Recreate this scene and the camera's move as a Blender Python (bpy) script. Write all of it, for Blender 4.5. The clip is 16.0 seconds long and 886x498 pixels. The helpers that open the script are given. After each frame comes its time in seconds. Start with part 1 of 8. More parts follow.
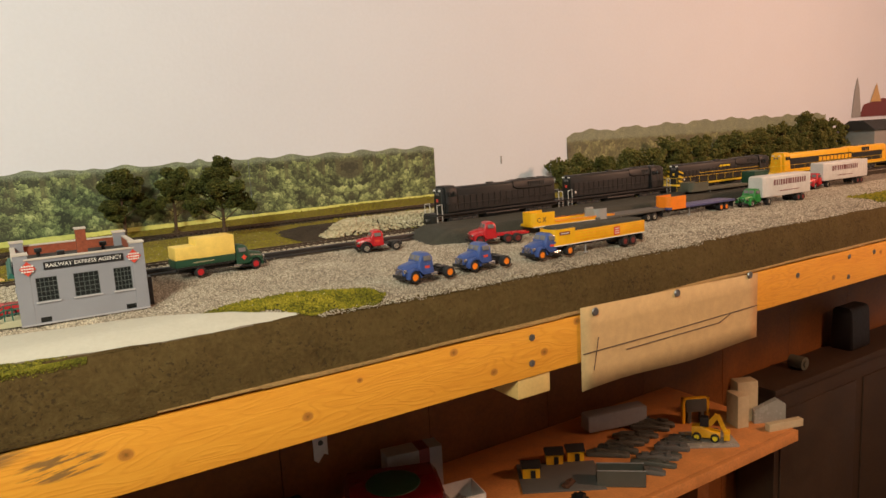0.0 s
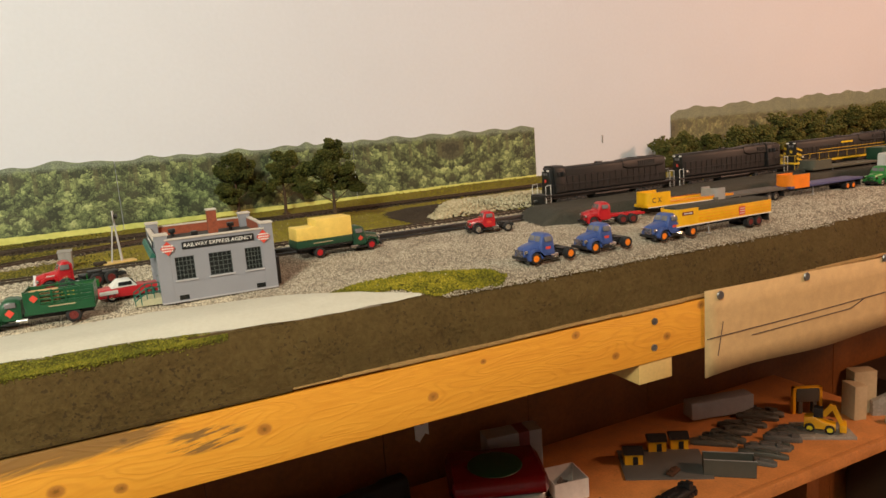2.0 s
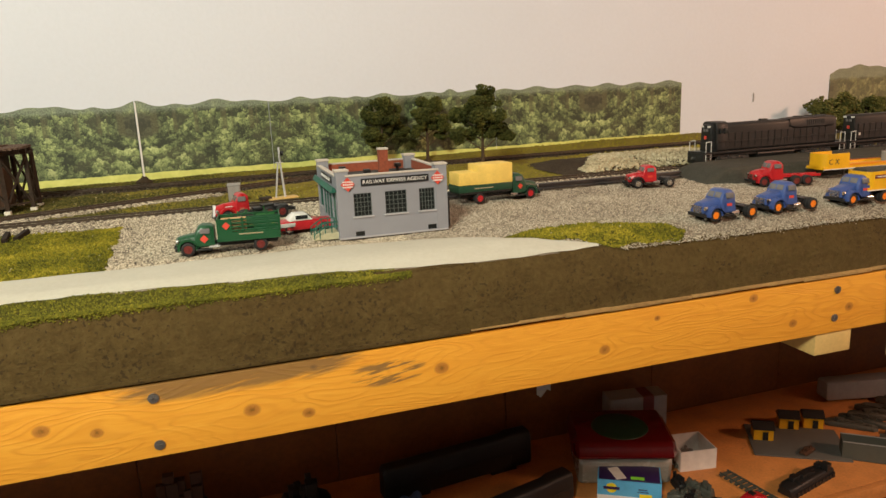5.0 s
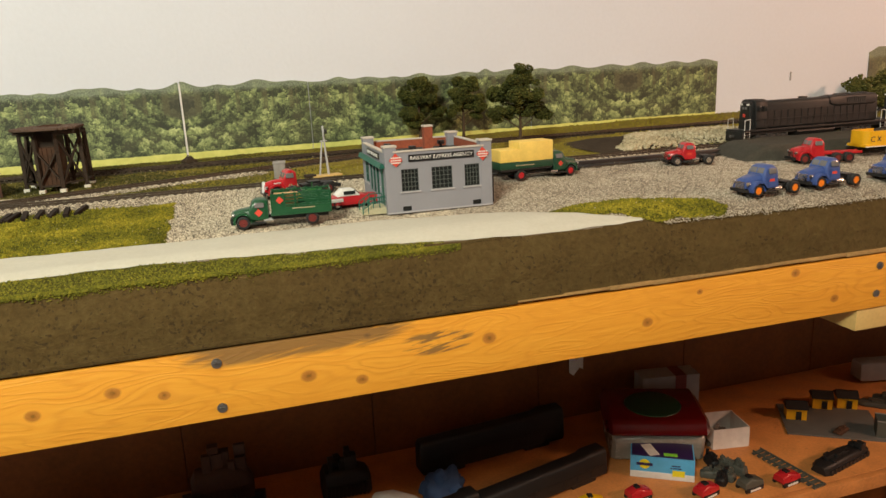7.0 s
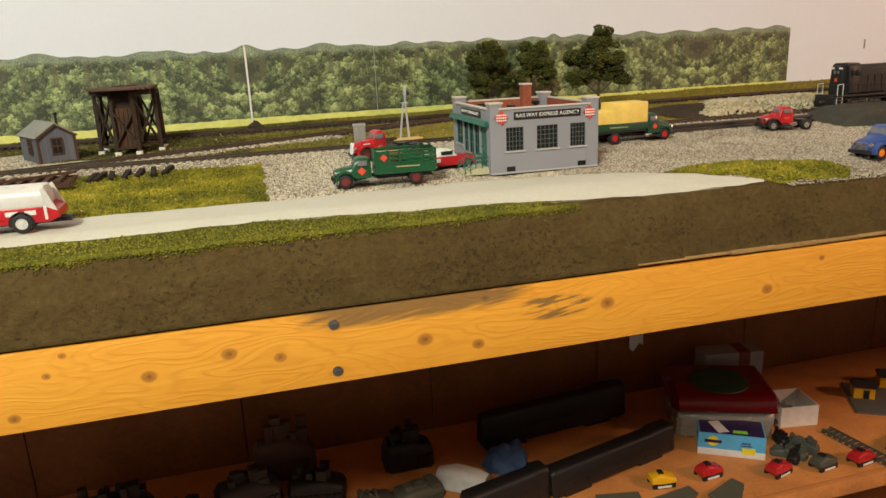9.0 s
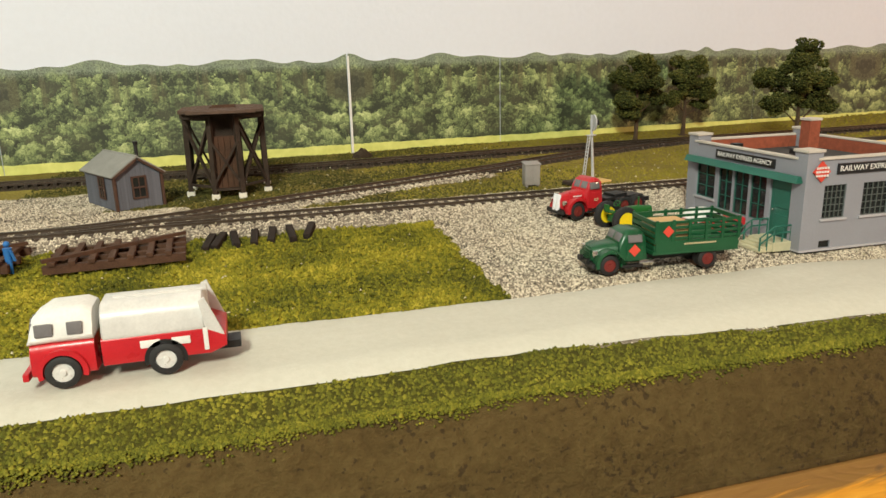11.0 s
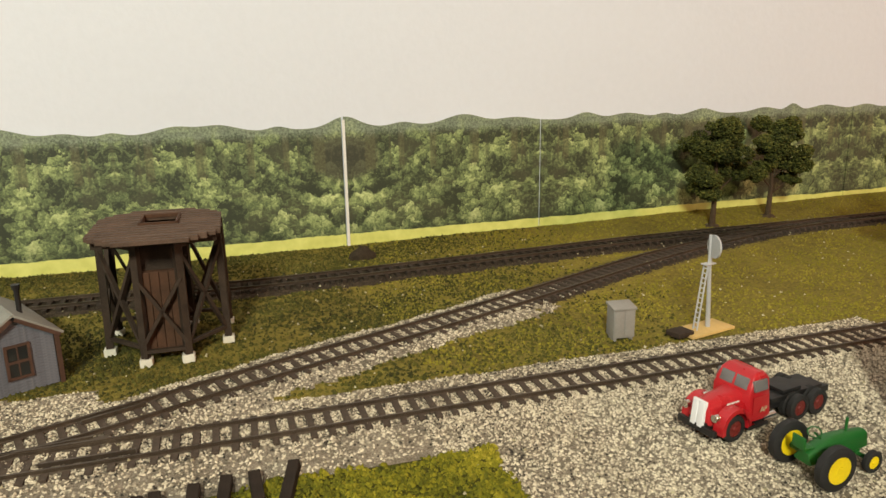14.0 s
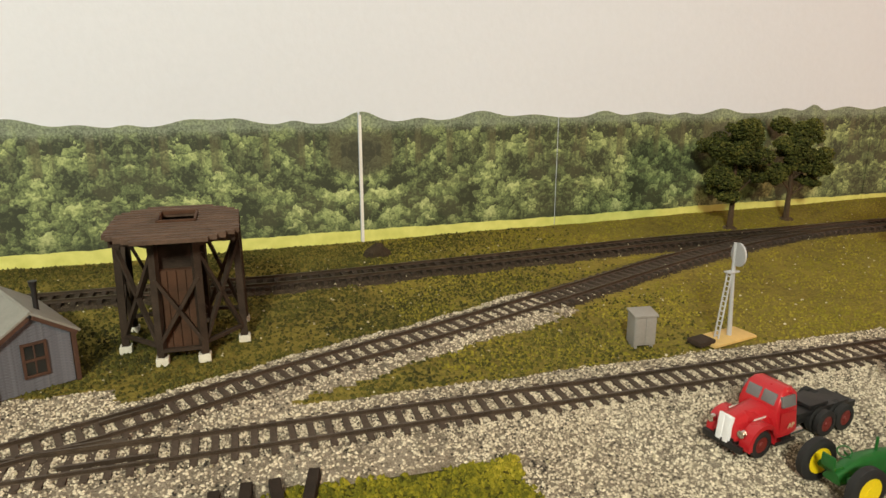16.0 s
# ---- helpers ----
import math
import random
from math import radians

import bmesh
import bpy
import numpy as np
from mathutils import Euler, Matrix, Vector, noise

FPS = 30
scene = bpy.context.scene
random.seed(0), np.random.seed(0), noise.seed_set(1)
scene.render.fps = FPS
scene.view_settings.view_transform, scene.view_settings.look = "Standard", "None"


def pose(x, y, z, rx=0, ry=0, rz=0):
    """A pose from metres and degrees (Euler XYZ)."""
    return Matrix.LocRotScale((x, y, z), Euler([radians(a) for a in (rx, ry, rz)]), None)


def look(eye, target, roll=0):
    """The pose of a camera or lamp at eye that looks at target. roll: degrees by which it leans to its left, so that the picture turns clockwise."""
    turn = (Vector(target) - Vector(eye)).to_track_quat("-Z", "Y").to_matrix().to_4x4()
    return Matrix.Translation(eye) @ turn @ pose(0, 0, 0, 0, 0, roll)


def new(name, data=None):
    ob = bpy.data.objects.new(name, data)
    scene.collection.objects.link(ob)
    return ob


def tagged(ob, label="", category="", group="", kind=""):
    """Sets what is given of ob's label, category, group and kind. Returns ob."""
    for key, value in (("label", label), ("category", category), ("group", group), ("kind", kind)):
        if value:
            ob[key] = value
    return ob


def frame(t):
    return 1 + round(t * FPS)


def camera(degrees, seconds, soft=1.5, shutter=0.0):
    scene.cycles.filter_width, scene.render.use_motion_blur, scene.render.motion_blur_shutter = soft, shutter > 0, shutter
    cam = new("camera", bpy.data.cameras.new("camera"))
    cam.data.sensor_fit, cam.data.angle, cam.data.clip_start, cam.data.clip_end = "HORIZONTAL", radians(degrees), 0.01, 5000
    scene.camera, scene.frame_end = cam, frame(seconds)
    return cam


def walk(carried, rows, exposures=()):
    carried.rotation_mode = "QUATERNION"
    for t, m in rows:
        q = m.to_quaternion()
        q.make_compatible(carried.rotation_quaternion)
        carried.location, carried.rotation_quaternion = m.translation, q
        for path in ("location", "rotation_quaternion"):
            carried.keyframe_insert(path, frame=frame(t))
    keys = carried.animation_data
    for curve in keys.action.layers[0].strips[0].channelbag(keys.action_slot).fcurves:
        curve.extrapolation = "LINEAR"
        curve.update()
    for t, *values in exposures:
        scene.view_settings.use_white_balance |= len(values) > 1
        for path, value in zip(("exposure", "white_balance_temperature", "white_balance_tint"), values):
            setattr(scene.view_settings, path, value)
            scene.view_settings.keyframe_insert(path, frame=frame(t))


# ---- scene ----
LENS = 64.0
cam = camera(LENS, 16.0, soft=1.5)
PATH = [
    (0, (0.017, 0.072, 0.136), (1.068, 1.743, -0.179), -3.1),
    (0.5, (0.007, 0.072, 0.141), (1.01, 1.774, -0.169), -4.0),
    (1, (-0.007, 0.086, 0.139), (0.946, 1.815, -0.181), -4.5),
    (1.5, (-0.013, 0.095, 0.137), (0.893, 1.845, -0.201), -4.4),
    (2, (-0.014, 0.099, 0.135), (0.841, 1.873, -0.214), -4.1),
    (2.5, (-0.015, 0.105, 0.133), (0.792, 1.899, -0.228), -3.4),
    (3, (-0.04, 0.117, 0.134), (0.702, 1.934, -0.247), -2.4),
    (3.5, (-0.058, 0.126, 0.126), (0.621, 1.963, -0.276), -1.7),
    (4, (-0.068, 0.13, 0.126), (0.565, 1.978, -0.303), -1.8),
    (4.2, (-0.069, 0.131, 0.126), (0.554, 1.981, -0.308), -2.1),
    (6.3, (-0.09, 0.14, 0.126), (0.485, 1.996, -0.349), -2.1),
    (6.5, (-0.089, 0.13, 0.124), (0.475, 1.988, -0.356), -2.2),
    (7, (-0.101, 0.126, 0.122), (0.438, 1.989, -0.367), -2.7),
    (7.5, (-0.108, 0.129, 0.123), (0.406, 2.0, -0.363), -3.2),
    (8, (-0.108, 0.128, 0.123), (0.387, 2.006, -0.354), -3.4),
    (8.5, (-0.131, 0.132, 0.122), (0.349, 2.012, -0.366), -3.1),
    (9, (-0.169, 0.167, 0.104), (0.324, 2.028, -0.435), -2.6),
    (9.5, (-0.242, 0.219, 0.092), (0.279, 2.062, -0.485), -2.6),
    (10, (-0.273, 0.241, 0.116), (0.316, 2.072, -0.433), -2.4),
    (10.2, (-0.287, 0.264, 0.123), (0.292, 2.103, -0.409), -2.3),
    (12.3, (-0.265, 0.58, 0.101), (0.202, 2.453, -0.423), -0.9),
    (12.5, (-0.264, 0.586, 0.101), (0.23, 2.448, -0.436), -1.0),
    (13, (-0.259, 0.594, 0.098), (0.287, 2.439, -0.449), -1.0),
    (13.5, (-0.257, 0.598, 0.125), (0.311, 2.444, -0.396), -1.1),
    (14, (-0.257, 0.614, 0.159), (0.314, 2.467, -0.332), -0.9),
    (14.5, (-0.263, 0.618, 0.159), (0.303, 2.471, -0.338), -0.5),
    (15, (-0.264, 0.626, 0.154), (0.289, 2.477, -0.362), -0.0),
    (15.5, (-0.266, 0.626, 0.158), (0.285, 2.475, -0.366), 0.2),
    (16, (-0.263, 0.623, 0.165), (0.293, 2.473, -0.356), 0.1),
]
walk(cam, [(t, look(eye, target, roll)) for t, eye, target, roll in PATH],
     [(0.0, -0.08, 6500, 10), (4.0, -0.06, 6500, 10), (8.5, -0.06, 6450, 10), (10.0, -0.02, 6150, 10), (12.3, 0.10, 6450, 10), (13.0, 0.12, 6500, 10), (14.0, -0.02, 6450, 10), (16.0, -0.04, 6400, 10)])

# ---- world and lights ----
world = bpy.data.worlds.new("room_world")
scene.world = world
world.use_nodes = True
world.node_tree.nodes["Background"].inputs[0].default_value = (1.0, 0.85, 0.7, 1)
world.node_tree.nodes["Background"].inputs[1].default_value = 0.05


def room_lamp(name, eye, target, size, watts, colour):
    data = bpy.data.lights.new(name, "AREA")
    data.shape, data.size, data.energy, data.color = "DISK", size, watts, colour
    ob = new(name, data)
    ob.matrix_world = look(eye, target)
    return ob


room_lamp("ceiling_light", (-0.75, -0.52, 1.00), (-0.3, 0.75, 0.0), 0.30, 34.0, (0.925, 0.915, 0.735))
room_lamp("ceiling_light", (2.0, -0.48, 0.76), (1.4, 0.9, 0.0), 0.30, 25.5, (1.0, 0.535, 0.335))

# ---- materials ----
def nodes_of(name):
    m = bpy.data.materials.new(name)
    m.use_nodes = True
    nt = m.node_tree
    return m, nt, nt.nodes["Principled BSDF"]


def link(nt, a, b):
    nt.links.new(a, b)


def noise_node(nt, vec, scale, detail=4.0, rough=0.55):
    n = nt.nodes.new("ShaderNodeTexNoise")
    n.inputs["Scale"].default_value, n.inputs["Detail"].default_value, n.inputs["Roughness"].default_value = scale, detail, rough
    if vec is not None:
        link(nt, vec, n.inputs["Vector"])
    return n.outputs["Fac"]


def math_node(nt, op, a, b=0.0, c=None, clamp=False):
    n = nt.nodes.new("ShaderNodeMath")
    n.operation, n.use_clamp = op, clamp
    for i, v in enumerate((a, b, c)):
        if v is None:
            continue
        if isinstance(v, (int, float)):
            n.inputs[i].default_value = v
        else:
            link(nt, v, n.inputs[i])
    return n.outputs[0]


def ramp(nt, fac, stops):
    n = nt.nodes.new("ShaderNodeValToRGB")
    el = n.color_ramp.elements
    while len(el) < len(stops):
        el.new(0.5)
    for e, (p, c) in zip(el, stops):
        e.position, e.color = p, (*c, 1)
    link(nt, fac, n.inputs[0])
    return n.outputs[0]


def mix(nt, fac, a, b, blend="MIX"):
    n = nt.nodes.new("ShaderNodeMix")
    n.data_type, n.blend_type = "RGBA", blend
    for sock, v in ((n.inputs[0], fac), (n.inputs[6], a), (n.inputs[7], b)):
        if isinstance(v, (int, float)):
            sock.default_value = v
        elif isinstance(v, tuple):
            sock.default_value = (*v, 1)
        else:
            link(nt, v, sock)
    return n.outputs[2]


def bump(nt, bsdf, height, strength, distance):
    n = nt.nodes.new("ShaderNodeBump")
    n.inputs["Strength"].default_value, n.inputs["Distance"].default_value = strength, distance
    link(nt, height, n.inputs["Height"])
    link(nt, n.outputs[0], bsdf.inputs["Normal"])


def coords(nt, kind="Object"):
    return nt.nodes.new("ShaderNodeTexCoord").outputs[kind]


def place(nt):
    return nt.nodes.new("ShaderNodeNewGeometry").outputs["Position"]


def shade(c, k):
    return tuple(min(1.0, v * k) for v in c)


def paint(name, c, rough=0.45, metal=0.0, vary=0.16, scale=90.0, grain=900.0, relief=0.00012, wear=None):
    """A painted or plain surface with soft stains, fine grain and faint relief."""
    m, nt, b = nodes_of(name)
    v = coords(nt)
    big, fine = noise_node(nt, v, scale, 3), noise_node(nt, v, grain, 3)
    col = ramp(nt, math_node(nt, "MULTIPLY_ADD", fine, 0.4, math_node(nt, "MULTIPLY", big, 0.6)),
               [(0.3, shade(c, 1 - vary)), (0.7, shade(c, 1 + vary))])
    if wear:
        spots = ramp(nt, noise_node(nt, v, scale * 3, 6, 0.7), [(0.6, (0, 0, 0)), (0.72, (1, 1, 1))])
        col = mix(nt, math_node(nt, "MULTIPLY", spots, 0.6), col, wear)
    link(nt, col, b.inputs["Base Color"])
    b.inputs["Metallic"].default_value = metal
    b.inputs["Specular IOR Level"].default_value = 0.22 if rough >= 0.75 else 0.5
    link(nt, math_node(nt, "MULTIPLY_ADD", big, 0.25, rough - 0.12, True), b.inputs["Roughness"])
    bump(nt, b, fine, 0.5, relief)
    return m


def island_mat(name, cols, rough=0.9, patch=12.0, pos=(0.0, 0.35, 0.7, 1.0), single_tone=0.55, drifting=1.1, base=-0.32):
    """Loose pieces, each with a tone of its own, in drifting patches."""
    m, nt, b = nodes_of(name)
    g = nt.nodes.new("ShaderNodeNewGeometry")
    drift = noise_node(nt, g.outputs["Position"], patch, 3)
    knot = noise_node(nt, g.outputs["Position"], 230.0, 2)
    f = math_node(nt, "ADD", math_node(nt, "MULTIPLY_ADD", g.outputs["Random Per Island"], single_tone, math_node(nt, "MULTIPLY_ADD", knot, 0.7, -0.35)),
                  math_node(nt, "MULTIPLY_ADD", drift, drifting, base), None, True)
    link(nt, ramp(nt, f, list(zip(pos, cols))), b.inputs["Base Color"])
    b.inputs["Roughness"].default_value = rough
    b.inputs["Specular IOR Level"].default_value = 0.25
    return m


def ground_mat(name, cols, scale, rough=0.95, relief=0.0008, patch=25.0, pit_shade=None):
    m, nt, b = nodes_of(name)
    v = place(nt)
    fine, mid, big = noise_node(nt, v, scale, 5, 0.7), noise_node(nt, v, scale * 0.25, 4), noise_node(nt, v, patch, 3)
    f = math_node(nt, "ADD", math_node(nt, "MULTIPLY", fine, 0.5), math_node(nt, "ADD", math_node(nt, "MULTIPLY", mid, 0.25), math_node(nt, "MULTIPLY", big, 0.25)))
    col = ramp(nt, f, list(zip((0.35, 0.5, 0.65), cols)))
    # small holes drawn as dark specks: their inner shade in colour, without relief
    if pit_shade:
        spots = noise_node(nt, v, 330.0, 2)
        where = noise_node(nt, v, 22.0, 2)
        pit = ramp(nt, math_node(nt, "MULTIPLY_ADD", where, 0.35, spots), [(0.80, (0, 0, 0)), (0.86, (1, 1, 1))])
        col = mix(nt, math_node(nt, "MULTIPLY", pit, 0.7), col, pit_shade)
    link(nt, col, b.inputs["Base Color"])
    b.inputs["Roughness"].default_value = rough
    b.inputs["Specular IOR Level"].default_value = 0.2
    bump(nt, b, math_node(nt, "ADD", fine, mid), 0.9, relief)
    return m


def knots_mat():
    """Pine with long grain that bends round dark knots, and a grey smear of dried plaster."""
    m, nt, b = nodes_of("pine_board")
    sep = nt.nodes.new("ShaderNodeSeparateXYZ")
    link(nt, place(nt), sep.inputs[0])
    x, z = sep.outputs[0], sep.outputs[2]
    knots = [(-0.327, -0.103, 0.6), (-0.294, -0.066, 0.3), (-0.305, -0.078, 0.3), (-0.247, -0.088, 1.1), (-0.197, -0.0805, 1.2), (-0.165, -0.088, 0.7), (-0.0655, -0.0905, 1.4), (-0.0265, -0.100, 0.9), (0.0755, -0.083, 1.5),
             (0.217, -0.091, 1.1), (0.366, -0.067, 1.0), (0.267, -0.071, 0.4), (0.412, -0.097, 0.9), (0.477, -0.090, 1.1), (0.523, -0.066, 1.1), (-0.0204, -0.066, 0.3), (0.93, -0.08, 0.8), (1.02, -0.095, 0.9), (1.15, -0.075, 0.8), (-0.41, -0.095, 0.9)]
    core, lift = None, z
    for kx, kz, s in knots:
        dx = math_node(nt, "MULTIPLY", math_node(nt, "SUBTRACT", x, kx), 0.8)
        dz = math_node(nt, "SUBTRACT", z, kz)
        d2 = math_node(nt, "ADD", math_node(nt, "MULTIPLY", dx, dx), math_node(nt, "MULTIPLY", dz, dz))
        near = math_node(nt, "DIVIDE", 0.000009 * s, math_node(nt, "ADD", d2, 0.000009 * s))
        core = near if core is None else math_node(nt, "MAXIMUM", core, near)
        wide = math_node(nt, "DIVIDE", 0.00012 * s, math_node(nt, "ADD", d2, 0.00012 * s))
        lift = math_node(nt, "ADD", lift, math_node(nt, "MULTIPLY", math_node(nt, "MULTIPLY", dz, wide), -0.75))
    comb, wide_v = nt.nodes.new("ShaderNodeCombineXYZ"), nt.nodes.new("ShaderNodeCombineXYZ")
    for node, k in ((comb, 0.05), (wide_v, 0.17)):
        link(nt, math_node(nt, "MULTIPLY", x, k), node.inputs[0])
        link(nt, lift, node.inputs[2])
    g1 = noise_node(nt, wide_v.outputs[0], 62.0, 1.5, 0.45)
    g2 = noise_node(nt, comb.outputs[0], 420.0, 4, 0.6)
    rings = math_node(nt, "POWER", math_node(nt, "MULTIPLY_ADD", math_node(nt, "SINE", math_node(nt, "MULTIPLY", g1, 75.0)), 0.5, 0.5), 3.0)
    where = ramp(nt, noise_node(nt, wide_v.outputs[0], 22.0, 2), [(0.40, (0.15, 0.15, 0.15)), (0.60, (1, 1, 1))])
    f = math_node(nt, "ADD", math_node(nt, "MULTIPLY_ADD", g2, 0.40, 0.07), math_node(nt, "MULTIPLY", noise_node(nt, comb.outputs[0], 18.0, 2), 0.42))
    col = ramp(nt, f, [(0.28, (0.64, 0.240, 0.021)), (0.5, (0.79, 0.355, 0.038)), (0.74, (0.87, 0.455, 0.063))])
    col = mix(nt, math_node(nt, "MULTIPLY", math_node(nt, "MULTIPLY", rings, where), 0.22), col, (0.47, 0.145, 0.014))
    kf = ramp(nt, math_node(nt, "MULTIPLY_ADD", g2, 0.22, core), [(0.42, (0, 0, 0)), (0.58, (1, 1, 1))])
    heart = math_node(nt, "MULTIPLY_ADD", noise_node(nt, place(nt), 420.0, 3, 0.7), 0.55, math_node(nt, "MULTIPLY", core, 0.72))
    col = mix(nt, math_node(nt, "MULTIPLY", kf, 0.72), col, ramp(nt, heart, [(0.42, (0.30, 0.10, 0.016)), (0.60, (0.40, 0.16, 0.035)), (0.86, (0.25, 0.085, 0.02)), (1.0, (0.05, 0.02, 0.008))]))
    # plaster smears along the upper edge and one scraped patch
    streak = nt.nodes.new("ShaderNodeCombineXYZ")
    link(nt, math_node(nt, "MULTIPLY", x, 0.10), streak.inputs[0])
    link(nt, math_node(nt, "MULTIPLY_ADD", x, -0.16, z), streak.inputs[2])
    s1 = noise_node(nt, streak.outputs[0], 230.0, 4, 0.6)
    upper = math_node(nt, "MULTIPLY", math_node(nt, "ADD", z, 0.0775), 75.0, None, True)
    span = math_node(nt, "MULTIPLY", math_node(nt, "MULTIPLY_ADD", x, -20.0, 0.5, True), math_node(nt, "MULTIPLY_ADD", x, 20.0, 3.3, True))
    px, pz = math_node(nt, "DIVIDE", math_node(nt, "SUBTRACT", x, 0.034), 0.034), math_node(nt, "DIVIDE", math_node(nt, "ADD", z, 0.0795), 0.0115)
    patch = math_node(nt, "SUBTRACT", 1.0, math_node(nt, "ADD", math_node(nt, "MULTIPLY", px, px), math_node(nt, "MULTIPLY", pz, pz)), None, True)
    dirt = ramp(nt, math_node(nt, "ADD", math_node(nt, "MULTIPLY", math_node(nt, "MULTIPLY", upper, span), math_node(nt, "MULTIPLY_ADD", s1, 2.2, -0.36)), math_node(nt, "MULTIPLY", patch, math_node(nt, "MULTIPLY_ADD", s1, 7.0, -3.3, True))), [(0.12, (0, 0, 0)), (0.42, (1, 1, 1))])
    col = mix(nt, math_node(nt, "MULTIPLY", dirt, 0.8), col, (0.15, 0.095, 0.042))
    link(nt, col, b.inputs["Base Color"])
    b.inputs["Roughness"].default_value = 0.46
    b.inputs["Specular IOR Level"].default_value = 0.38
    bump(nt, b, math_node(nt, "ADD", g2, math_node(nt, "MULTIPLY", rings, 0.5)), 0.5, 0.0004)
    return m


def print_mat(name, greens, meadow, flip=0.176, haze=0.0):
    """A printed paper photograph of a wood: hills above, crowns below, a meadow at the foot; the picture mirrors at every sheet."""
    m, nt, b = nodes_of(name)
    sep = nt.nodes.new("ShaderNodeSeparateXYZ")
    link(nt, place(nt), sep.inputs[0])
    x, z = sep.outputs[0], sep.outputs[2]
    u = math_node(nt, "PINGPONG", math_node(nt, "ADD", x, 0.16 + flip * 8), flip)
    comb = nt.nodes.new("ShaderNodeCombineXYZ")
    link(nt, u, comb.inputs[0])
    link(nt, z, comb.inputs[2])
    v = comb.outputs[0]
    warp = nt.nodes.new("ShaderNodeTexNoise")
    warp.inputs["Scale"].default_value, warp.inputs["Detail"].default_value = 170.0, 4.0
    link(nt, v, warp.inputs["Vector"])
    wv = nt.nodes.new("ShaderNodeVectorMath")
    wv.operation = "MULTIPLY_ADD"
    link(nt, warp.outputs["Color"], wv.inputs[0])
    wv.inputs[1].default_value = (0.016, 0.016, 0.016)
    link(nt, v, wv.inputs[2])
    crowns = []
    for scale in (46.0, 125.0, 340.0):
        vo = nt.nodes.new("ShaderNodeTexVoronoi")
        vo.inputs["Scale"].default_value = scale
        link(nt, wv.outputs[0], vo.inputs["Vector"])
        crowns.append(vo)
    tone, tuft = nt.nodes.new("ShaderNodeSeparateColor"), nt.nodes.new("ShaderNodeSeparateColor")
    link(nt, crowns[0].outputs["Color"], tone.inputs[0])
    link(nt, crowns[1].outputs["Color"], tuft.inputs[0])
    leaf = noise_node(nt, v, 520.0, 5, 0.7)
    shades = []
    for vo, k in ((crowns[0], 17.0), (crowns[1], 55.0), (crowns[2], 130.0)):
        sp, sw = nt.nodes.new("ShaderNodeSeparateXYZ"), nt.nodes.new("ShaderNodeSeparateXYZ")
        link(nt, vo.outputs["Position"], sp.inputs[0])
        link(nt, wv.outputs[0], sw.inputs[0])
        rise = math_node(nt, "MULTIPLY", math_node(nt, "SUBTRACT", sw.outputs[2], sp.outputs[2]), k)
        side = math_node(nt, "MULTIPLY", math_node(nt, "SUBTRACT", sw.outputs[0], sp.outputs[0]), -k * 0.4)
        round_ = math_node(nt, "MULTIPLY_ADD", vo.outputs["Distance"], -0.55, 0.25)
        shades.append(math_node(nt, "ADD", math_node(nt, "ADD", rise, side), round_))
    speck = math_node(nt, "MULTIPLY_ADD", leaf, 0.9, -0.45)
    f = math_node(nt, "ADD", math_node(nt, "MULTIPLY_ADD", shades[0], 0.66, 0.40), math_node(nt, "MULTIPLY_ADD", shades[1], 0.55, speck))
    f = math_node(nt, "ADD", f, math_node(nt, "MULTIPLY", shades[2], 0.34))
    f = math_node(nt, "ADD", f, math_node(nt, "ADD", math_node(nt, "MULTIPLY_ADD", tone.outputs[0], 0.30, -0.15), math_node(nt, "MULTIPLY_ADD", tuft.outputs[1], 0.34, -0.17)), None, True)
    col = ramp(nt, f, list(zip((0.14, 0.40, 0.62, 0.90), greens)))
    # dark hollows between the crowns
    hollow = ramp(nt, noise_node(nt, v, 34.0, 3), [(0.41, (1, 1, 1)), (0.49, (0, 0, 0))])
    col = mix(nt, math_node(nt, "MULTIPLY", hollow, math_node(nt, "MULTIPLY_ADD", f, -1.1, 1.0, True)), col, (0.062, 0.066, 0.036))
    # a broad dark opening in the wood where the picture meets its mirror image
    hx, hz = math_node(nt, "DIVIDE", u, 0.030), math_node(nt, "DIVIDE", math_node(nt, "SUBTRACT", z, 0.090), 0.020)
    open_d = math_node(nt, "MULTIPLY", math_node(nt, "MULTIPLY_ADD", leaf, 0.9, math_node(nt, "ADD", math_node(nt, "MULTIPLY", hx, hx), math_node(nt, "MULTIPLY", hz, hz))), 0.5)
    col = mix(nt, math_node(nt, "MULTIPLY", ramp(nt, open_d, [(0.55, (1, 1, 1)), (0.80, (0, 0, 0))]), 0.93), col, ramp(nt, f, [(0.2, (0.045, 0.046, 0.028)), (0.9, (0.11, 0.113, 0.065))]))
    # dark boles and gaps high in the wood
    band = nt.nodes.new("ShaderNodeCombineXYZ")
    link(nt, u, band.inputs[0])
    gaps = noise_node(nt, band.outputs[0], 75.0, 2)
    high = math_node(nt, "MULTIPLY", math_node(nt, "GREATER_THAN", math_node(nt, "MULTIPLY_ADD", leaf, 0.03, z), 0.094), math_node(nt, "LESS_THAN", math_node(nt, "MULTIPLY_ADD", gaps, 0.03, z), 0.134))
    gapf = math_node(nt, "MULTIPLY", high, ramp(nt, gaps, [(0.52, (0, 0, 0)), (0.57, (1, 1, 1))]))
    col = mix(nt, math_node(nt, "MULTIPLY", gapf, 0.74), col, ramp(nt, leaf, [(0.35, (0.06, 0.06, 0.03)), (0.65, (0.15, 0.15, 0.07))]))
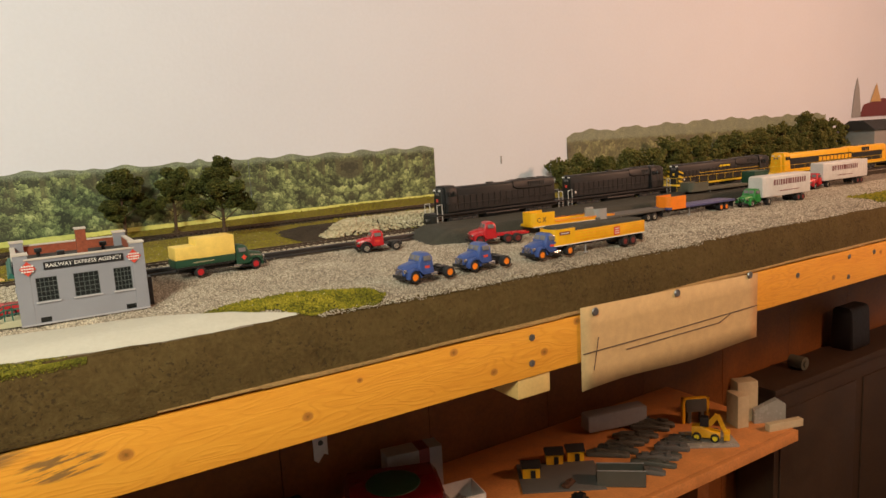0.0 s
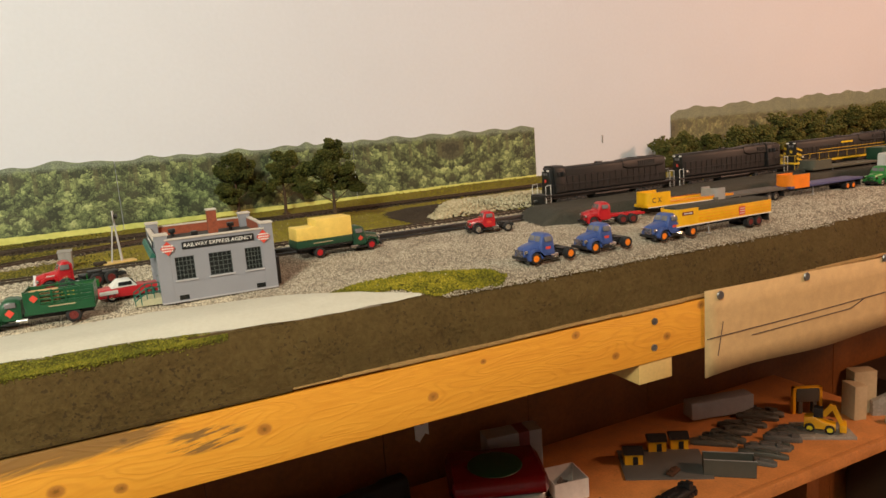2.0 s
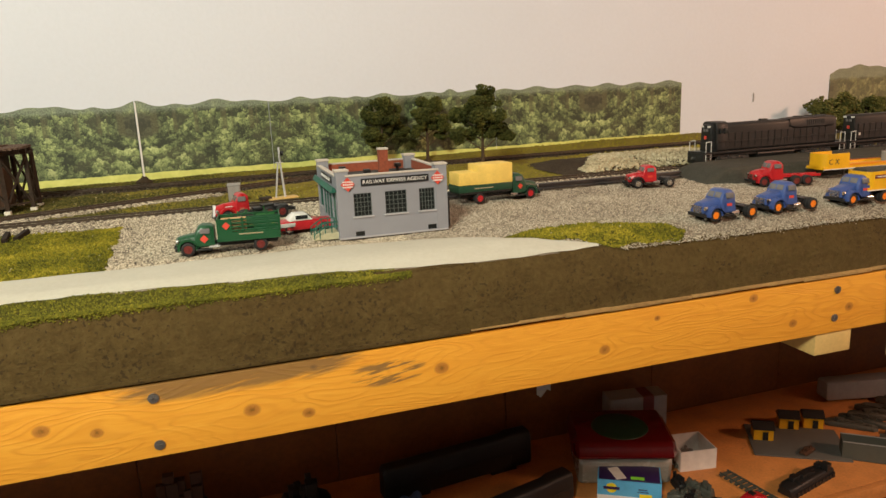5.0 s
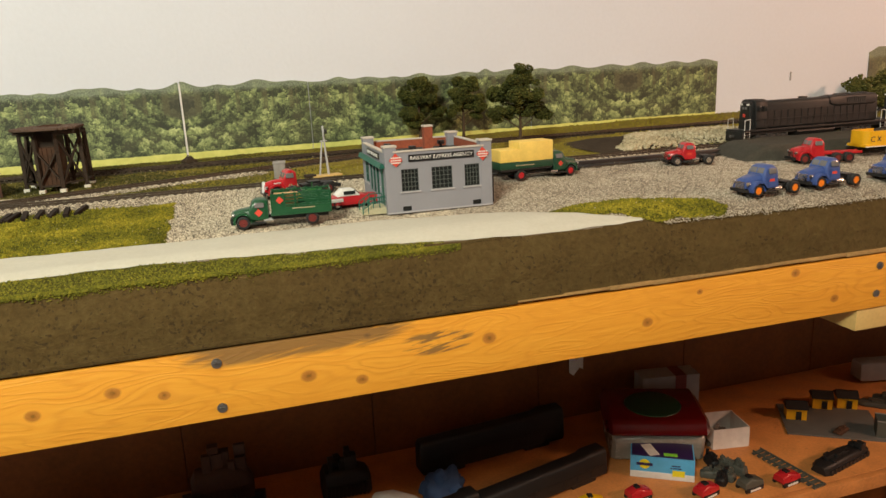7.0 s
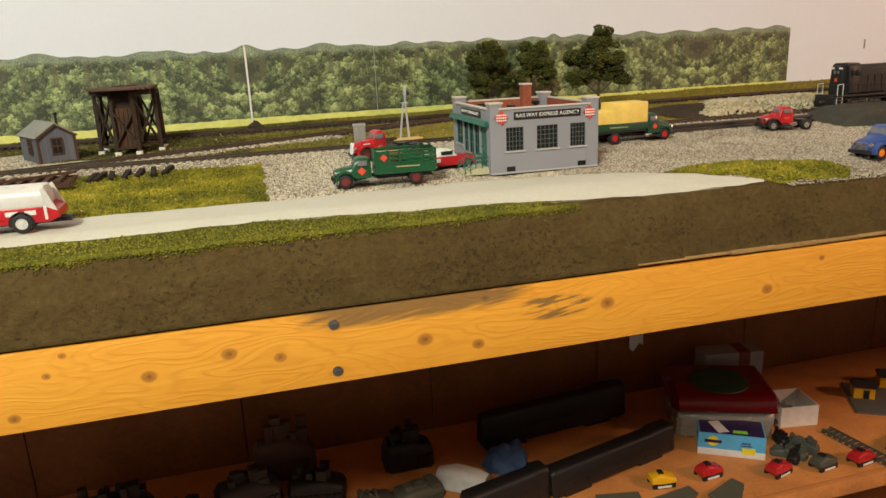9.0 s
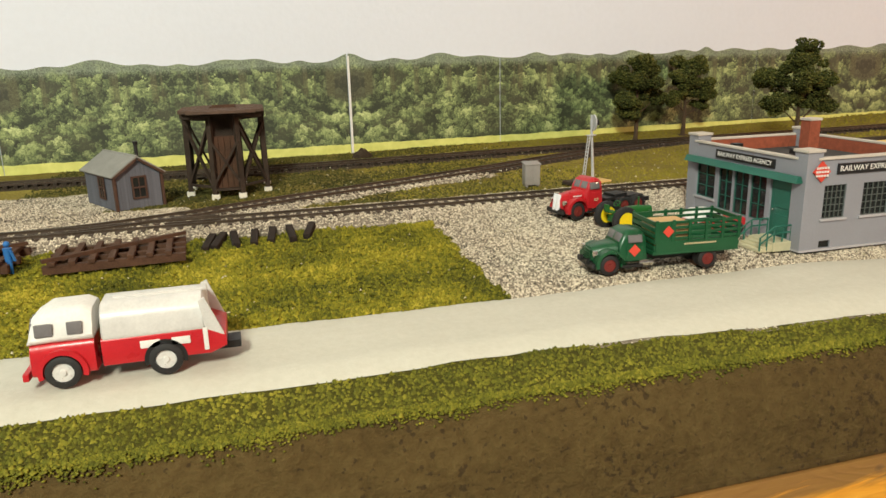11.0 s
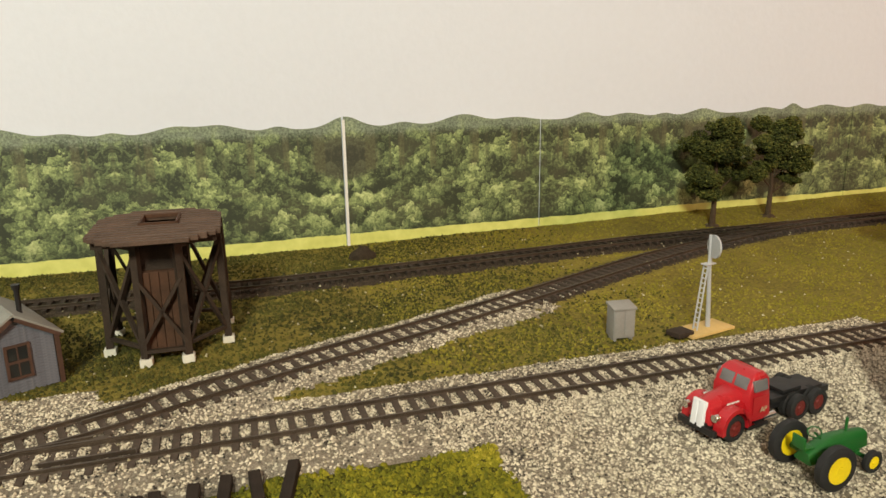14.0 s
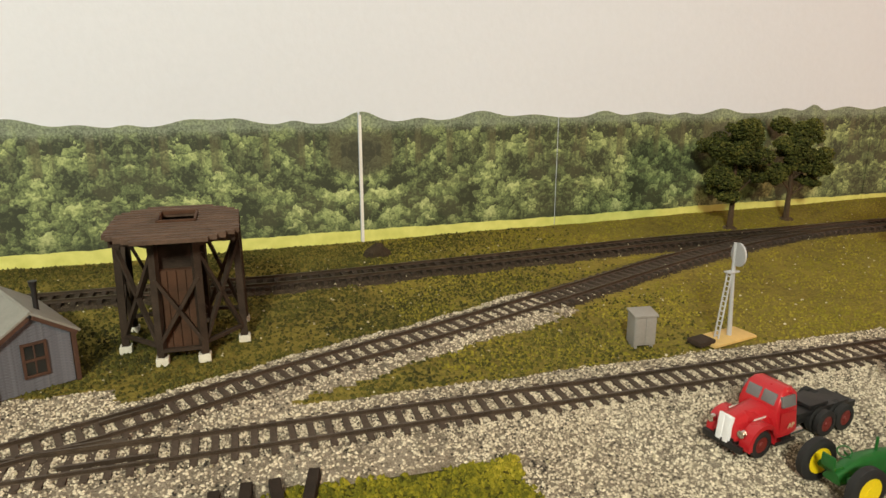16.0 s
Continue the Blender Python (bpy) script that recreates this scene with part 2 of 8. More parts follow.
    low = ramp(nt, math_node(nt, "MULTIPLY_ADD", leaf, 0.012, z), [(0.027, (1, 1, 1)), (0.046, (0, 0, 0))])
    col = mix(nt, math_node(nt, "MULTIPLY", low, 0.6), col, (0.03, 0.045, 0.02))
    hill = ramp(nt, math_node(nt, "MULTIPLY_ADD", gaps, 0.010, math_node(nt, "MULTIPLY_ADD", leaf, 0.008, z)), [(0.116, (0, 0, 0)), (0.121, (1, 1, 1))])
    col = mix(nt, math_node(nt, "MULTIPLY", hill, 0.75), col, ramp(nt, leaf, [(0.38, (0.12, 0.15, 0.105)), (0.5, (0.22, 0.265, 0.19)), (0.62, (0.33, 0.39, 0.29))]))
    edge = math_node(nt, "MULTIPLY_ADD", noise_node(nt, v, 60.0, 3), 0.004, math_node(nt, "MULTIPLY_ADD", x, -0.006, z))
    mead = math_node(nt, "LESS_THAN", edge, meadow)
    col = mix(nt, mead, col, ramp(nt, noise_node(nt, v, 80.0, 4), [(0.3, (0.58, 0.60, 0.15)), (0.7, (0.74, 0.75, 0.23))]))
    col = mix(nt, haze, col, (0.42, 0.36, 0.22))
    link(nt, col, b.inputs["Base Color"])
    b.inputs["Roughness"].default_value = 0.55
    return m


M = {}
M["wall"] = paint("white_wall_paint", (0.71, 0.745, 0.825), 0.7, vary=0.03, scale=4, grain=160, relief=0.0004)
M["ceiling"] = paint("ceiling_paint", (0.78, 0.76, 0.72), 0.8, vary=0.03, scale=4, grain=120)
M["panel"] = paint("dark_wood_panelling", (0.21, 0.072, 0.014), 0.5, vary=0.35, scale=9, grain=140, relief=0.0003)
# cabinet wood with the shade of its corner put into the colour
M["shaded_wood"] = paint("shade_darkened_wood", (0.036, 0.017, 0.006), 0.6, vary=0.35, scale=9, grain=140, relief=0.0003)
M["floor"] = paint("brown_carpet", (0.16, 0.11, 0.08), 0.95, vary=0.3, scale=8, grain=300, relief=0.002)
M["pine"] = knots_mat()
M["pine_raw"] = paint("raw_pine", (0.62, 0.42, 0.15), 0.6, vary=0.14, scale=40, grain=300)
M["ply_edge"] = paint("weathered_plywood_edge", (0.36, 0.215, 0.075), 0.7, vary=0.35, scale=45, grain=300, wear=(0.16, 0.105, 0.045))
M["shelf"] = paint("orange_shelf_board", (0.55, 0.22, 0.06), 0.55, vary=0.25, scale=25, grain=250, wear=(0.30, 0.12, 0.04))
M["slope"] = ground_mat("brown_plaster", [(0.060, 0.038, 0.012), (0.086, 0.056, 0.018), (0.108, 0.073, 0.025)], 240, relief=0.0018, patch=14, pit_shade=(0.030, 0.019, 0.009))
M["dirt"] = ground_mat("olive_dirt", [(0.09, 0.068, 0.018), (0.19, 0.15, 0.030), (0.29, 0.235, 0.045)], 500, patch=12.0)
M["turf"] = ground_mat("turf_base", [(0.035, 0.034, 0.006), (0.065, 0.060, 0.008), (0.10, 0.09, 0.012)], 700)
M["gravel"] = ground_mat("gravel_base", [(0.075, 0.061, 0.045), (0.24, 0.20, 0.152), (0.42, 0.365, 0.285)], 1100, relief=0.001, patch=30)
M["brown"] = ground_mat("brown_ballast", [(0.03, 0.022, 0.014), (0.055, 0.04, 0.026), (0.09, 0.065, 0.04)], 1200, relief=0.001)
M["mound"] = ground_mat("dark_grey_mound", [(0.045, 0.042, 0.032), (0.06, 0.056, 0.045), (0.078, 0.072, 0.058)], 500, relief=0.0003, patch=10)
M["road"] = ground_mat("pale_concrete_road", [(0.50, 0.48, 0.40), (0.53, 0.51, 0.43), (0.56, 0.54, 0.46)], 300, 0.9, 0.0002, 9)
M["stones"] = island_mat("ballast_stones", [(0.04, 0.034, 0.028), (0.25, 0.205, 0.155), (0.53, 0.455, 0.335), (0.82, 0.735, 0.57)], 0.85, 16, (0.08, 0.24, 0.46, 0.95), 0.78, 0.6, -0.20)
M["yard"] = island_mat("yard_gravel", [(0.17, 0.14, 0.105), (0.33, 0.28, 0.215), (0.45, 0.39, 0.30), (0.66, 0.59, 0.47)], 0.85, 16, (0.08, 0.28, 0.56, 0.98), 0.78, 0.6, -0.20)
M["cinder"] = island_mat("brown_cinder_stones", [(0.018, 0.013, 0.009), (0.042, 0.030, 0.020), (0.075, 0.054, 0.034), (0.13, 0.10, 0.065)], 0.95, 30)
M["verge"] = island_mat("dark_verge_foam", [(0.045, 0.050, 0.006), (0.105, 0.105, 0.011), (0.185, 0.172, 0.016), (0.31, 0.27, 0.03)], 0.95, 22)
M["rocks"] = island_mat("pale_rocks", [(0.20, 0.17, 0.10), (0.40, 0.35, 0.22), (0.54, 0.48, 0.32), (0.68, 0.62, 0.45)], 0.9, 16)
M["foam"] = island_mat("yellow_green_foam", [(0.040, 0.045, 0.005), (0.130, 0.125, 0.009), (0.25, 0.217, 0.014), (0.43, 0.35, 0.035)], 0.95, 22, drifting=1.5, base=-0.54)
M["heath"] = island_mat("ochre_turf", [(0.135, 0.120, 0.016), (0.21, 0.183, 0.020), (0.28, 0.238, 0.026), (0.37, 0.30, 0.045)], 0.95, 16)
M["scrub"] = island_mat("olive_scrub", [(0.022, 0.021, 0.007), (0.054, 0.054, 0.011), (0.105, 0.096, 0.017), (0.22, 0.175, 0.04)], 0.95, 14)
M["leaf"] = island_mat("dark_green_leaves", [(0.014, 0.018, 0.005), (0.046, 0.055, 0.012), (0.10, 0.104, 0.022), (0.19, 0.178, 0.038)], 0.95, 40)
M["leaf_far"] = island_mat("olive_leaves", [(0.050, 0.056, 0.015), (0.092, 0.098, 0.025), (0.14, 0.135, 0.036), (0.20, 0.175, 0.05)], 0.95, 18)
M["bark"] = paint("brown_bark", (0.075, 0.05, 0.03), 0.9, vary=0.4, scale=300, grain=1500, relief=0.0004)
M["print"] = print_mat("printed_wood_paper", [(0.034, 0.042, 0.022), (0.125, 0.163, 0.068), (0.29, 0.36, 0.14), (0.60, 0.66, 0.30)], 0.0275)
M["print_far"] = print_mat("printed_hill_paper", [(0.07, 0.075, 0.035), (0.15, 0.17, 0.07), (0.27, 0.28, 0.12), (0.46, 0.45, 0.22)], 0.030, 0.2, 0.12)
M["rail"] = paint("brown_rail", (0.10, 0.075, 0.055), 0.4, 0.6, 0.3, 60, 600)
M["rail_top"] = paint("worn_rail_head", (0.22, 0.19, 0.16), 0.35, 0.8, 0.2)
M["tie"] = paint("grey_brown_tie", (0.075, 0.055, 0.042), 0.85, vary=0.35, scale=200, grain=1500)
M["tie_dark"] = paint("dark_tie", (0.045, 0.033, 0.024), 0.85, vary=0.35, scale=200, grain=1500)
M["timber"] = paint("dark_stained_timber", (0.04, 0.027, 0.019), 0.75, vary=0.45, scale=150, grain=1400, relief=0.0002)
M["plank"] = paint("brown_deck_planks", (0.098, 0.062, 0.044), 0.75, vary=0.4, scale=120, grain=1200, relief=0.0002)
M["rust"] = paint("rusty_brown_boards", (0.075, 0.037, 0.021), 0.75, vary=0.4, scale=120, grain=1200, relief=0.0002)
M["footing"] = paint("white_footing", (0.66, 0.63, 0.54), 0.8, vary=0.15, scale=200)
M["shed"] = paint("blue_grey_weathered_boards", (0.115, 0.118, 0.138), 0.85, vary=0.45, scale=120, grain=900, relief=0.0002, wear=(0.27, 0.27, 0.285))
M["shedroof"] = paint("grey_shed_roof", (0.25, 0.245, 0.22), 0.85, vary=0.15, scale=80)
M["trim"] = paint("red_brown_trim", (0.065, 0.03, 0.018), 0.7, vary=0.3, scale=200)
M["bwall"] = paint("blue_grey_building", (0.25, 0.255, 0.285), 0.7, vary=0.07, scale=40)
M["coping"] = paint("pale_stone_coping", (0.52, 0.47, 0.41), 0.8, vary=0.1)
M["brick"] = paint("red_brick", (0.27, 0.075, 0.04), 0.8, vary=0.3, scale=300, grain=1800)
M["broof"] = paint("dark_tar_roof", (0.06, 0.058, 0.056), 0.9, vary=0.2)
M["teal"] = paint("teal_green_trim", (0.018, 0.12, 0.085), 0.5, vary=0.12)
M["sill"] = paint("light_grey_sill", (0.40, 0.39, 0.41), 0.7, vary=0.08)
M["creosote"] = paint("creosoted_timber", (0.022, 0.015, 0.011), 0.85, vary=0.4, scale=150, grain=1400, relief=0.0002)
# chrome nose: its bright reflection is painted as a near-white, non-metal colour
M["nose"] = paint("nose_plate_reflection", (0.80, 0.80, 0.82), 0.25, 0.0, 0.05)
M["glass"] = paint("dark_window", (0.018, 0.02, 0.02), 0.12, vary=0.2, relief=0.00002)
M["mullion"] = paint("grey_green_mullion", (0.08, 0.095, 0.085), 0.5)
M["signblack"] = paint("black_sign", (0.012, 0.012, 0.013), 0.4)
M["white"] = paint("white_lettering", (0.78, 0.76, 0.72), 0.5, vary=0.05)
M["signred"] = paint("red_sign", (0.62, 0.06, 0.035), 0.45, vary=0.08)
M["cream"] = paint("cream_step", (0.50, 0.46, 0.30), 0.75, vary=0.12)
M["tyre"] = paint("black_tyre", (0.014, 0.013, 0.013), 0.7, vary=0.25)
M["chassis"] = paint("black_chassis", (0.012, 0.011, 0.011), 0.5, vary=0.3)
M["chrome"] = paint("chrome", (0.72, 0.71, 0.69), 0.18, 1.0, 0.1)
M["pane"] = paint("smoky_glazing", (0.16, 0.15, 0.15), 0.1, vary=0.1, relief=0.00001)
for key, c, r in (("blue", (0.045, 0.085, 0.27), 0.4), ("orange", (0.85, 0.22, 0.008), 0.45), ("red", (0.47, 0.016, 0.022), 0.3), ("darkred", (0.16, 0.018, 0.014), 0.5),
                  ("green", (0.010, 0.075, 0.028), 0.32), ("dkgreen", (0.012, 0.055, 0.028), 0.4), ("yellow", (0.80, 0.42, 0.008), 0.4), ("load", (0.80, 0.57, 0.13), 0.6),
                  ("jdgreen", (0.012, 0.11, 0.018), 0.4), ("jdyellow", (0.85, 0.62, 0.005), 0.4), ("silver", (0.60, 0.58, 0.55), 0.35), ("signal", (0.45, 0.45, 0.46), 0.45),
                  ("cabinet", (0.27, 0.255, 0.235), 0.6), ("locoblack", (0.010, 0.010, 0.010), 0.5), ("locogrey", (0.026, 0.025, 0.024), 0.6), ("locoyellow", (0.72, 0.48, 0.02), 0.45),
                  ("truckblue", (0.075, 0.08, 0.20), 0.5), ("deckgrey", (0.10, 0.095, 0.085), 0.7), ("olive", (0.085, 0.085, 0.06), 0.7), ("grey", (0.30, 0.29, 0.28), 0.6),
                  ("maroon", (0.16, 0.03, 0.03), 0.5), ("limegreen", (0.015, 0.20, 0.03), 0.35), ("lidred", (0.12, 0.004, 0.006), 0.10), ("boxblue", (0.10, 0.42, 0.72), 0.4),
                  ("boxwhite", (0.72, 0.70, 0.66), 0.6), ("purple", (0.03, 0.015, 0.08), 0.4), ("neon", (0.25, 0.75, 0.05), 0.4), ("sticker", (0.85, 0.70, 0.02), 0.5),
                  ("black", (0.010, 0.009, 0.009), 0.5), ("casting", (0.075, 0.075, 0.06), 0.55), ("tan", (0.50, 0.40, 0.24), 0.6), ("paper", (0.56, 0.365, 0.17), 0.75),
                  ("ink", (0.05, 0.04, 0.04), 0.6), ("steel", (0.30, 0.29, 0.28), 0.4), ("bluecloth", (0.07, 0.13, 0.28), 0.85), ("clear", (0.30, 0.28, 0.24), 0.25), ("figblue", (0.02, 0.14, 0.42), 0.6)):
    M[key] = paint(key + "_finish", c, r, 0.9 if key in ("steel",) else 0.0, vary=0.12)

# ---- shapes ----
def box(bm, c, s, bev=0.0, rot=None):
    res = bmesh.ops.create_cube(bm, size=1.0)
    vs = res["verts"]
    bmesh.ops.scale(bm, vec=s, verts=vs)
    if bev > 0:
        es = list({e for v in vs for e in v.link_edges})
        out = bmesh.ops.bevel(bm, geom=es, offset=bev, segments=2, affect="EDGES", profile=0.6)
        vs = list({v for f in out["faces"] for v in f.verts} | {v for v in vs if v.is_valid})
    if rot is not None:
        bmesh.ops.rotate(bm, verts=vs, cent=(0, 0, 0), matrix=Euler([radians(a) for a in rot]).to_matrix())
    bmesh.ops.translate(bm, vec=c, verts=vs)
    return bm


def rod(bm, a, b, r, seg=8, r2=None):
    a, b = Vector(a), Vector(b)
    d = b - a
    res = bmesh.ops.create_cone(bm, cap_ends=True, segments=seg, radius1=r, radius2=r if r2 is None else r2, depth=d.length)
    m = Matrix.Translation((a + b) / 2) @ d.to_track_quat("Z", "Y").to_matrix().to_4x4()
    bmesh.ops.transform(bm, matrix=m, verts=res["verts"])
    return bm


def bar(bm, a, b, w, h):
    """A squared timber from a to b."""
    a, b = Vector(a), Vector(b)
    d = b - a
    res = bmesh.ops.create_cube(bm, size=1.0)
    bmesh.ops.scale(bm, vec=(w, h, d.length), verts=res["verts"])
    m = Matrix.Translation((a + b) / 2) @ d.to_track_quat("Z", "Y").to_matrix().to_4x4()
    bmesh.ops.transform(bm, matrix=m, verts=res["verts"])
    return bm


def ring(x, hb, ht, z0, z1, r, n=4):
    """A rounded section across x: half widths at the foot and the head, from z0 to z1."""
    pts = []
    for sy, top in ((1, 0), (1, 1), (-1, 1), (-1, 0)):
        h = ht if top else hb
        rr = min(r if top else r * 0.5, h * 0.95, (z1 - z0) * 0.48)
        cy, cz = sy * (h - rr), (z1 - rr if top else z0 + rr)
        a0 = {(1, 0): -90, (1, 1): 0, (-1, 1): 90, (-1, 0): 180}[(sy, top)]
        for i in range(n):
            a = radians(a0 + 90 * i / (n - 1))
            pts.append((x, cy + rr * math.cos(a), cz + rr * math.sin(a)))
    return pts


def loft(bm, sections, n=4):
    rows = [[bm.verts.new(p) for p in ring(*s, n=n)] for s in sections]
    for r0, r1 in zip(rows, rows[1:]):
        k = len(r0)
        for i in range(k):
            bm.faces.new((r0[i], r0[(i + 1) % k], r1[(i + 1) % k], r1[i]))
    bm.faces.new(rows[0][::-1])
    bm.faces.new(rows[-1])
    return bm


def plate(bm, pts, y0, y1):
    """An outline in x and z drawn out from y0 to y1."""
    a = [bm.verts.new((x, y0, z)) for x, z in pts]
    b = [bm.verts.new((x, y1, z)) for x, z in pts]
    k = len(pts)
    bm.faces.new(a)
    bm.faces.new(b[::-1])
    for i in range(k):
        bm.faces.new((a[i], b[i], b[(i + 1) % k], a[(i + 1) % k]))
    return bm


def B():
    return bmesh.new()


def mesh_of(name, bm, material, smooth=False):
    bmesh.ops.recalc_face_normals(bm, faces=bm.faces)
    me = bpy.data.meshes.new(name)
    bm.to_mesh(me)
    bm.free()
    me.materials.append(material)
    if smooth:
        me.polygons.foreach_set("use_smooth", [True] * len(me.polygons))
        me.set_sharp_from_angle(angle=radians(40))
    return me


def part(name, bm, material, parent, label="", smooth=True):
    ob = new(name, mesh_of(name, bm, material, smooth))
    ob.parent = parent
    if label:
        tagged(ob, label)
    return ob


def piece(name, me, parent, m):
    ob = new(name, me)
    ob.parent = parent
    ob.matrix_basis = m
    return ob


def thing(name, m, label, category, group="", kind=""):
    ob = new(name)
    ob.matrix_basis = m
    ob.empty_display_size = 0.01
    return tagged(ob, label, category, group, kind)


def single(name, bm, material, m, label, category, group="", kind="", smooth=True):
    ob = new(name, mesh_of(name, bm, material, smooth))
    ob.matrix_basis = m
    return tagged(ob, label, category, group, kind)


def letters(text, size, material, parent, m, name="lettering"):
    cu = bpy.data.curves.new(name, "FONT")
    cu.body, cu.size, cu.align_x, cu.align_y, cu.extrude = text, size, "CENTER", "CENTER", 0.00008
    tmp = bpy.data.objects.new(name, cu)
    scene.collection.objects.link(tmp)
    me = bpy.data.meshes.new_from_object(tmp.evaluated_get(bpy.context.evaluated_depsgraph_get()))
    bpy.data.objects.remove(tmp)
    me.materials.clear()
    me.materials.append(material)
    ob = new(name, me)
    ob.parent = parent
    ob.matrix_basis = m
    return ob


def bars(widths, height, material, parent, m, name="lettering_bars"):
    """Unread writing: a row of plain strokes."""
    bm, x = B(), -(sum(widths) + 0.35 * height * (len(widths) - 1)) / 2
    for w in widths:
        box(bm, (x + w / 2, 0, 0), (w, height, 0.0001))
        x += w + 0.35 * height
    ob = part(name, bm, material, parent, smooth=False)
    ob.matrix_basis = m
    return ob


def scatter(name, pts, sizes, material, flat=0.75, seed=3, jitter=0.35, bedded=False):
    """Many small lumps in one mesh; bedded ones lie in the ground and have no underside."""
    rng = np.random.default_rng(seed)
    n = len(pts)
    base = np.array([(1, 0, 0), (0, 1, 0), (-1, 0, 0), (0, -1, 0), (0, 0, 1), (0, 0, -1)], float)
    tri = np.array([(0, 1, 4), (1, 2, 4), (2, 3, 4), (3, 0, 4), (1, 0, 5), (2, 1, 5), (3, 2, 5), (0, 3, 5)])
    if bedded:
        base, tri = base[:5] - np.array([(0, 0, 0.3)] * 4 + [(0, 0, 0)]), tri[:4]
    nv, nf = len(base), len(tri)
    v = base[None] * (1 + rng.uniform(-jitter, jitter, (n, nv, 1)))
    a = rng.uniform(0, 2 * np.pi, n)
    ca, sa = np.cos(a)[:, None], np.sin(a)[:, None]
    tilt = rng.uniform(-0.6, 0.6, n)[:, None] * (0.6 if bedded else 1.0)
    x, y, z = v[..., 0], v[..., 1], v[..., 2] * flat
    y, z = y * np.cos(tilt) - z * np.sin(tilt), y * np.sin(tilt) + z * np.cos(tilt)
    v = np.stack([x * ca - y * sa, x * sa + y * ca, z], -1) * np.asarray(sizes)[:, None, None] + np.asarray(pts)[:, None]
    f = tri[None] + (np.arange(n) * nv)[:, None, None]
    me = bpy.data.meshes.new(name)
    me.vertices.add(n * nv)
    me.vertices.foreach_set("co", v.reshape(-1))
    me.loops.add(n * nf * 3)
    me.loops.foreach_set("vertex_index", f.reshape(-1).astype(np.int32))
    me.polygons.add(n * nf)
    me.polygons.foreach_set("loop_start", np.arange(0, n * nf * 3, 3, dtype=np.int32))
    me.update(calc_edges=True)
    me.materials.append(material)
    return new(name, me)

# ---- the lie of the land ----
def curve_pts(pts, step=0.004):
    """A smooth line through the points, sampled evenly."""
    p = np.array(pts, float)
    e = np.vstack([2 * p[0] - p[1], p, 2 * p[-1] - p[-2]])
    out = []
    for i in range(1, len(e) - 2):
        for t in np.linspace(0, 1, 60, endpoint=False):
            out.append(0.5 * (2 * e[i] + (e[i + 1] - e[i - 1]) * t + (2 * e[i - 1] - 5 * e[i] + 4 * e[i + 1] - e[i + 2]) * t * t
                              + (3 * e[i] - e[i - 1] - 3 * e[i + 1] + e[i + 2]) * t ** 3))
    out = np.array(out + [p[-1]])
    d = np.concatenate([[0], np.cumsum(np.hypot(*np.diff(out, axis=0).T))])
    s = np.arange(0, d[-1], step)
    return np.stack([np.interp(s, d, out[:, 0]), np.interp(s, d, out[:, 1])], -1)


SIDING = curve_pts([(-1.2, 0.898), (-0.4, 0.898), (0.4, 0.898), (1.0, 0.90), (2.3, 0.90)])
MAIN = curve_pts([(-1.2, 1.10), (-0.37, 1.10), (-0.24, 1.098), (-0.117, 1.105), (-0.02, 1.112), (0.085, 1.119), (0.3, 1.121), (0.8, 1.135), (1.0, 1.137)])
BRANCH = curve_pts([(-0.44, 0.898), (-0.38, 0.905), (-0.32, 0.924), (-0.276, 0.942), (-0.22, 0.964), (-0.153, 0.988), (-0.066, 1.022), (0.05, 1.069), (0.15, 1.10), (0.24, 1.118), (0.3, 1.1205)])
HEAD = {"siding": 0.0140, "branch": 0.0160, "main": 0.0195}


def dist_to(line, x, y):
    """Distance from points to a sampled line that runs along x."""
    ly = np.interp(x, line[:, 0], line[:, 1], left=9, right=9)
    sl = np.interp(x, line[:, 0], np.gradient(line[:, 1], line[:, 0]))
    return np.abs(y - ly) / np.sqrt(1 + sl * sl)


def wobble(x, y, s, k=0):
    return (np.sin(x * s + k) * np.cos(y * s * 1.3 + 2 * k) + 0.6 * np.sin(x * s * 2.3 + 1.7 + k) * np.sin(y * s * 2.1 + k) + 0.3 * np.sin(x * s * 5.1 + y * s * 4.3 + k)) / 1.9


def branch_head(x):
    return np.interp(x, [-0.40, -0.2, 0.2], [0.014, 0.0155, 0.0195])


def height(x, y):
    z = np.interp(y, [0.60, 0.634, 0.66, 0.74, 0.82, 0.86, 0.882, 1.0, 1.14, 1.2], [-0.022, -0.009, -0.001, 0.0, 0.003, 0.0065, 0.0102, 0.010, 0.014, 0.0])
    z = np.where(y > 1.14, 0.014 + (np.clip(0.0145 + 0.014 * (x + 0.2), 0.0125, 0.026) - 0.014) * np.clip((y - 1.14) / 0.05, 0, 1), z)
    z = z + 0.0008 * wobble(x, y, 30) + 0.0004 * wobble(x, y, 140, 2)
    for line, head in ((SIDING, 0.014), (MAIN, 0.0195), (BRANCH, None)):
        d = dist_to(line, x, y)
        low = 0.0040 if head == 0.0195 else (np.where(x > -0.075, 0.0040, 0.0029) if head is None else 0.0029)
        top = (branch_head(x) if head is None else head) - low
        w = np.clip((0.030 - d) / 0.013, 0, 1)
        z = np.where(w > 0, z * (1 - w) + np.maximum(top, z * 0) * w, z)
    return z


def inside(poly, x, y):
    ok = np.zeros(np.shape(x), bool)
    n = len(poly)
    for i in range(n):
        (x0, y0), (x1, y1) = poly[i], poly[(i + 1) % n]
        hit = ((y0 > y) != (y1 > y)) & (x < (x1 - x0) * (y - y0) / (y1 - y0 + 1e-12) + x0)
        ok ^= hit
    return ok


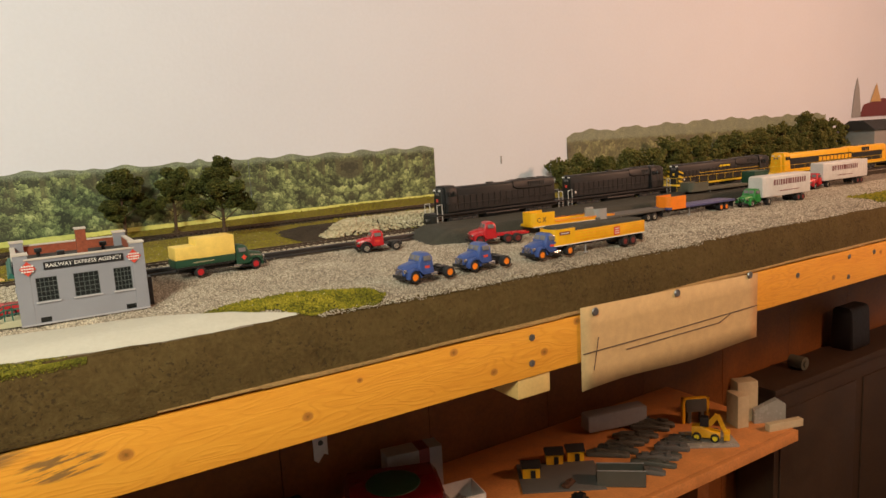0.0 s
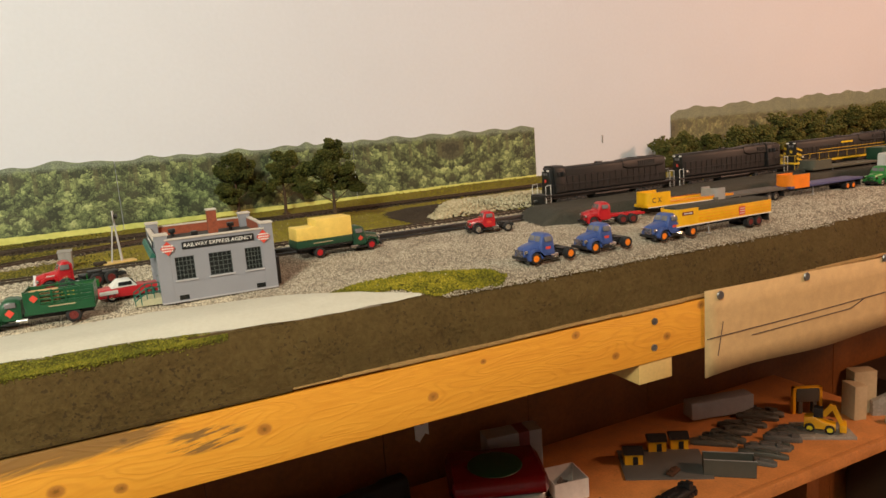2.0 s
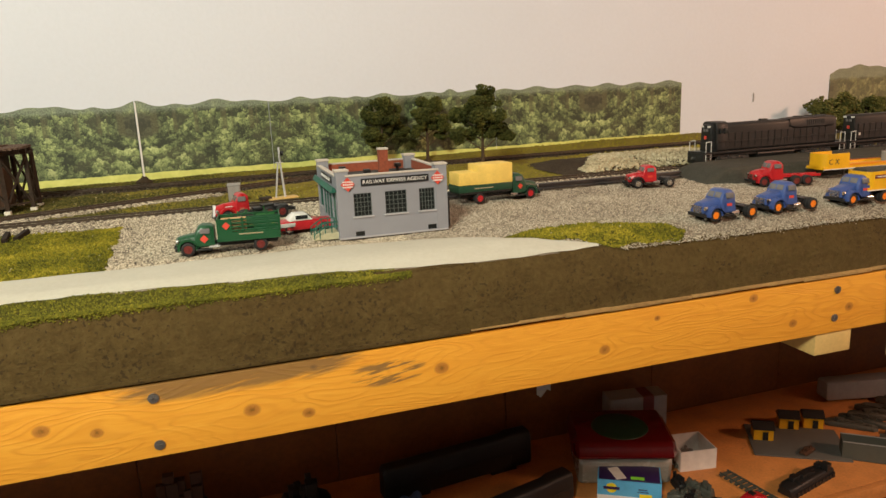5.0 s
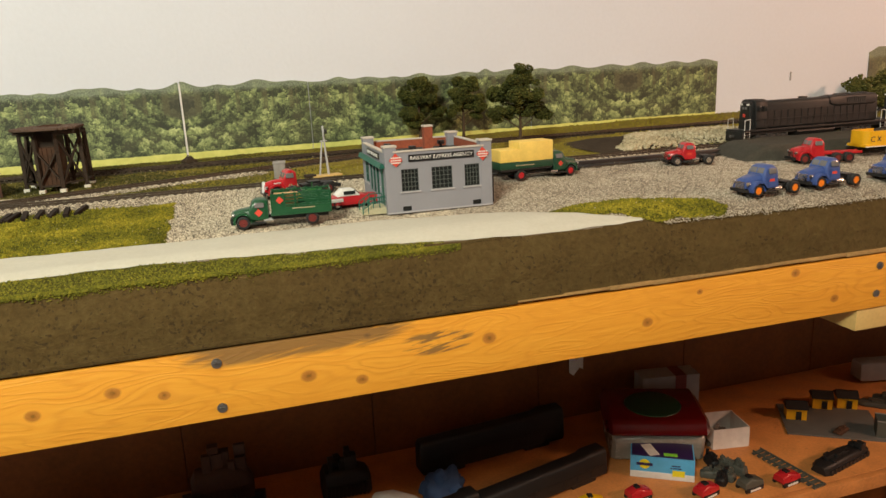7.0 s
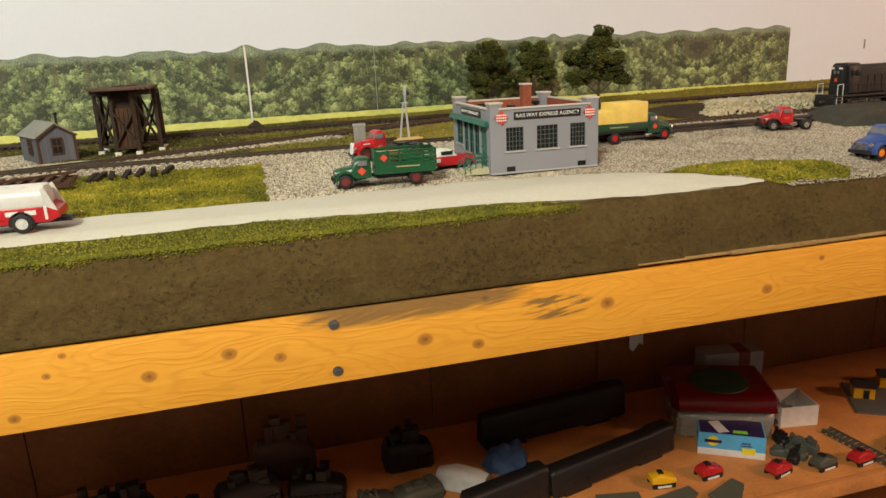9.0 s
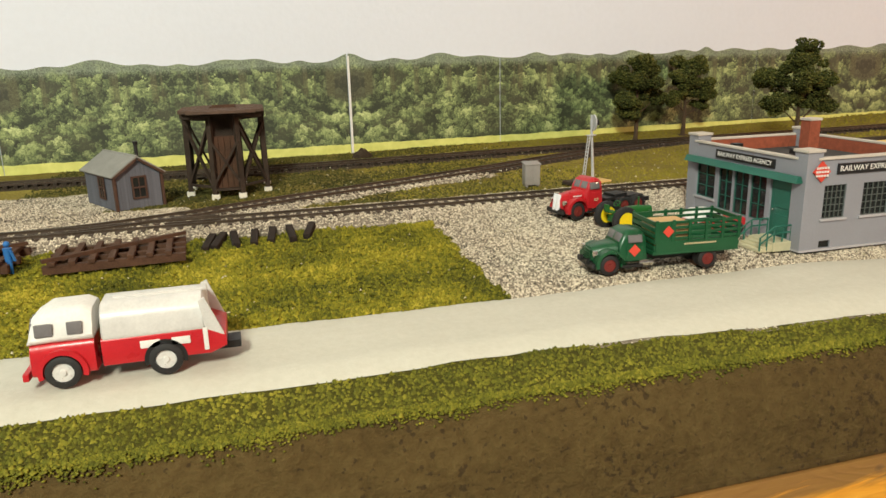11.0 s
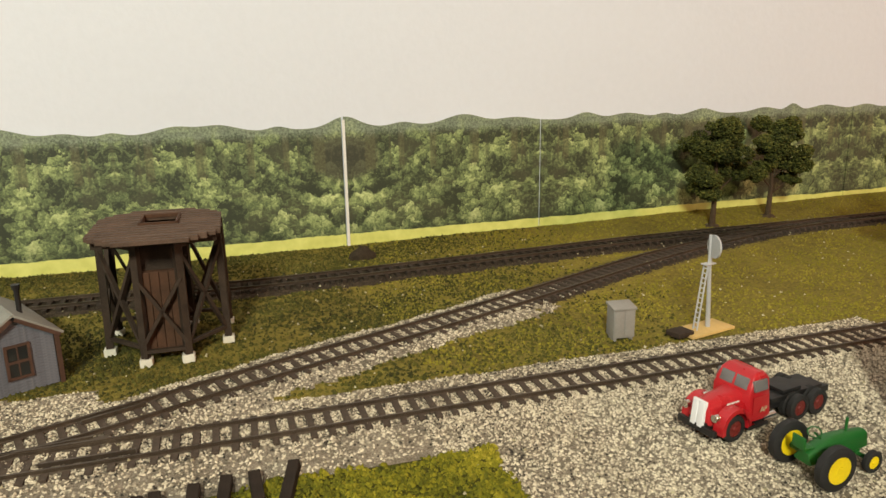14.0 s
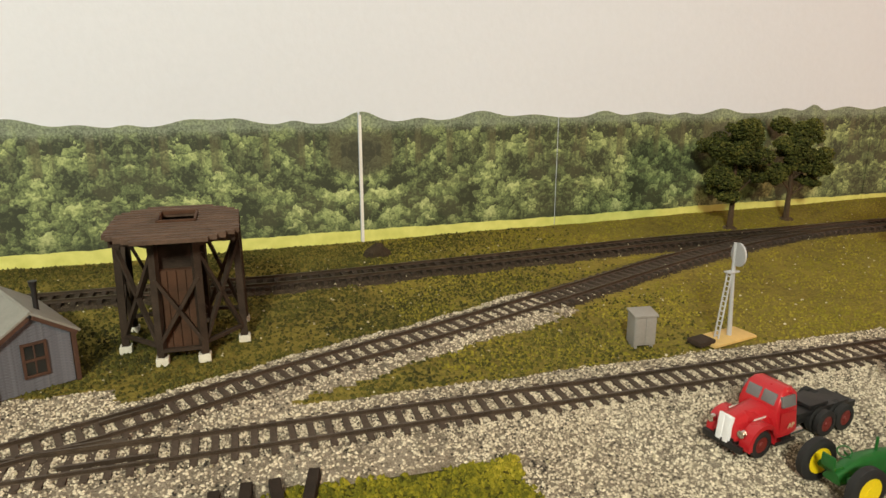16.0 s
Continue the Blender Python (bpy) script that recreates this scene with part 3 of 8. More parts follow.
ROAD_UP = ([-1.3, -0.17, -0.05, 0.02, 0.11, 0.15, 0.19, 0.222], [0.712, 0.712, 0.711, 0.712, 0.697, 0.676, 0.654, 0.639])
ROAD_LOW = ([-1.3, -0.17, 0.0, 0.07, 0.15, 0.222], [0.653, 0.653, 0.646, 0.637, 0.635, 0.637])
ISLAND = [(0.150, 0.672), (0.185, 0.690), (0.235, 0.695), (0.285, 0.672), (0.315, 0.648), (0.30, 0.632), (0.235, 0.632), (0.20, 0.652)]
GRAVEL, TURF, DIRT, ROAD, BROWN, BANK = 0, 1, 2, 3, 4, 5


def region(x, y):
    w = 0.004 * wobble(x, y, 90, 1)
    r = np.full(np.shape(x), DIRT)
    r[(y < 0.885 + w) & (x > -0.160 + w)] = GRAVEL
    r[(x <= -0.160 + w) & (y < 0.866 + w * 1.2)] = TURF
    r[(y > 0.862 + w) & (y < 0.926 + w * 0.7) & (x < 0.10)] = GRAVEL
    r[(y >= 0.926) & (x > 0.1) & (y < 1.06)] = DIRT
    db = dist_to(BRANCH, x, y)
    r[(db < 0.024 + w) & (x < -0.075 + 4 * w)] = GRAVEL
    r[(db < 0.0165 + 0.3 * w) & (x >= -0.075 + 4 * w)] = BROWN
    r[(x < -0.385 + 2 * w) & (y > 0.92) & (y < 1.050 + w)] = GRAVEL
    r[(x < -0.322 + 2 * w) & (y > 0.92) & (y < 0.968 + w)] = GRAVEL
    r[dist_to(MAIN, x, y) < 0.0205 + w * 0.6] = BROWN
    r[(x > 0.12) & (dist_to(SIDING, x, y) < 0.020)] = GRAVEL
    r[(x > 0.11) & (y > 0.852 + w * 0.3) & (y < 0.880)] = BROWN
    up, low = np.interp(x, *ROAD_UP), np.interp(x, *ROAD_LOW)
    r[(y < low + w * 0.5) & (x < 0.075)] = TURF
    r[(y < 0.6385 + w * 0.6) & (x > 0.035 + 4 * w) & (x < 0.075)] = BANK
    r[(y < low + 0.001) & (x >= 0.075) & (x < 0.24)] = BANK
    r[(y > low) & (y < up) & (x < 0.222)] = ROAD
    r[inside(ISLAND, x + w, y + w)] = TURF
    r[(x > 1.2) & (x < 2.0) & (y < 0.70 + w) & (y > 0.645)] = TURF
    return r


def grid(name, xs, ys, zfun, mats, matfun=None):
    gx, gy = np.meshgrid(xs, ys)
    gz = zfun(gx, gy)
    nx, ny = len(xs), len(ys)
    co = np.stack([gx, gy, gz], -1).reshape(-1, 3)
    i = (np.arange(ny - 1)[:, None] * nx + np.arange(nx - 1)[None]).reshape(-1)
    f = np.stack([i, i + 1, i + 1 + nx, i + nx], -1)
    me = bpy.data.meshes.new(name)
    me.vertices.add(len(co))
    me.vertices.foreach_set("co", co.reshape(-1))
    me.loops.add(f.size)
    me.loops.foreach_set("vertex_index", f.reshape(-1).astype(np.int32))
    me.polygons.add(len(f))
    me.polygons.foreach_set("loop_start", np.arange(0, f.size, 4, dtype=np.int32))
    me.update(calc_edges=True)
    for m in mats:
        me.materials.append(m)
    if matfun is not None:
        c = co[f].mean(1)
        me.polygons.foreach_set("material_index", matfun(c[:, 0], c[:, 1]).astype(np.int32))
    me.polygons.foreach_set("use_smooth", [True] * len(f))
    return new(name, me)


X0, X1 = -1.2, 2.9
xs = np.concatenate([np.arange(X0, -0.5, 0.012), np.arange(-0.5, 0.75, 0.004), np.arange(0.75, X1 + 0.01, 0.012)])
ys = np.concatenate([np.arange(0.634, 0.95, 0.004), np.arange(0.95, 1.2001, 0.0025)])
ground = grid("ground", xs, ys, height, [M["gravel"], M["turf"], M["dirt"], M["gravel"], M["brown"], M["slope"]], region)
tagged(ground, "model landscape of gravel, turf and brown earth on a shelf", "ground", kind="structure")


def slope_z(x, s):
    return np.interp(s, [0, 0.12, 0.5, 1], [-0.0088, -0.014, -0.034, -0.0565])


sx, ss = np.arange(X0, 1.7, 0.004), np.linspace(0, 1, 22)
gx, gs = np.meshgrid(sx, ss)
rough = 0.0013 * wobble(gx, gs * 0.05, 60) + 0.0020 * np.maximum(0, wobble(gx, gs * 0.05, 260, 3) - 0.15) + 0.0010 * wobble(gx, gs * 0.05, 560, 1)
slope = grid("slope", sx, ss, lambda a, b: slope_z(a, b) + 0.0 * a, [M["slope"]])
co = np.stack([gx, np.interp(gs, [0, 0.12, 0.5, 1], [0.6345, 0.630, 0.622, 0.6185]) - rough * np.sin(np.pi * np.clip(gs, 0.06, 0.97)), slope_z(gx, gs)], -1)
slope.data.vertices.foreach_set("co", co.reshape(-1))
slope.name = "embankment"
tagged(slope, "rough brown plaster bank along the front edge", "embankment", kind="structure")

# the road lies as a thin slab on the ground
bm = B()
rx = np.linspace(X0, 0.222, 120)
top = [(float(x), float(np.interp(x, *ROAD_LOW) + 0.0012 * wobble(x, 0.3, 70)), float(np.interp(x, *ROAD_UP) + 0.0012 * wobble(x, 0.9, 60))) for x in rx]
rows = []
for x, y0, y1 in top:
    cols = []
    for k in range(9):
        y = y0 + (y1 - y0) * k / 8
        z = float(height(np.array([x]), np.array([y]))[0]) + (0.0016 if 0 < k < 8 else 0.0004)
        cols.append(bm.verts.new((x, y, z)))
    rows.append(cols)
for a, b in zip(rows, rows[1:]):
    for k in range(8):
        bm.faces.new((a[k], b[k], b[k + 1], a[k + 1]))
tagged(new("road", mesh_of("road", bm, M["road"], True)), "smooth pale concrete road with worn edges", "road", kind="structure")

# ---- room ----
def wall(name, c, s, material, label):
    bm = box(B(), c, s)
    return single(name, bm, material, Matrix(), label, "wall", kind="structure", smooth=False)


wall("wall_north", (0.85, 1.26, 0.58), (5.3, 0.12, 1.36), M["wall"], "plain white painted wall behind the layout")
low_wall = wall("wall_north_lower", (0.85, 1.265, -0.65), (5.3, 0.11, 1.1), M["panel"], "dark wood wall below the layout")
wall("wall_west", (-1.75, -0.35, 0.03), (0.1, 3.1, 2.46), M["wall"], "plain white painted side wall")
wall("wall_east", (3.45, -0.35, 0.03), (0.1, 3.1, 2.46), M["wall"], "plain white painted side wall")
wall("wall_south", (0.85, -1.95, 0.03), (5.3, 0.1, 2.46), M["wall"], "plain white painted wall")
wall("floor", (0.85, -0.35, -1.23), (5.3, 3.3, 0.06), M["floor"], "brown carpet floor")
wall("ceiling", (0.85, -0.35, 1.29), (5.3, 3.3, 0.06), M["ceiling"], "white painted ceiling")
pm = mesh_of("panel", box(B(), (0, 0, 0), (0.2985, 0.008, 1.06), 0.0010), M["panel"])
for i in range(17):
    piece("panel", pm, low_wall, pose(-1.575 + 0.30 * i, 1.206, -0.65))

# benchwork
deck = single("benchtop", box(box(B(), (0.85, 0.92, -0.07), (4.1, 0.56, 0.012)), (0.85, 1.17, -0.09), (4.1, 0.04, 0.03)), M["pine_raw"], Matrix(), "plywood deck that carries the layout", "benchtop", kind="structure", smooth=False)
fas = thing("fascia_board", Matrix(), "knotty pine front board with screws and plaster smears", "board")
part("board", box(B(), (0.25, 0.627, -0.08675), (2.9, 0.019, 0.0525), 0.0014), M["pine"], fas)
# added dark strip: gives the gap above the board its shade
part("gap_shade_strip", box(B(), (0.25, 0.6285, -0.0575), (2.9, 0.008, 0.0090)), M["panel"], fas, "dark strip standing for the shade in the gap above the board", smooth=False)
part("edge_strip", box(B(), (-0.545, 0.6215, -0.0568), (1.29, 0.0090, 0.0034), 0.0007), M["slope"], fas, "thin brown plastered edge")
bm = B()
for i in range(40):
    xa = 0.1005 + 0.04 * i
    box(bm, (xa + 0.02, 0.6207 + 0.0003 * math.sin(i * 2.1), -0.0567 + 0.0004 * math.sin(i * 1.3)), (0.04, 0.0085, (0.0030 + 0.0006 * math.sin(i * 0.9)) * min(1.0, 0.35 + 0.25 * i)), 0.0005)
part("edge_strip", bm, M["ply_edge"], fas, "pale plywood edge with dried plaster")


def screw(x, z):
    bm = rod(B(), (x, 0.6165, z), (x, 0.6195, z), 0.0036, 14)
    box(bm, (x, 0.6163, z), (0.0044, 0.0006, 0.001))
    box(bm, (x, 0.6163, z), (0.001, 0.0006, 0.0044))
    part("screw", bm, M["steel"], fas, "dark cross-head screw")


for x, z in ((-0.128, -0.070), (-0.128, -0.104), (0.461, -0.0715), (0.460, -0.0985), (1.06, -0.07), (1.06, -0.10), (0.93, -0.078), (1.13, -0.072)):
    screw(x, z)
blk = single("support_block", box(B(), (0.464, 0.76, -0.1240), (0.043, 0.28, 0.0215), 0.0008), M["pine_raw"], Matrix(), "pale pine block under the front board", "wood block")

card = thing("track_plan", Matrix(), "sheet of tan paper with a pencilled track plan, pinned up", "paper")
bm = B()
k = 16
vs = [[bm.verts.new((0.526 + 0.310 * i / k, 0.6150 + 0.0003 * math.sin(i * 0.5) * (j / 4),
                     -0.052 - 0.0005 * i - (0.093 - 0.005 * (i / k)) * j / 4 + (0.002 * math.sin(i * 0.5) if j == 4 else 0))) for j in range(5)] for i in range(k + 1)]
for a, b in zip(vs, vs[1:]):
    for j in range(4):
        bm.faces.new((a[j], b[j], b[j + 1], a[j + 1]))
sheet = part("sheet", bm, M["paper"], card)
so = sheet.modifiers.new("thick", "SOLIDIFY")
so.thickness, so.offset = 0.0003, 1.0
bm = B()
for (xa, za), (xb, zb) in (((0.5275, -0.103), (0.68, -0.1037)), ((0.68, -0.1037), (0.8345, -0.1025)), ((0.593, -0.111), (0.757, -0.1113)), ((0.757, -0.1113), (0.779, -0.104)), ((0.543, -0.124), (0.5505, -0.088))):
    bar(bm, (xa, 0.6136, za), (xb, 0.6136, zb), 0.0006, 0.0006)
part("pencil_line", bm, M["ink"], card, "dark pencil lines")
for x, z in ((0.546, -0.059), (0.678, -0.0605), (0.817, -0.060)):
    part("thumbtack", rod(rod(B(), (x, 0.6135, z), (x, 0.612, z), 0.0048, 14, 0.0040), (x, 0.6165, z), (x, 0.6135, z), 0.002, 8), M["steel"], card, "round steel tack")

# ---- printed backdrop on the wall ----
HILLS = [(-1.05, 0.008, 0.03), (-0.93, 0.006, 0.03), (-0.80, 0.008, 0.025), (-0.70, 0.007, 0.03), (-0.60, 0.006, 0.02), (-0.52, 0.008, 0.020), (-0.46, 0.003, 0.012),
         (-0.415, 0.0085, 0.024), (-0.368, 0.003, 0.014), (-0.335, 0.0025, 0.009), (-0.290, 0.0055, 0.018), (-0.258, 0.0055, 0.018), (-0.213, 0.0030, 0.009), (-0.159, 0.0090, 0.016),
         (-0.110, 0.0030, 0.012), (-0.056, 0.0076, 0.021), (-0.008, 0.0036, 0.020), (0.061, 0.0055, 0.014), (0.104, 0.0036, 0.018), (0.144, 0.0024, 0.009), (0.186, 0.0053, 0.015), (0.258, 0.0042, 0.017),
         (0.292, 0.0070, 0.009), (0.333, 0.0046, 0.020), (0.385, 0.0040, 0.016), (0.44, 0.0058, 0.020), (0.51, 0.0048, 0.022), (0.57, 0.0060, 0.018), (0.63, 0.0050, 0.020), (0.69, 0.0062, 0.020)]


def sheet_top(x):
    return 0.1140 + sum(a * math.exp(-((x - c) / w) ** 2) for c, a, w in HILLS)


def paper_sheet(x0, x1, z0, topf, material, label):
    bm, n = B(), max(8, int((x1 - x0) / 0.004))
    a = [(x0 + (x1 - x0) * i / n) for i in range(n + 1)]
    fr = [(bm.verts.new((x, 1.1985, z0)), bm.verts.new((x, 1.1985, topf(x)))) for x in a]
    bk = [(bm.verts.new((x, 1.1995, z0)), bm.verts.new((x, 1.1995, topf(x)))) for x in a]
    for i in range(n):
        bm.faces.new((fr[i][0], fr[i + 1][0], fr[i + 1][1], fr[i][1]))
        bm.faces.new((fr[i][1], fr[i + 1][1], bk[i + 1][1], bk[i][1]))
    bm.faces.new((fr[0][0], fr[0][1], bk[0][1], bk[0][0]))
    bm.faces.new((fr[-1][0], bk[-1][0], bk[-1][1], fr[-1][1]))
    return single("backdrop_sheet", bm, material, Matrix(), label, "poster", group="backdrop sheets on the wall", smooth=False)


edges = [-1.216, -0.864, -0.512, -0.1612, 0.0158, 0.3678, 0.7175]
for a, b in zip(edges, edges[1:]):
    paper_sheet(a + 0.0008, b - (0.0012 if abs(b + 0.1612) < 0.001 else 0.0002), -0.004, sheet_top, M["print"], "printed paper photograph of green woods above a meadow")
single("seam_strip", box(B(), (-0.1606, 1.1978, 0.066), (0.0022, 0.0008, 0.109)), M["white"], pose(0, 0, 0), "white paper edge between two backdrop sheets", "paper strip")
def far_top(x):
    return 0.128 + 0.012 * min(1, (x - 1.047) / 0.5) + 0.003 * math.sin(x * 52) + 0.0016 * math.sin(x * 131) - 0.006 * max(0, 1 - (x - 1.047) / 0.02)


for a, b in ((1.047, 1.40), (1.4003, 1.72), (1.7203, 2.02)):
    paper_sheet(a, b, 0.0, far_top, M["print_far"], "faded printed paper of tree-covered hills")

# ---- tracks ----
def rail_line(line, off, head, lo=None, hi=None):
    bm = B()
    prof = [(-0.0010, -0.0021), (0.0010, -0.0021), (0.0004, -0.0016), (0.0004, -0.0007), (0.0006, -0.0005), (0.0006, 0.0), (-0.0006, 0.0), (-0.0006, -0.0005), (-0.0004, -0.0007), (-0.0004, -0.0016)]
    prev = None
    pts = line if lo is None else line[(line[:, 0] >= lo) & (line[:, 0] <= hi)]
    tan = np.gradient(pts, axis=0)
    tan /= np.linalg.norm(tan, axis=1)[:, None]
    for (x, y), (tx, ty) in zip(pts[::2], tan[::2]):
        h = head(x) if callable(head) else head
        cur = [bm.verts.new((x - ty * (off + p), y + tx * (off + p), float(h) + q)) for p, q in prof]
        if prev:
            for i in range(len(prof)):
                j = (i + 1) % len(prof)
                bm.faces.new((prev[i], prev[j], cur[j], cur[i]))
        prev = cur
    return bm


TIE = {k: mesh_of("tie", box(B(), (0, 0, -0.001), (0.0029, 0.0275, 0.0026)), M[m]) for k, m in (("light", "tie"), ("dark", "tie_dark"))}


def track(name, line, head, label, tie, lo, hi, pitch=0.0078):
    t = thing(name, Matrix(), label, "railway track", kind="structure")
    for off in (-0.00825, 0.00825):
        part("rail", rail_line(line, off, head), M["rail"], t, smooth=False)
    d = np.concatenate([[0], np.cumsum(np.hypot(*np.diff(line, axis=0).T))])
    rng = random.Random(5)
    rest = B()
    tan = np.gradient(line, axis=0)
    for s in np.arange(0.002, d[-1], pitch):
        x, y = float(np.interp(s, d, line[:, 0])), float(np.interp(s, d, line[:, 1]))
        ang = math.degrees(math.atan2(float(np.interp(s, d, tan[:, 1])), float(np.interp(s, d, tan[:, 0]))))
        h = float(head(x) if callable(head) else head) - 0.0020
        m = pose(x, y, h, rng.uniform(-1, 1), rng.uniform(-1, 1), ang + rng.uniform(-1.5, 1.5))
        if lo < x < hi:
            piece("tie", tie, t, m)
        else:
            vs = bmesh.ops.create_cube(rest, size=1.0, matrix=m @ Matrix.Translation((0, 0, -0.001)) @ Matrix.Diagonal((0.0031, 0.0275, 0.002, 1)))
    if rest.verts:
        tagged(part("far_ties", rest, tie.materials[0], t, smooth=False), kind="stuff")
    else:
        rest.free()
    return t


track("siding_track", SIDING, 0.014, "weathered brown siding track on pale stone ballast", TIE["light"], -0.62, 0.62)
track("main_track", MAIN, 0.0195, "dark brown main track on earth-coloured ballast", TIE["dark"], -0.62, 0.80)
br = track("branch_track", BRANCH, lambda x: float(branch_head(x)), "curved turnout track joining siding and main", TIE["light"], -0.43, 0.31)
bm = B()
for (xa, ya), (xb, yb) in (((-0.352, 0.9065), (-0.318, 0.9105)), ((-0.352, 0.9065), (-0.300, 0.9065)), ((-0.335, 0.8935), (-0.300, 0.8935)), ((-0.325, 0.9265), (-0.300, 0.9365))):
    bar(bm, (xa, ya, 0.0138), (xb, yb, 0.0138), 0.0012, 0.0018)
box(bm, (-0.322, 0.9085, 0.0131), (0.020, 0.005, 0.0016))
part("frog_rails", bm, M["rail"], br, "brown frog and guard rails", smooth=False)

# ---- vehicles ----
def wheel(parent, x, y, r, w, rim, z=None, dual=False, big=1.0):
    """A tyre with its rim, axle along y; the outer side follows the sign of y."""
    s = 1 if y > 0 else -1
    z = r if z is None else z
    bm = B()
    for k in ((0, 1) if dual else (0,)):
        c = y - s * k * w * 1.15
        prof = [(0.62, -0.5), (0.86, -0.5), (1.0, -0.34), (1.0, 0.34), (0.86, 0.5), (0.62, 0.5)]
        rows = []
        for i in range(20):
            a = 2 * math.pi * i / 20
            rows.append([bm.verts.new((x + r * q * math.cos(a), c + w * h, z + r * q * math.sin(a))) for q, h in prof])
        for i in range(20):
            a, b = rows[i], rows[(i + 1) % 20]
            for j in range(6):
                bm.faces.new((a[j], b[j], b[(j + 1) % 6], a[(j + 1) % 6]))
    t = part("wheel", bm, M["tyre"], parent)
    rb = rod(B(), (x, y - s * w * 0.45, z), (x, y + s * w * (0.34 if big == 1.0 else 0.48), z), r * 0.66 * big, 18, r * 0.60 * big)
    rod(rb, (x, y + s * w * 0.20, z), (x, y + s * w * 0.52, z), r * 0.26, 10, r * 0.18)
    for i in range(5):
        a = 2 * math.pi * i / 5
        box(rb, (x + r * 0.42 * math.cos(a), y + s * w * 0.36, z + r * 0.42 * math.sin(a)), (r * 0.12, w * 0.1, r * 0.12))
    part("rim", rb, rim, t)
    return t


def fender(bm, x, y0, y1, z, ro, ri, tail=0.0):
    out = [(x + ro * math.cos(radians(a)), z + ro * math.sin(radians(a))) for a in range(-15, 196, 15)]
    if tail:
        out.append((x - ro - tail, z - ro * 0.35))
    inn = [(x + ri * math.cos(radians(a)), z + ri * math.sin(radians(a))) for a in range(195, -16, -15)]
    plate(bm, out + inn, y0, y1)


def diamond(parent, x, y, z, r, sign=1, rot=0.0):
    bm = plate(B(), [(x - r, z), (x, z - r), (x + r, z), (x, z + r)], y, y + 0.0002 * sign)
    part("emblem", bm, M["signred"], parent, "red diamond emblem", smooth=False)


def conventional(name, m, label, cab, rim, wb, axles=1, fend=None, r=0.0056, group="", tall=1.0, wide=1.0, mark=True, nose="bars", frame_end=0.009, c0=-0.0055, slim=1.0, fl=1.0, soft_edge=1.0):
    """A bonneted lorry; its origin is on the ground under the front axle and it faces +x."""
    t = thing(name, m, label, "toy truck", group)
    fend = fend or cab
    k, w = tall, wide
    part("hood", loft(B(), [(0.0105 * fl, 0.0062 * w, 0.0045 * w, 0.0075, 0.0150 * k, 0.003), (0.0095 * fl, 0.0072 * w, 0.0060 * w, 0.0070, 0.0166 * k, 0.004), (0.002, 0.0084 * w * slim, 0.0074 * w * slim, 0.0070, 0.0184 * k, 0.004),
                            (c0 - 0.001, 0.0100 * w * slim, 0.0092 * w * slim, 0.0070, 0.0194 * k, 0.004)], 5), cab, t)
    part("cab", loft(B(), [(c0, 0.0122 * w, 0.0112 * w, 0.0065, 0.0192 * k, 0.003 * soft_edge), (c0 - 0.0012, 0.0126 * w, 0.0112 * w, 0.0065, 0.0225 * k, 0.0035 * soft_edge), (c0 - 0.0030, 0.0126 * w, 0.0106 * w, 0.0065, 0.0262 * k, 0.004 * soft_edge),
                           (c0 - 0.006, 0.0126 * w, 0.0104 * w, 0.0065, 0.0276 * k, 0.004 * soft_edge), (-0.018, 0.0126 * w, 0.0104 * w, 0.0065, 0.0272 * k, 0.004 * soft_edge), (-0.0208, 0.0120 * w, 0.0098 * w, 0.0065, 0.0250 * k, 0.004 * soft_edge)], 5), cab, t)
    ang = math.degrees(math.atan2(0.0025, 0.0065 * k))
    for sy in (1, -1):
        part("windshield", box(B(), (c0 - 0.00165, sy * 0.0046 * w, 0.0226 * k), (0.0009, 0.0080 * w, 0.0052 * k), 0.0003, (0, -ang, 0)), M["pane"], t, "dusty split windshield")
        part("window", box(B(), (-0.0140, sy * 0.01135 * w, 0.0224 * k), (0.0078, 0.0014, 0.0048 * k), 0.0004, (sy * 13, 0, 0)), M["pane"], t)
        fb = B()
        fender(fb, 0.0, sy * 0.0072 * w, sy * 0.0134 * w, r + 0.0008, r * 1.42, r * 1.1, 0.004)
        part("fender", fb, fend, t)
        part("headlight", rod(B(), (0.0085 * fl, sy * 0.0094 * w, 0.0122), (0.0105 * fl, sy * 0.0094 * w, 0.0122), 0.0017, 12), M["chrome"], t, "round chrome headlight")
        part("step", box(B(), (-0.0125, sy * 0.0120 * w, 0.0050), (0.012, 0.0032, 0.0016), 0.0003), M["chassis"], t)
        part("fuel_tank", rod(B(), (-0.0165, sy * 0.0108 * w, 0.0062), (-0.0245, sy * 0.0108 * w, 0.0062), 0.0021, 12), M["chrome"] if not axles == 3 else M["chassis"], t, "bright fuel tank")
        part("door_line", box(B(), (-0.0138, sy * 0.01262 * w, 0.0135 * k), (0.0090, 0.0002, 0.0090 * k)), cab, t)
        if mark:
            part("door_mark", box(B(), (-0.0130, sy * 0.0128 * w, 0.0145 * k), (0.0054, 0.0002, 0.0024)), M["signred"], t, "small red door lettering patch", smooth=False)
    gb = B()
    if nose == "bars":
        for i in range(5):
            box(gb, (0.0108 * fl, 0, 0.0082 + 0.0013 * i), (0.0012, 0.0115 * w, 0.0006), 0.0001)
    else:
        for sy in (1, -1):
            box(gb, (0.0110, sy * 0.0018, 0.0118), (0.0014, 0.0027, 0.0110), 0.0003, (0, -6, 0))
        box(gb, (0.0105, 0, 0.0118), (0.0014, 0.0070, 0.0116), 0.0003, (0, -6, 0))
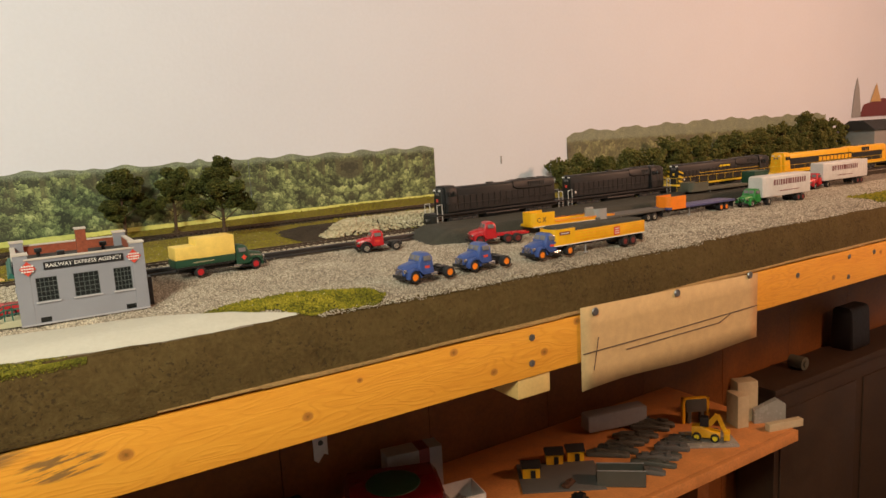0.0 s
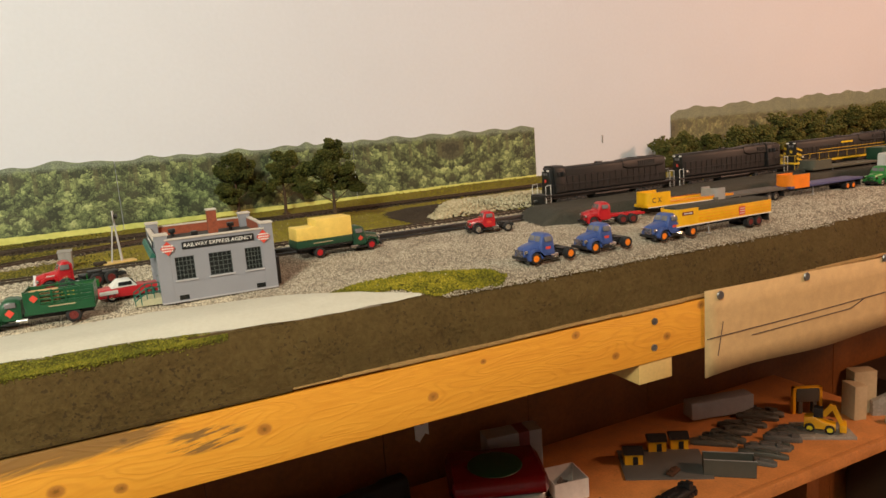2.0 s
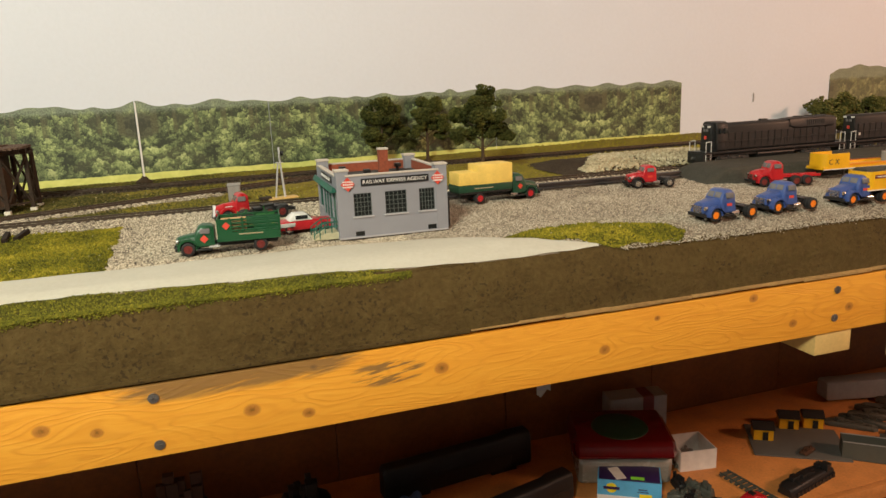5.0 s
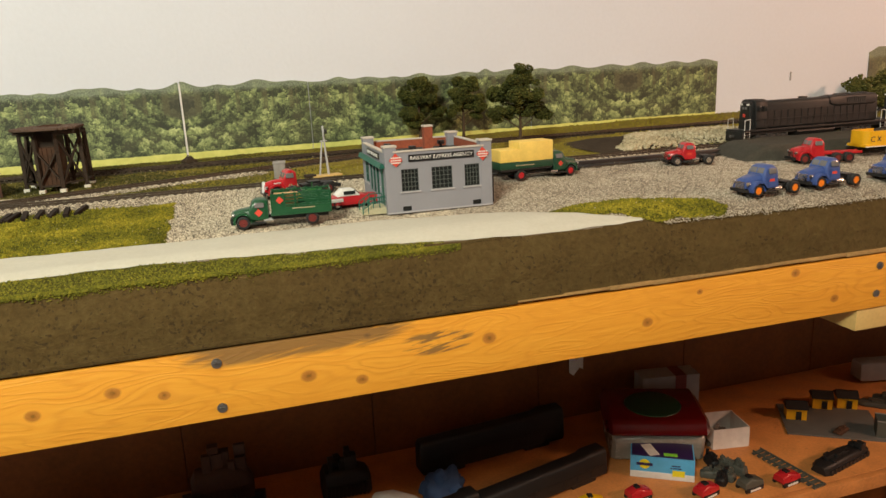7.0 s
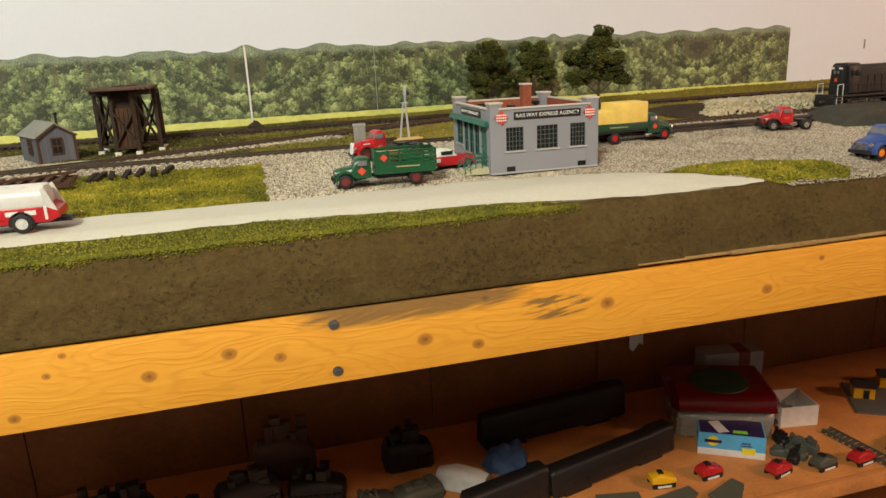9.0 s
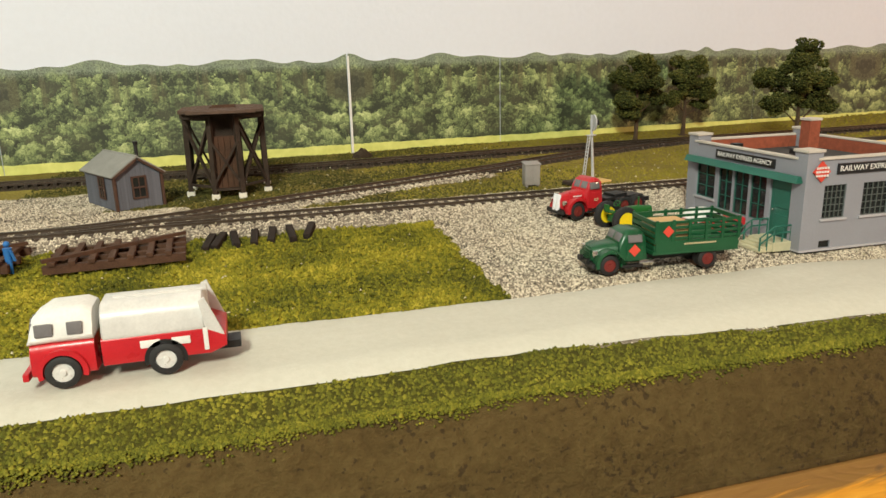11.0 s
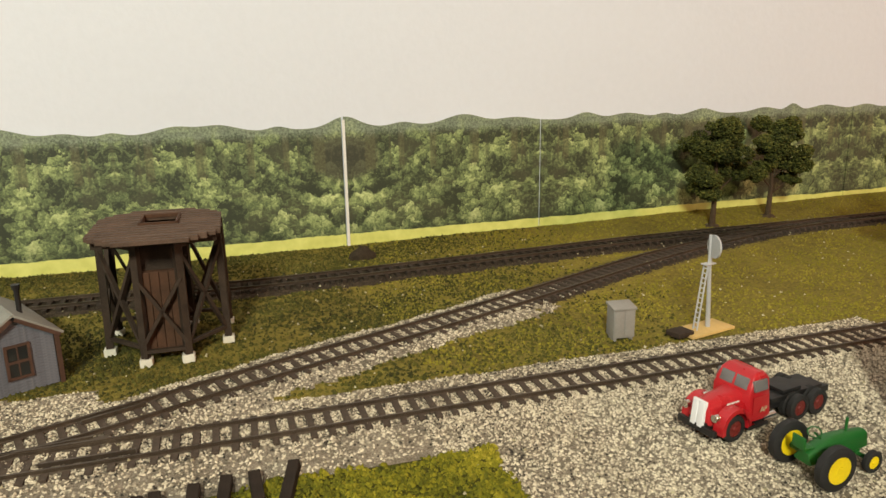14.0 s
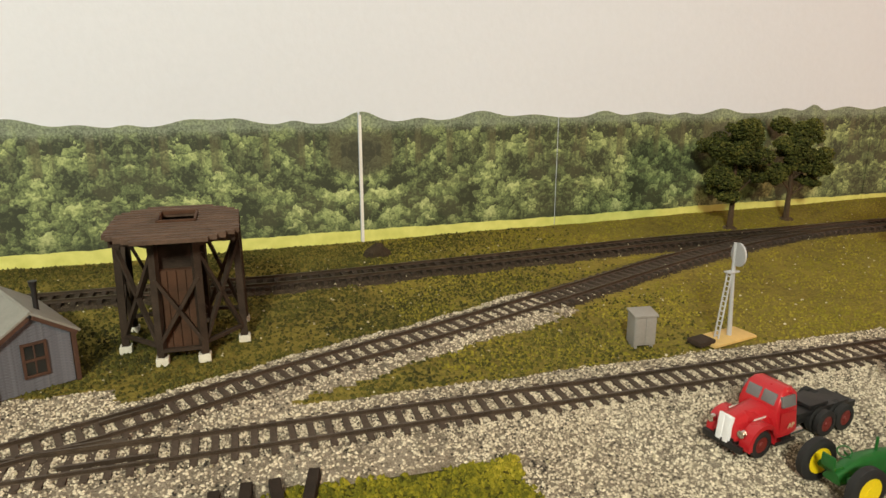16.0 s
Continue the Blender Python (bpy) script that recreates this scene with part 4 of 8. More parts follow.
    part("grille", gb, (cab if cab == M["green"] else M["chrome"]) if nose == "bars" else M["nose"], t, "painted grille bars" if cab == M["green"] else "bright metal grille")
    part("bumper", box(B(), (0.0112 * fl, 0, 0.0058), (0.0018, 0.0240 * w, 0.0030), 0.0004), M["chassis"], t)
    last = wb + (0.0125 if axles == 2 else 0.0)
    fb = B()
    for sy in (1, -1):
        box(fb, ((0.011 - last - frame_end) / 2, sy * 0.0042, 0.0072), (last + frame_end + 0.011, 0.0013, 0.0030))
    for xx in (-0.026, -wb * 0.8, -last - frame_end + 0.001):
        box(fb, (xx, 0, 0.0072), (0.0014, 0.0085, 0.0026))
    part("frame", fb, M["chassis"], t)
    for i in range(axles):
        ax = B()
        rod(ax, (-wb - 0.0125 * i, -0.0095, r), (-wb - 0.0125 * i, 0.0095, r), 0.0012, 8)
        rod(ax, (-wb - 0.0125 * i, -0.002, r), (-wb - 0.0125 * i, 0.002, r), 0.0024, 8)
        part("axle", ax, M["chassis"], t)
    part("axle", rod(B(), (0, -0.0095, r), (0, 0.0095, r), 0.001, 8), M["chassis"], t)
    for sy in (1, -1):
        wheel(t, 0, sy * 0.0106 * w, r, 0.0034, rim)
        for i in range(axles):
            wheel(t, -wb - 0.0125 * i, sy * 0.0112 * w, r, 0.0034, rim, dual=True)
    return t


def fifth_wheel(t, wb):
    bm = box(B(), (-wb + 0.001, 0, 0.0098), (0.0100, 0.0110, 0.0014), 0.0004)
    box(bm, (-wb + 0.001, 0, 0.0088), (0.006, 0.009, 0.0016))
    part("fifth_wheel", bm, M["chassis"], t)


def gz(x, y):
    return float(height(np.array([x]), np.array([y]))[0])


TRUCKS = "blue tractor units on the gravel"
for x, y, a in ((0.346, 0.6585, 180), (0.4165, 0.660, 179), (0.503, 0.658, 180)):
    t = conventional("tractor_unit", pose(x, y, gz(x, y) + 0.0005, 0, 0, a), "blue toy tractor unit with orange wheel rims on gravel", M["blue"], M["orange"], 0.039, group=TRUCKS)
    fifth_wheel(t, 0.039)
t = conventional("tractor_unit", pose(0.385, 0.832, gz(0.39, 0.828) + 0.0005, 0, 0, 166), "small red toy tractor unit with black fenders and chrome rims", M["red"], M["chrome"], 0.036, fend=M["chassis"], tall=0.92, wide=0.92, r=0.0052)
fifth_wheel(t, 0.036)
t = conventional("flatbed_truck", pose(0.511, 0.777, gz(0.511, 0.777) + 0.0005, 0, 0, 163), "bright red toy truck with bare red frame", M["red"], M["darkred"], 0.036, axles=2, mark=False)
bm = B()
for sy in (1, -1):
    box(bm, (-0.043, sy * 0.0050, 0.0104), (0.046, 0.0020, 0.0028), 0.0004)
for i in range(4):
    box(bm, (-0.024 - 0.0125 * i, 0, 0.0104), (0.0022, 0.0115, 0.0020))
part("bed_frame", bm, M["red"], t)


def slats_side(t, x0, x1, y, z0, z1, n, material, posts=6, fill=0.62):
    for i in range(n):
        z = z0 + (z1 - z0) * (i + 0.5) / n
        part("slat", box(B(), ((x0 + x1) / 2, y, z), (abs(x1 - x0), 0.0008, (z1 - z0) / n * fill), 0.0001), material, t, smooth=False)
    for i in range(posts):
        x = x0 + (x1 - x0) * i / (posts - 1)
        part("post", box(B(), (x, y + (0.0007 if y > 0 else -0.0007), (z0 + z1) / 2), (0.0016, 0.0008, z1 - z0)), material, t, smooth=False)


# stake-sided lorry beside the agency building
t = conventional("stake_truck", pose(-0.0975, 0.7355, gz(-0.09, 0.7395) + 0.0006, 0, 0, 175), "green toy stake truck with red diamonds and red rims", M["green"], M["darkred"], 0.0565, frame_end=0.014, mark=False, tall=0.87, wide=0.92, fl=0.80, soft_edge=1.2)
part("bed_floor", box(B(), (-0.0480, 0, 0.0112), (0.0500, 0.0270, 0.0022), 0.0003), M["green"], t)
for sy in (1, -1):
    slats_side(t, -0.0245, -0.0725, sy * 0.0130, 0.0172, 0.0290, 4, M["green"], 6, 0.48)
    part("side_board", box(B(), (-0.0485, sy * 0.0131, 0.0148), (0.048, 0.0012, 0.0056)), M["green"], t, smooth=False)
    part("front_board", box(B(), (-0.0300, sy * 0.0131, 0.0227), (0.0110, 0.0011, 0.0106)), M["green"], t, smooth=False)
    diamond(t, -0.0132, sy * 0.0122, 0.0135, 0.0034, sy)
    diamond(t, -0.0310, sy * 0.0142, 0.0230, 0.0032, sy)
    o = bars([0.0010] * 14, 0.0010, M["tan"], t, pose(-0.050, sy * 0.0140, 0.0156, 90, 0, 180 if sy > 0 else 0))
for x in (-0.0240, -0.0730):
    for i in range(5):
        part("slat", box(B(), (x, 0, 0.0140 + 0.0033 * i), (0.0008, 0.0262, 0.0022)), M["green"], t, smooth=False)
part("load_board", box(B(), (-0.036, 0.002, 0.0188), (0.020, 0.018, 0.0150), 0.0004), M["paper"], t, "pale wooden crate")

# flatbed with a pale yellow load
t = conventional("loaded_truck", pose(0.248, 0.834, gz(0.24, 0.834) + 0.0006, 0, 0, 4), "dark green toy truck carrying a pale yellow load", M["dkgreen"], M["red"], 0.0600, frame_end=0.020, mark=False)
part("bed_side", box(B(), (-0.0535, 0, 0.0165), (0.062, 0.0270, 0.0072), 0.0006), M["dkgreen"], t)
part("bed_floor", box(B(), (-0.0535, 0, 0.0118), (0.060, 0.0255, 0.0020)), M["chassis"], t)
bm = box(B(), (-0.0650, 0, 0.0268), (0.038, 0.0255, 0.0130), 0.0008)
box(bm, (-0.0420, 0, 0.0302), (0.040, 0.0257, 0.0205), 0.0008)
part("load", bm, M["load"], t, "pale yellow foam blocks")
for sy in (1, -1):
    diamond(t, -0.0130, sy * 0.01285, 0.0145, 0.0030, sy)
    bars([0.0010] * 16, 0.0010, M["tan"], t, pose(-0.056, sy * 0.01365, 0.0165, 90, 0, 180 if sy > 0 else 0))

# red tractor beside the siding, with a narrow chrome nose
t = conventional("road_tractor", pose(-0.0645, 0.8445, gz(-0.06, 0.8445) + 0.0006, 0, 0, 190), "red toy road tractor with chrome nose and black frame", M["red"], M["darkred"], 0.040, axles=2, mark=False, nose="tall", tall=1.0, wide=0.84, r=0.0060, c0=-0.0080, slim=0.84, frame_end=0.015, soft_edge=0.5)
bm = box(B(), (-0.043, 0, 0.0105), (0.034, 0.013, 0.0024), 0.0004)
box(bm, (-0.040, 0, 0.0128), (0.012, 0.012, 0.0018), 0.0004)
part("fifth_wheel", bm, M["chassis"], t)
for sy in (1, -1):
    bars([0.0022, 0.0022, 0.0022], 0.0008, M["white"], t, pose(-0.0020, sy * 0.0064, 0.0158, 90, 0, 0))
    letters("AP", 0.0034, M["tan"], t, pose(-0.0130, sy * 0.01295, 0.0132, 90, 0, 180 if sy > 0 else 0))

# farm tractor
def farm_tractor(m):
    t = thing("farm_tractor", m, "green toy farm tractor with yellow wheels", "toy tractor")
    part("body", loft(B(), [(0.018, 0.0030, 0.0026, 0.0080, 0.0150, 0.002), (0.010, 0.0034, 0.0032, 0.0075, 0.0158, 0.0025), (0.0, 0.0034, 0.0032, 0.0070, 0.0156, 0.002), (-0.006, 0.0042, 0.0034, 0.0065, 0.0135, 0.002), (-0.012, 0.0042, 0.0030, 0.0065, 0.0110, 0.002)]), M["jdgreen"], t)
    part("exhaust", rod(B(), (0.009, 0, 0.0150), (0.009, 0, 0.0215), 0.0006, 8), M["jdgreen"], t)
    sb = box(B(), (-0.0125, 0, 0.0135), (0.0050, 0.0060, 0.0012), 0.0004)
    box(sb, (-0.0150, 0, 0.0160), (0.0010, 0.0060, 0.0048), 0.0004)
    part("seat", sb, M["jdgreen"], t)
    wb = rod(B(), (-0.004, 0, 0.0150), (-0.0075, 0, 0.0182), 0.0004, 6)
    for i in range(12):
        a, b = math.pi * i / 6, math.pi * (i + 1) / 6
        rod(wb, (-0.0075 + 0.0015 * math.cos(a), 0.0030 * math.sin(a), 0.0184 + 0.0016 * math.cos(a)), (-0.0075 + 0.0015 * math.cos(b), 0.0030 * math.sin(b), 0.0184 + 0.0016 * math.cos(b)), 0.0003, 5)
    part("steering_wheel", wb, M["jdgreen"], t)
    ax = rod(B(), (-0.008, -0.0125, 0.0085), (-0.008, 0.0125, 0.0085), 0.0014, 8)
    part("axle", ax, M["jdgreen"], t)
    ax = rod(B(), (0.016, -0.0075, 0.0048), (0.016, 0.0075, 0.0048), 0.0009, 8)
    rod(ax, (0.016, 0, 0.0048), (0.016, 0, 0.0100), 0.0016, 8)
    part("axle", ax, M["jdgreen"], t)
    for sy in (1, -1):
        wheel(t, -0.008, sy * 0.0112, 0.0091, 0.0042, M["jdyellow"], big=1.12)
        wheel(t, 0.016, sy * 0.0075, 0.0046, 0.0026, M["jdyellow"])
    return t


farm_tractor(pose(-0.040, 0.8095, gz(-0.035, 0.811) + 0.0004, 0, 0, 3))

# two-tone saloon car by the steps
t = thing("saloon_car", pose(0.001, 0.7800, gz(0.0, 0.78) + 0.0006, 0, 0, 6), "red and white toy saloon car beside the steps", "toy car")
part("body", loft(B(), [(0.0260, 0.0080, 0.0072, 0.0042, 0.0080, 0.002), (0.0245, 0.0098, 0.0088, 0.0035, 0.0104, 0.002), (0.006, 0.0105, 0.0096, 0.0032, 0.0118, 0.002), (-0.014, 0.0105, 0.0096, 0.0032, 0.0116, 0.002), (-0.0245, 0.0098, 0.0088, 0.0038, 0.0108, 0.002), (-0.0262, 0.0086, 0.0078, 0.0045, 0.0090, 0.002)]), M["red"], t)
part("roof", loft(B(), [(0.0060, 0.0094, 0.0088, 0.0112, 0.0122, 0.001), (0.0015, 0.0094, 0.0080, 0.0112, 0.0172, 0.002), (-0.0090, 0.0094, 0.0080, 0.0112, 0.0176, 0.002), (-0.0150, 0.0094, 0.0084, 0.0112, 0.0120, 0.001)]), M["boxwhite"], t, "white painted roof")
for sy in (1, -1):
    part("window", box(B(), (-0.0035, sy * 0.00885, 0.0144), (0.0110, 0.0010, 0.0034), 0.0003, (sy * 14, 0, 0)), M["glass"], t)
    part("side_flash", box(B(), (-0.0175, sy * 0.0102, 0.0085), (0.0150, 0.0006, 0.0034), 0.0002), M["boxwhite"], t, "white side panel")
    for x in (0.0165, -0.0155):
        wheel(t, x, sy * 0.0090, 0.0042, 0.0026, M["chrome"])
part("windshield", box(B(), (0.0042, 0, 0.0146), (0.0007, 0.0150, 0.0052), 0.0003, (0, -42, 0)), M["glass"], t)
part("bumper", box(box(B(), (0.0264, 0, 0.0046), (0.0012, 0.0180, 0.0016), 0.0004), (-0.0266, 0, 0.0048), (0.0012, 0.0180, 0.0016), 0.0004), M["chrome"], t, "chrome bumpers")

# cab-over fuel lorry on the road
def tanker(m):
    t = thing("tank_truck", m, "red toy tank truck with white cab top and silver tank", "toy truck")
    part("cab", loft(B(), [(0.0135, 0.0104, 0.0096, 0.0055, 0.0150, 0.004), (0.0125, 0.0128, 0.0118, 0.0045, 0.0175, 0.004), (0.004, 0.0130, 0.0122, 0.0045, 0.0175, 0.003), (-0.0092, 0.0130, 0.0122, 0.0045, 0.0175, 0.003)], 5), M["red"], t)
    part("cab_top", loft(B(), [(0.0128, 0.0120, 0.0100, 0.0168, 0.0190, 0.003), (0.0112, 0.0122, 0.0098, 0.0168, 0.0258, 0.004), (0.006, 0.0124, 0.0104, 0.0168, 0.0290, 0.005), (-0.006, 0.0124, 0.0104, 0.0168, 0.0292, 0.005), (-0.0092, 0.0124, 0.0100, 0.0168, 0.0275, 0.005)], 5), M["boxwhite"], t, "white painted cab top")
    part("tank", loft(B(), [(-0.0118, 0.0116, 0.0106, 0.0140, 0.0282, 0.008), (-0.0124, 0.0124, 0.0114, 0.0135, 0.0290, 0.008), (-0.0480, 0.0124, 0.0114, 0.0135, 0.0290, 0.008), (-0.0495, 0.0110, 0.0100, 0.0140, 0.0270, 0.008)], 7), M["silver"], t, "silver tank")
    part("skirt", loft(B(), [(-0.0115, 0.0126, 0.0124, 0.0060, 0.0165, 0.001), (-0.0500, 0.0126, 0.0124, 0.0060, 0.0165, 0.001), (-0.0560, 0.0126, 0.0124, 0.0085, 0.0135, 0.001)]), M["red"], t)
    part("nose_band", box(B(), (0.0136, 0, 0.0120), (0.0014, 0.0090, 0.0110), 0.0005), M["boxwhite"], t, "white nose band")
    part("tail_wing", plate(plate(B(), [(-0.049, 0.0140), (-0.0555, 0.0130), (-0.0495, 0.0285), (-0.047, 0.0275)], 0.0112, 0.0124), [(-0.049, 0.0140), (-0.0555, 0.0130), (-0.0495, 0.0285), (-0.047, 0.0275)], -0.0124, -0.0112), M["silver"], t, smooth=False)
    part("catwalk", box(B(), (-0.033, 0, 0.0292), (0.034, 0.0050, 0.0012), 0.0003), M["silver"], t)
    for sy in (1, -1):
        for x, w in ((0.0068, 0.0072), (-0.0035, 0.0062)):
            part("window", box(B(), (x, sy * 0.01165, 0.0222), (w * 0.86, 0.0016, 0.0048), 0.0006, (sy * 10, 0, 0)), M["pane"], t)
        for x, w in ((-0.0285, 0.0090), (-0.0395, 0.0084)):
            part("locker_panel", box(B(), (x, sy * 0.0127, 0.0128), (w * 0.8, 0.0004, 0.0030), 0.0001), M["boxwhite"], t, "white locker panel")
        part("ladder", box(B(), (-0.0485, sy * 0.0127, 0.0122), (0.0018, 0.0006, 0.0090), 0.0002), M["boxwhite"], t)
        fb = B()
        fender(fb, 0.002, sy * 0.0090, sy * 0.0143, 0.0062, 0.0086, 0.0068)
        part("fender", fb, M["red"], t)
        ab = B()
        fender(ab, -0.0335, sy * 0.0120, sy * 0.0129, 0.0062, 0.0078, 0.0060)
        part("wheel_arch", ab, M["chassis"], t, "dark wheel arch")
        wheel(t, 0.002, sy * 0.0130, 0.0062, 0.0036, M["silver"])
        wheel(t, -0.0335, sy * 0.0124, 0.0062, 0.0036, M["silver"])
        part("windshield", box(B(), (0.0124, sy * 0.0052, 0.0220), (0.0012, 0.0084, 0.0050), 0.0005, (0, -14, sy * 12)), M["pane"], t)
    part("bumper", box(B(), (0.0148, 0, 0.0052), (0.0022, 0.0262, 0.0030), 0.0006), M["red"], t)
    part("underframe", box(B(), (-0.028, 0, 0.0055), (0.066, 0.009, 0.0030)), M["chassis"], t)
    return t


tk = tanker(pose(-0.3495, 0.6830, gz(-0.34, 0.683) + 0.0022, 0, 0, 180))
t = conventional("tractor_unit", pose(-0.4660, 0.6830, gz(-0.44, 0.683) + 0.0022, 0, 0, 0), "red toy truck standing on the pale road", M["red"], M["chrome"], 0.036, wide=0.95)
fifth_wheel(t, 0.036)

# ---- trailers ----
def flat_trailer(m, L, deck, nose, rim, label, nose_h=0.018, side_h=0.0, cargo=None, legs=True, nose_len=0.03, mark=None, deck_z=0.0145):
    """A platform trailer with a rounded bulkhead; origin under the nose, body runs towards -x."""
    t = thing("flat_trailer", m, label, "toy trailer")
    part("deck", box(B(), (-L / 2, 0, deck_z), (L, 0.0280, 0.0032), 0.0004), deck, t)
    bm = B()
    outer = [(-nose_len, 0.0142), (-0.008, 0.0142)] + [(-0.008 + 0.0080 * math.sin(radians(a)), 0.0062 + 0.0080 * math.cos(radians(a))) for a in range(15, 91, 15)]
    outer = outer + [(x, -y) for x, y in outer[::-1]]
    inner = [(x - (0.0012 if x > -0.02 else 0), y * 0.90) for x, y in outer]
    z0, z1 = deck_z - 0.0016, deck_z + nose_h
    ring0 = [[bm.verts.new((x, y, z)) for x, y in pts] for pts, z in ((outer, z0), (outer, z1), (inner, z1), (inner, z0))]
    for a, b in zip(ring0, ring0[1:] + ring0[:1]):
        for i in range(len(a) - 1):
            bm.faces.new((a[i], a[i + 1], b[i + 1], b[i]))
    for i in (0, -1):
        bm.faces.new([q[i] for q in ring0])
    part("bulkhead", bm, nose, t)
    if side_h:
        for sy in (1, -1):
            part("side_board", box(B(), (-(L + nose_len) / 2, sy * 0.0136, deck_z + side_h / 2 + 0.0004), (L - nose_len, 0.0010, side_h), 0.0002), nose, t)
            for i in range(4):
                part("board_line", box(B(), (-(L + nose_len) / 2, sy * 0.0142, deck_z + 0.002 + side_h * i / 4), (L - nose_len, 0.0003, 0.0003)), M["orange"], t, smooth=False)
            part("side_rail", box(B(), (-L / 2, sy * 0.0141, deck_z - 0.0012), (L, 0.0008, 0.0010)), M["boxwhite"], t, "white edge rail")
        part("tail_board", box(B(), (-L + 0.0006, 0, deck_z + side_h / 2), (0.0010, 0.0270, side_h), 0.0002), nose, t)
    if cargo is not None:
        cb = B()
        loft(cb, [(-0.004, 0.0105, 0.0090, deck_z + 0.0018, deck_z + nose_h + 0.0018, 0.003), (-0.010, 0.0128, 0.0122, deck_z + 0.0018, deck_z + nose_h + 0.0022, 0.003), (-L * 0.5, 0.0128, 0.0122, deck_z + 0.0018, deck_z + nose_h + 0.001, 0.003), (-L + 0.002, 0.0128, 0.0120, deck_z + 0.0018, deck_z + nose_h - 0.001, 0.003)])
        part("tarpaulin", cb, cargo, t, "dark grey tarpaulin over the load")
    part("underframe", box(box(B(), (-L * 0.5, 0.005, deck_z - 0.0035), (L * 0.9, 0.0014, 0.0040)), (-L * 0.5, -0.005, deck_z - 0.0035), (L * 0.9, 0.0014, 0.0040)), M["chassis"], t)
    part("bogie", box(B(), (-L + 0.024, 0, 0.0075), (0.030, 0.0110, 0.0050), 0.0006), M["chassis"], t)
    part("tail_guard", box(B(), (-L + 0.002, 0, deck_z - 0.006), (0.0012, 0.0250, 0.0090), 0.0003), M["chassis"], t)
    for i in range(2):
        for sy in (1, -1):
            wheel(t, -L + 0.0180 + 0.0125 * i, sy * 0.0115, 0.0055, 0.0034, rim, dual=True)
    if legs:
        for sy in (1, -1):
            part("landing_leg", box(rod(B(), (-0.050, sy * 0.009, 0.0012), (-0.050, sy * 0.009, deck_z - 0.001), 0.0008, 8), (-0.050, sy * 0.009, 0.0006), (0.004, 0.003, 0.0012)), M["grey"], t)
    if mark:
        for sy in (1, -1):
            mark(t, sy)
    return t


def yellow_marks(t, sy):
    part("emblem", box(B(), (-0.094, sy * 0.0144, 0.0200), (0.0090, 0.0004, 0.0094)), M["signred"], t, "red emblem panel", smooth=False)
    for i in range(3):
        part("emblem_line", box(B(), (-0.094, sy * 0.01475, 0.0174 + 0.0026 * i), (0.0070, 0.0002, 0.0008)), M["boxwhite"], t, smooth=False)
    part("name_panel", box(B(), (-0.015, sy * 0.0144, 0.0262), (0.0150, 0.0004, 0.0034)), M["maroon"], t, "maroon name panel", smooth=False)
    bars([0.0012] * 7, 0.0012, M["boxwhite"], t, pose(-0.015, sy * 0.0148, 0.0262, 90, 0, 180 if sy > 0 else 0))


def cx_marks(t, sy):
    letters("C X", 0.0085, M["ink"], t, pose(-0.013, sy * 0.0145, 0.0215, 90, 0, 180 if sy > 0 else 0))


flat_trailer(pose(0.5185, 0.6585, gz(0.59, 0.6585) + 0.0004, 0, 0, 180), 0.140, M["yellow"], M["yellow"], M["darkred"], "yellow toy trailer with grey tarpaulin and red emblem", 0.0165, 0.0125, M["mound"], mark=yellow_marks)
flat_trailer(pose(0.590, 0.7780, gz(0.62, 0.775) + 0.0004, 0, 0, 176), 0.135, M["yellow"], M["yellow"], M["chrome"], "yellow toy platform trailer with high rounded nose", 0.0165, 0.0030, mark=cx_marks, nose_len=0.034)
flat_trailer(pose(0.690, 0.7680, gz(0.75, 0.766) + 0.0004, 0, 0, 179), 0.130, M["deckgrey"], M["grey"], M["chrome"], "dark platform trailer with bright rims and grey nose", 0.0130, nose_len=0.018)
flat_trailer(pose(0.828, 0.7640, gz(0.9, 0.764) + 0.0004, 0, 0, 180), 0.150, M["truckblue"], M["orange"], M["orange"], "blue platform trailer with orange nose and rims", 0.0170, nose_len=0.036)
flat_trailer(pose(0.965, 0.8330, gz(1.0, 0.833) + 0.0080, 0, 0, 178), 0.150, M["olive"], M["olive"], M["chassis"], "olive drab platform trailer on the dark mound", 0.0130, nose_len=0.040)


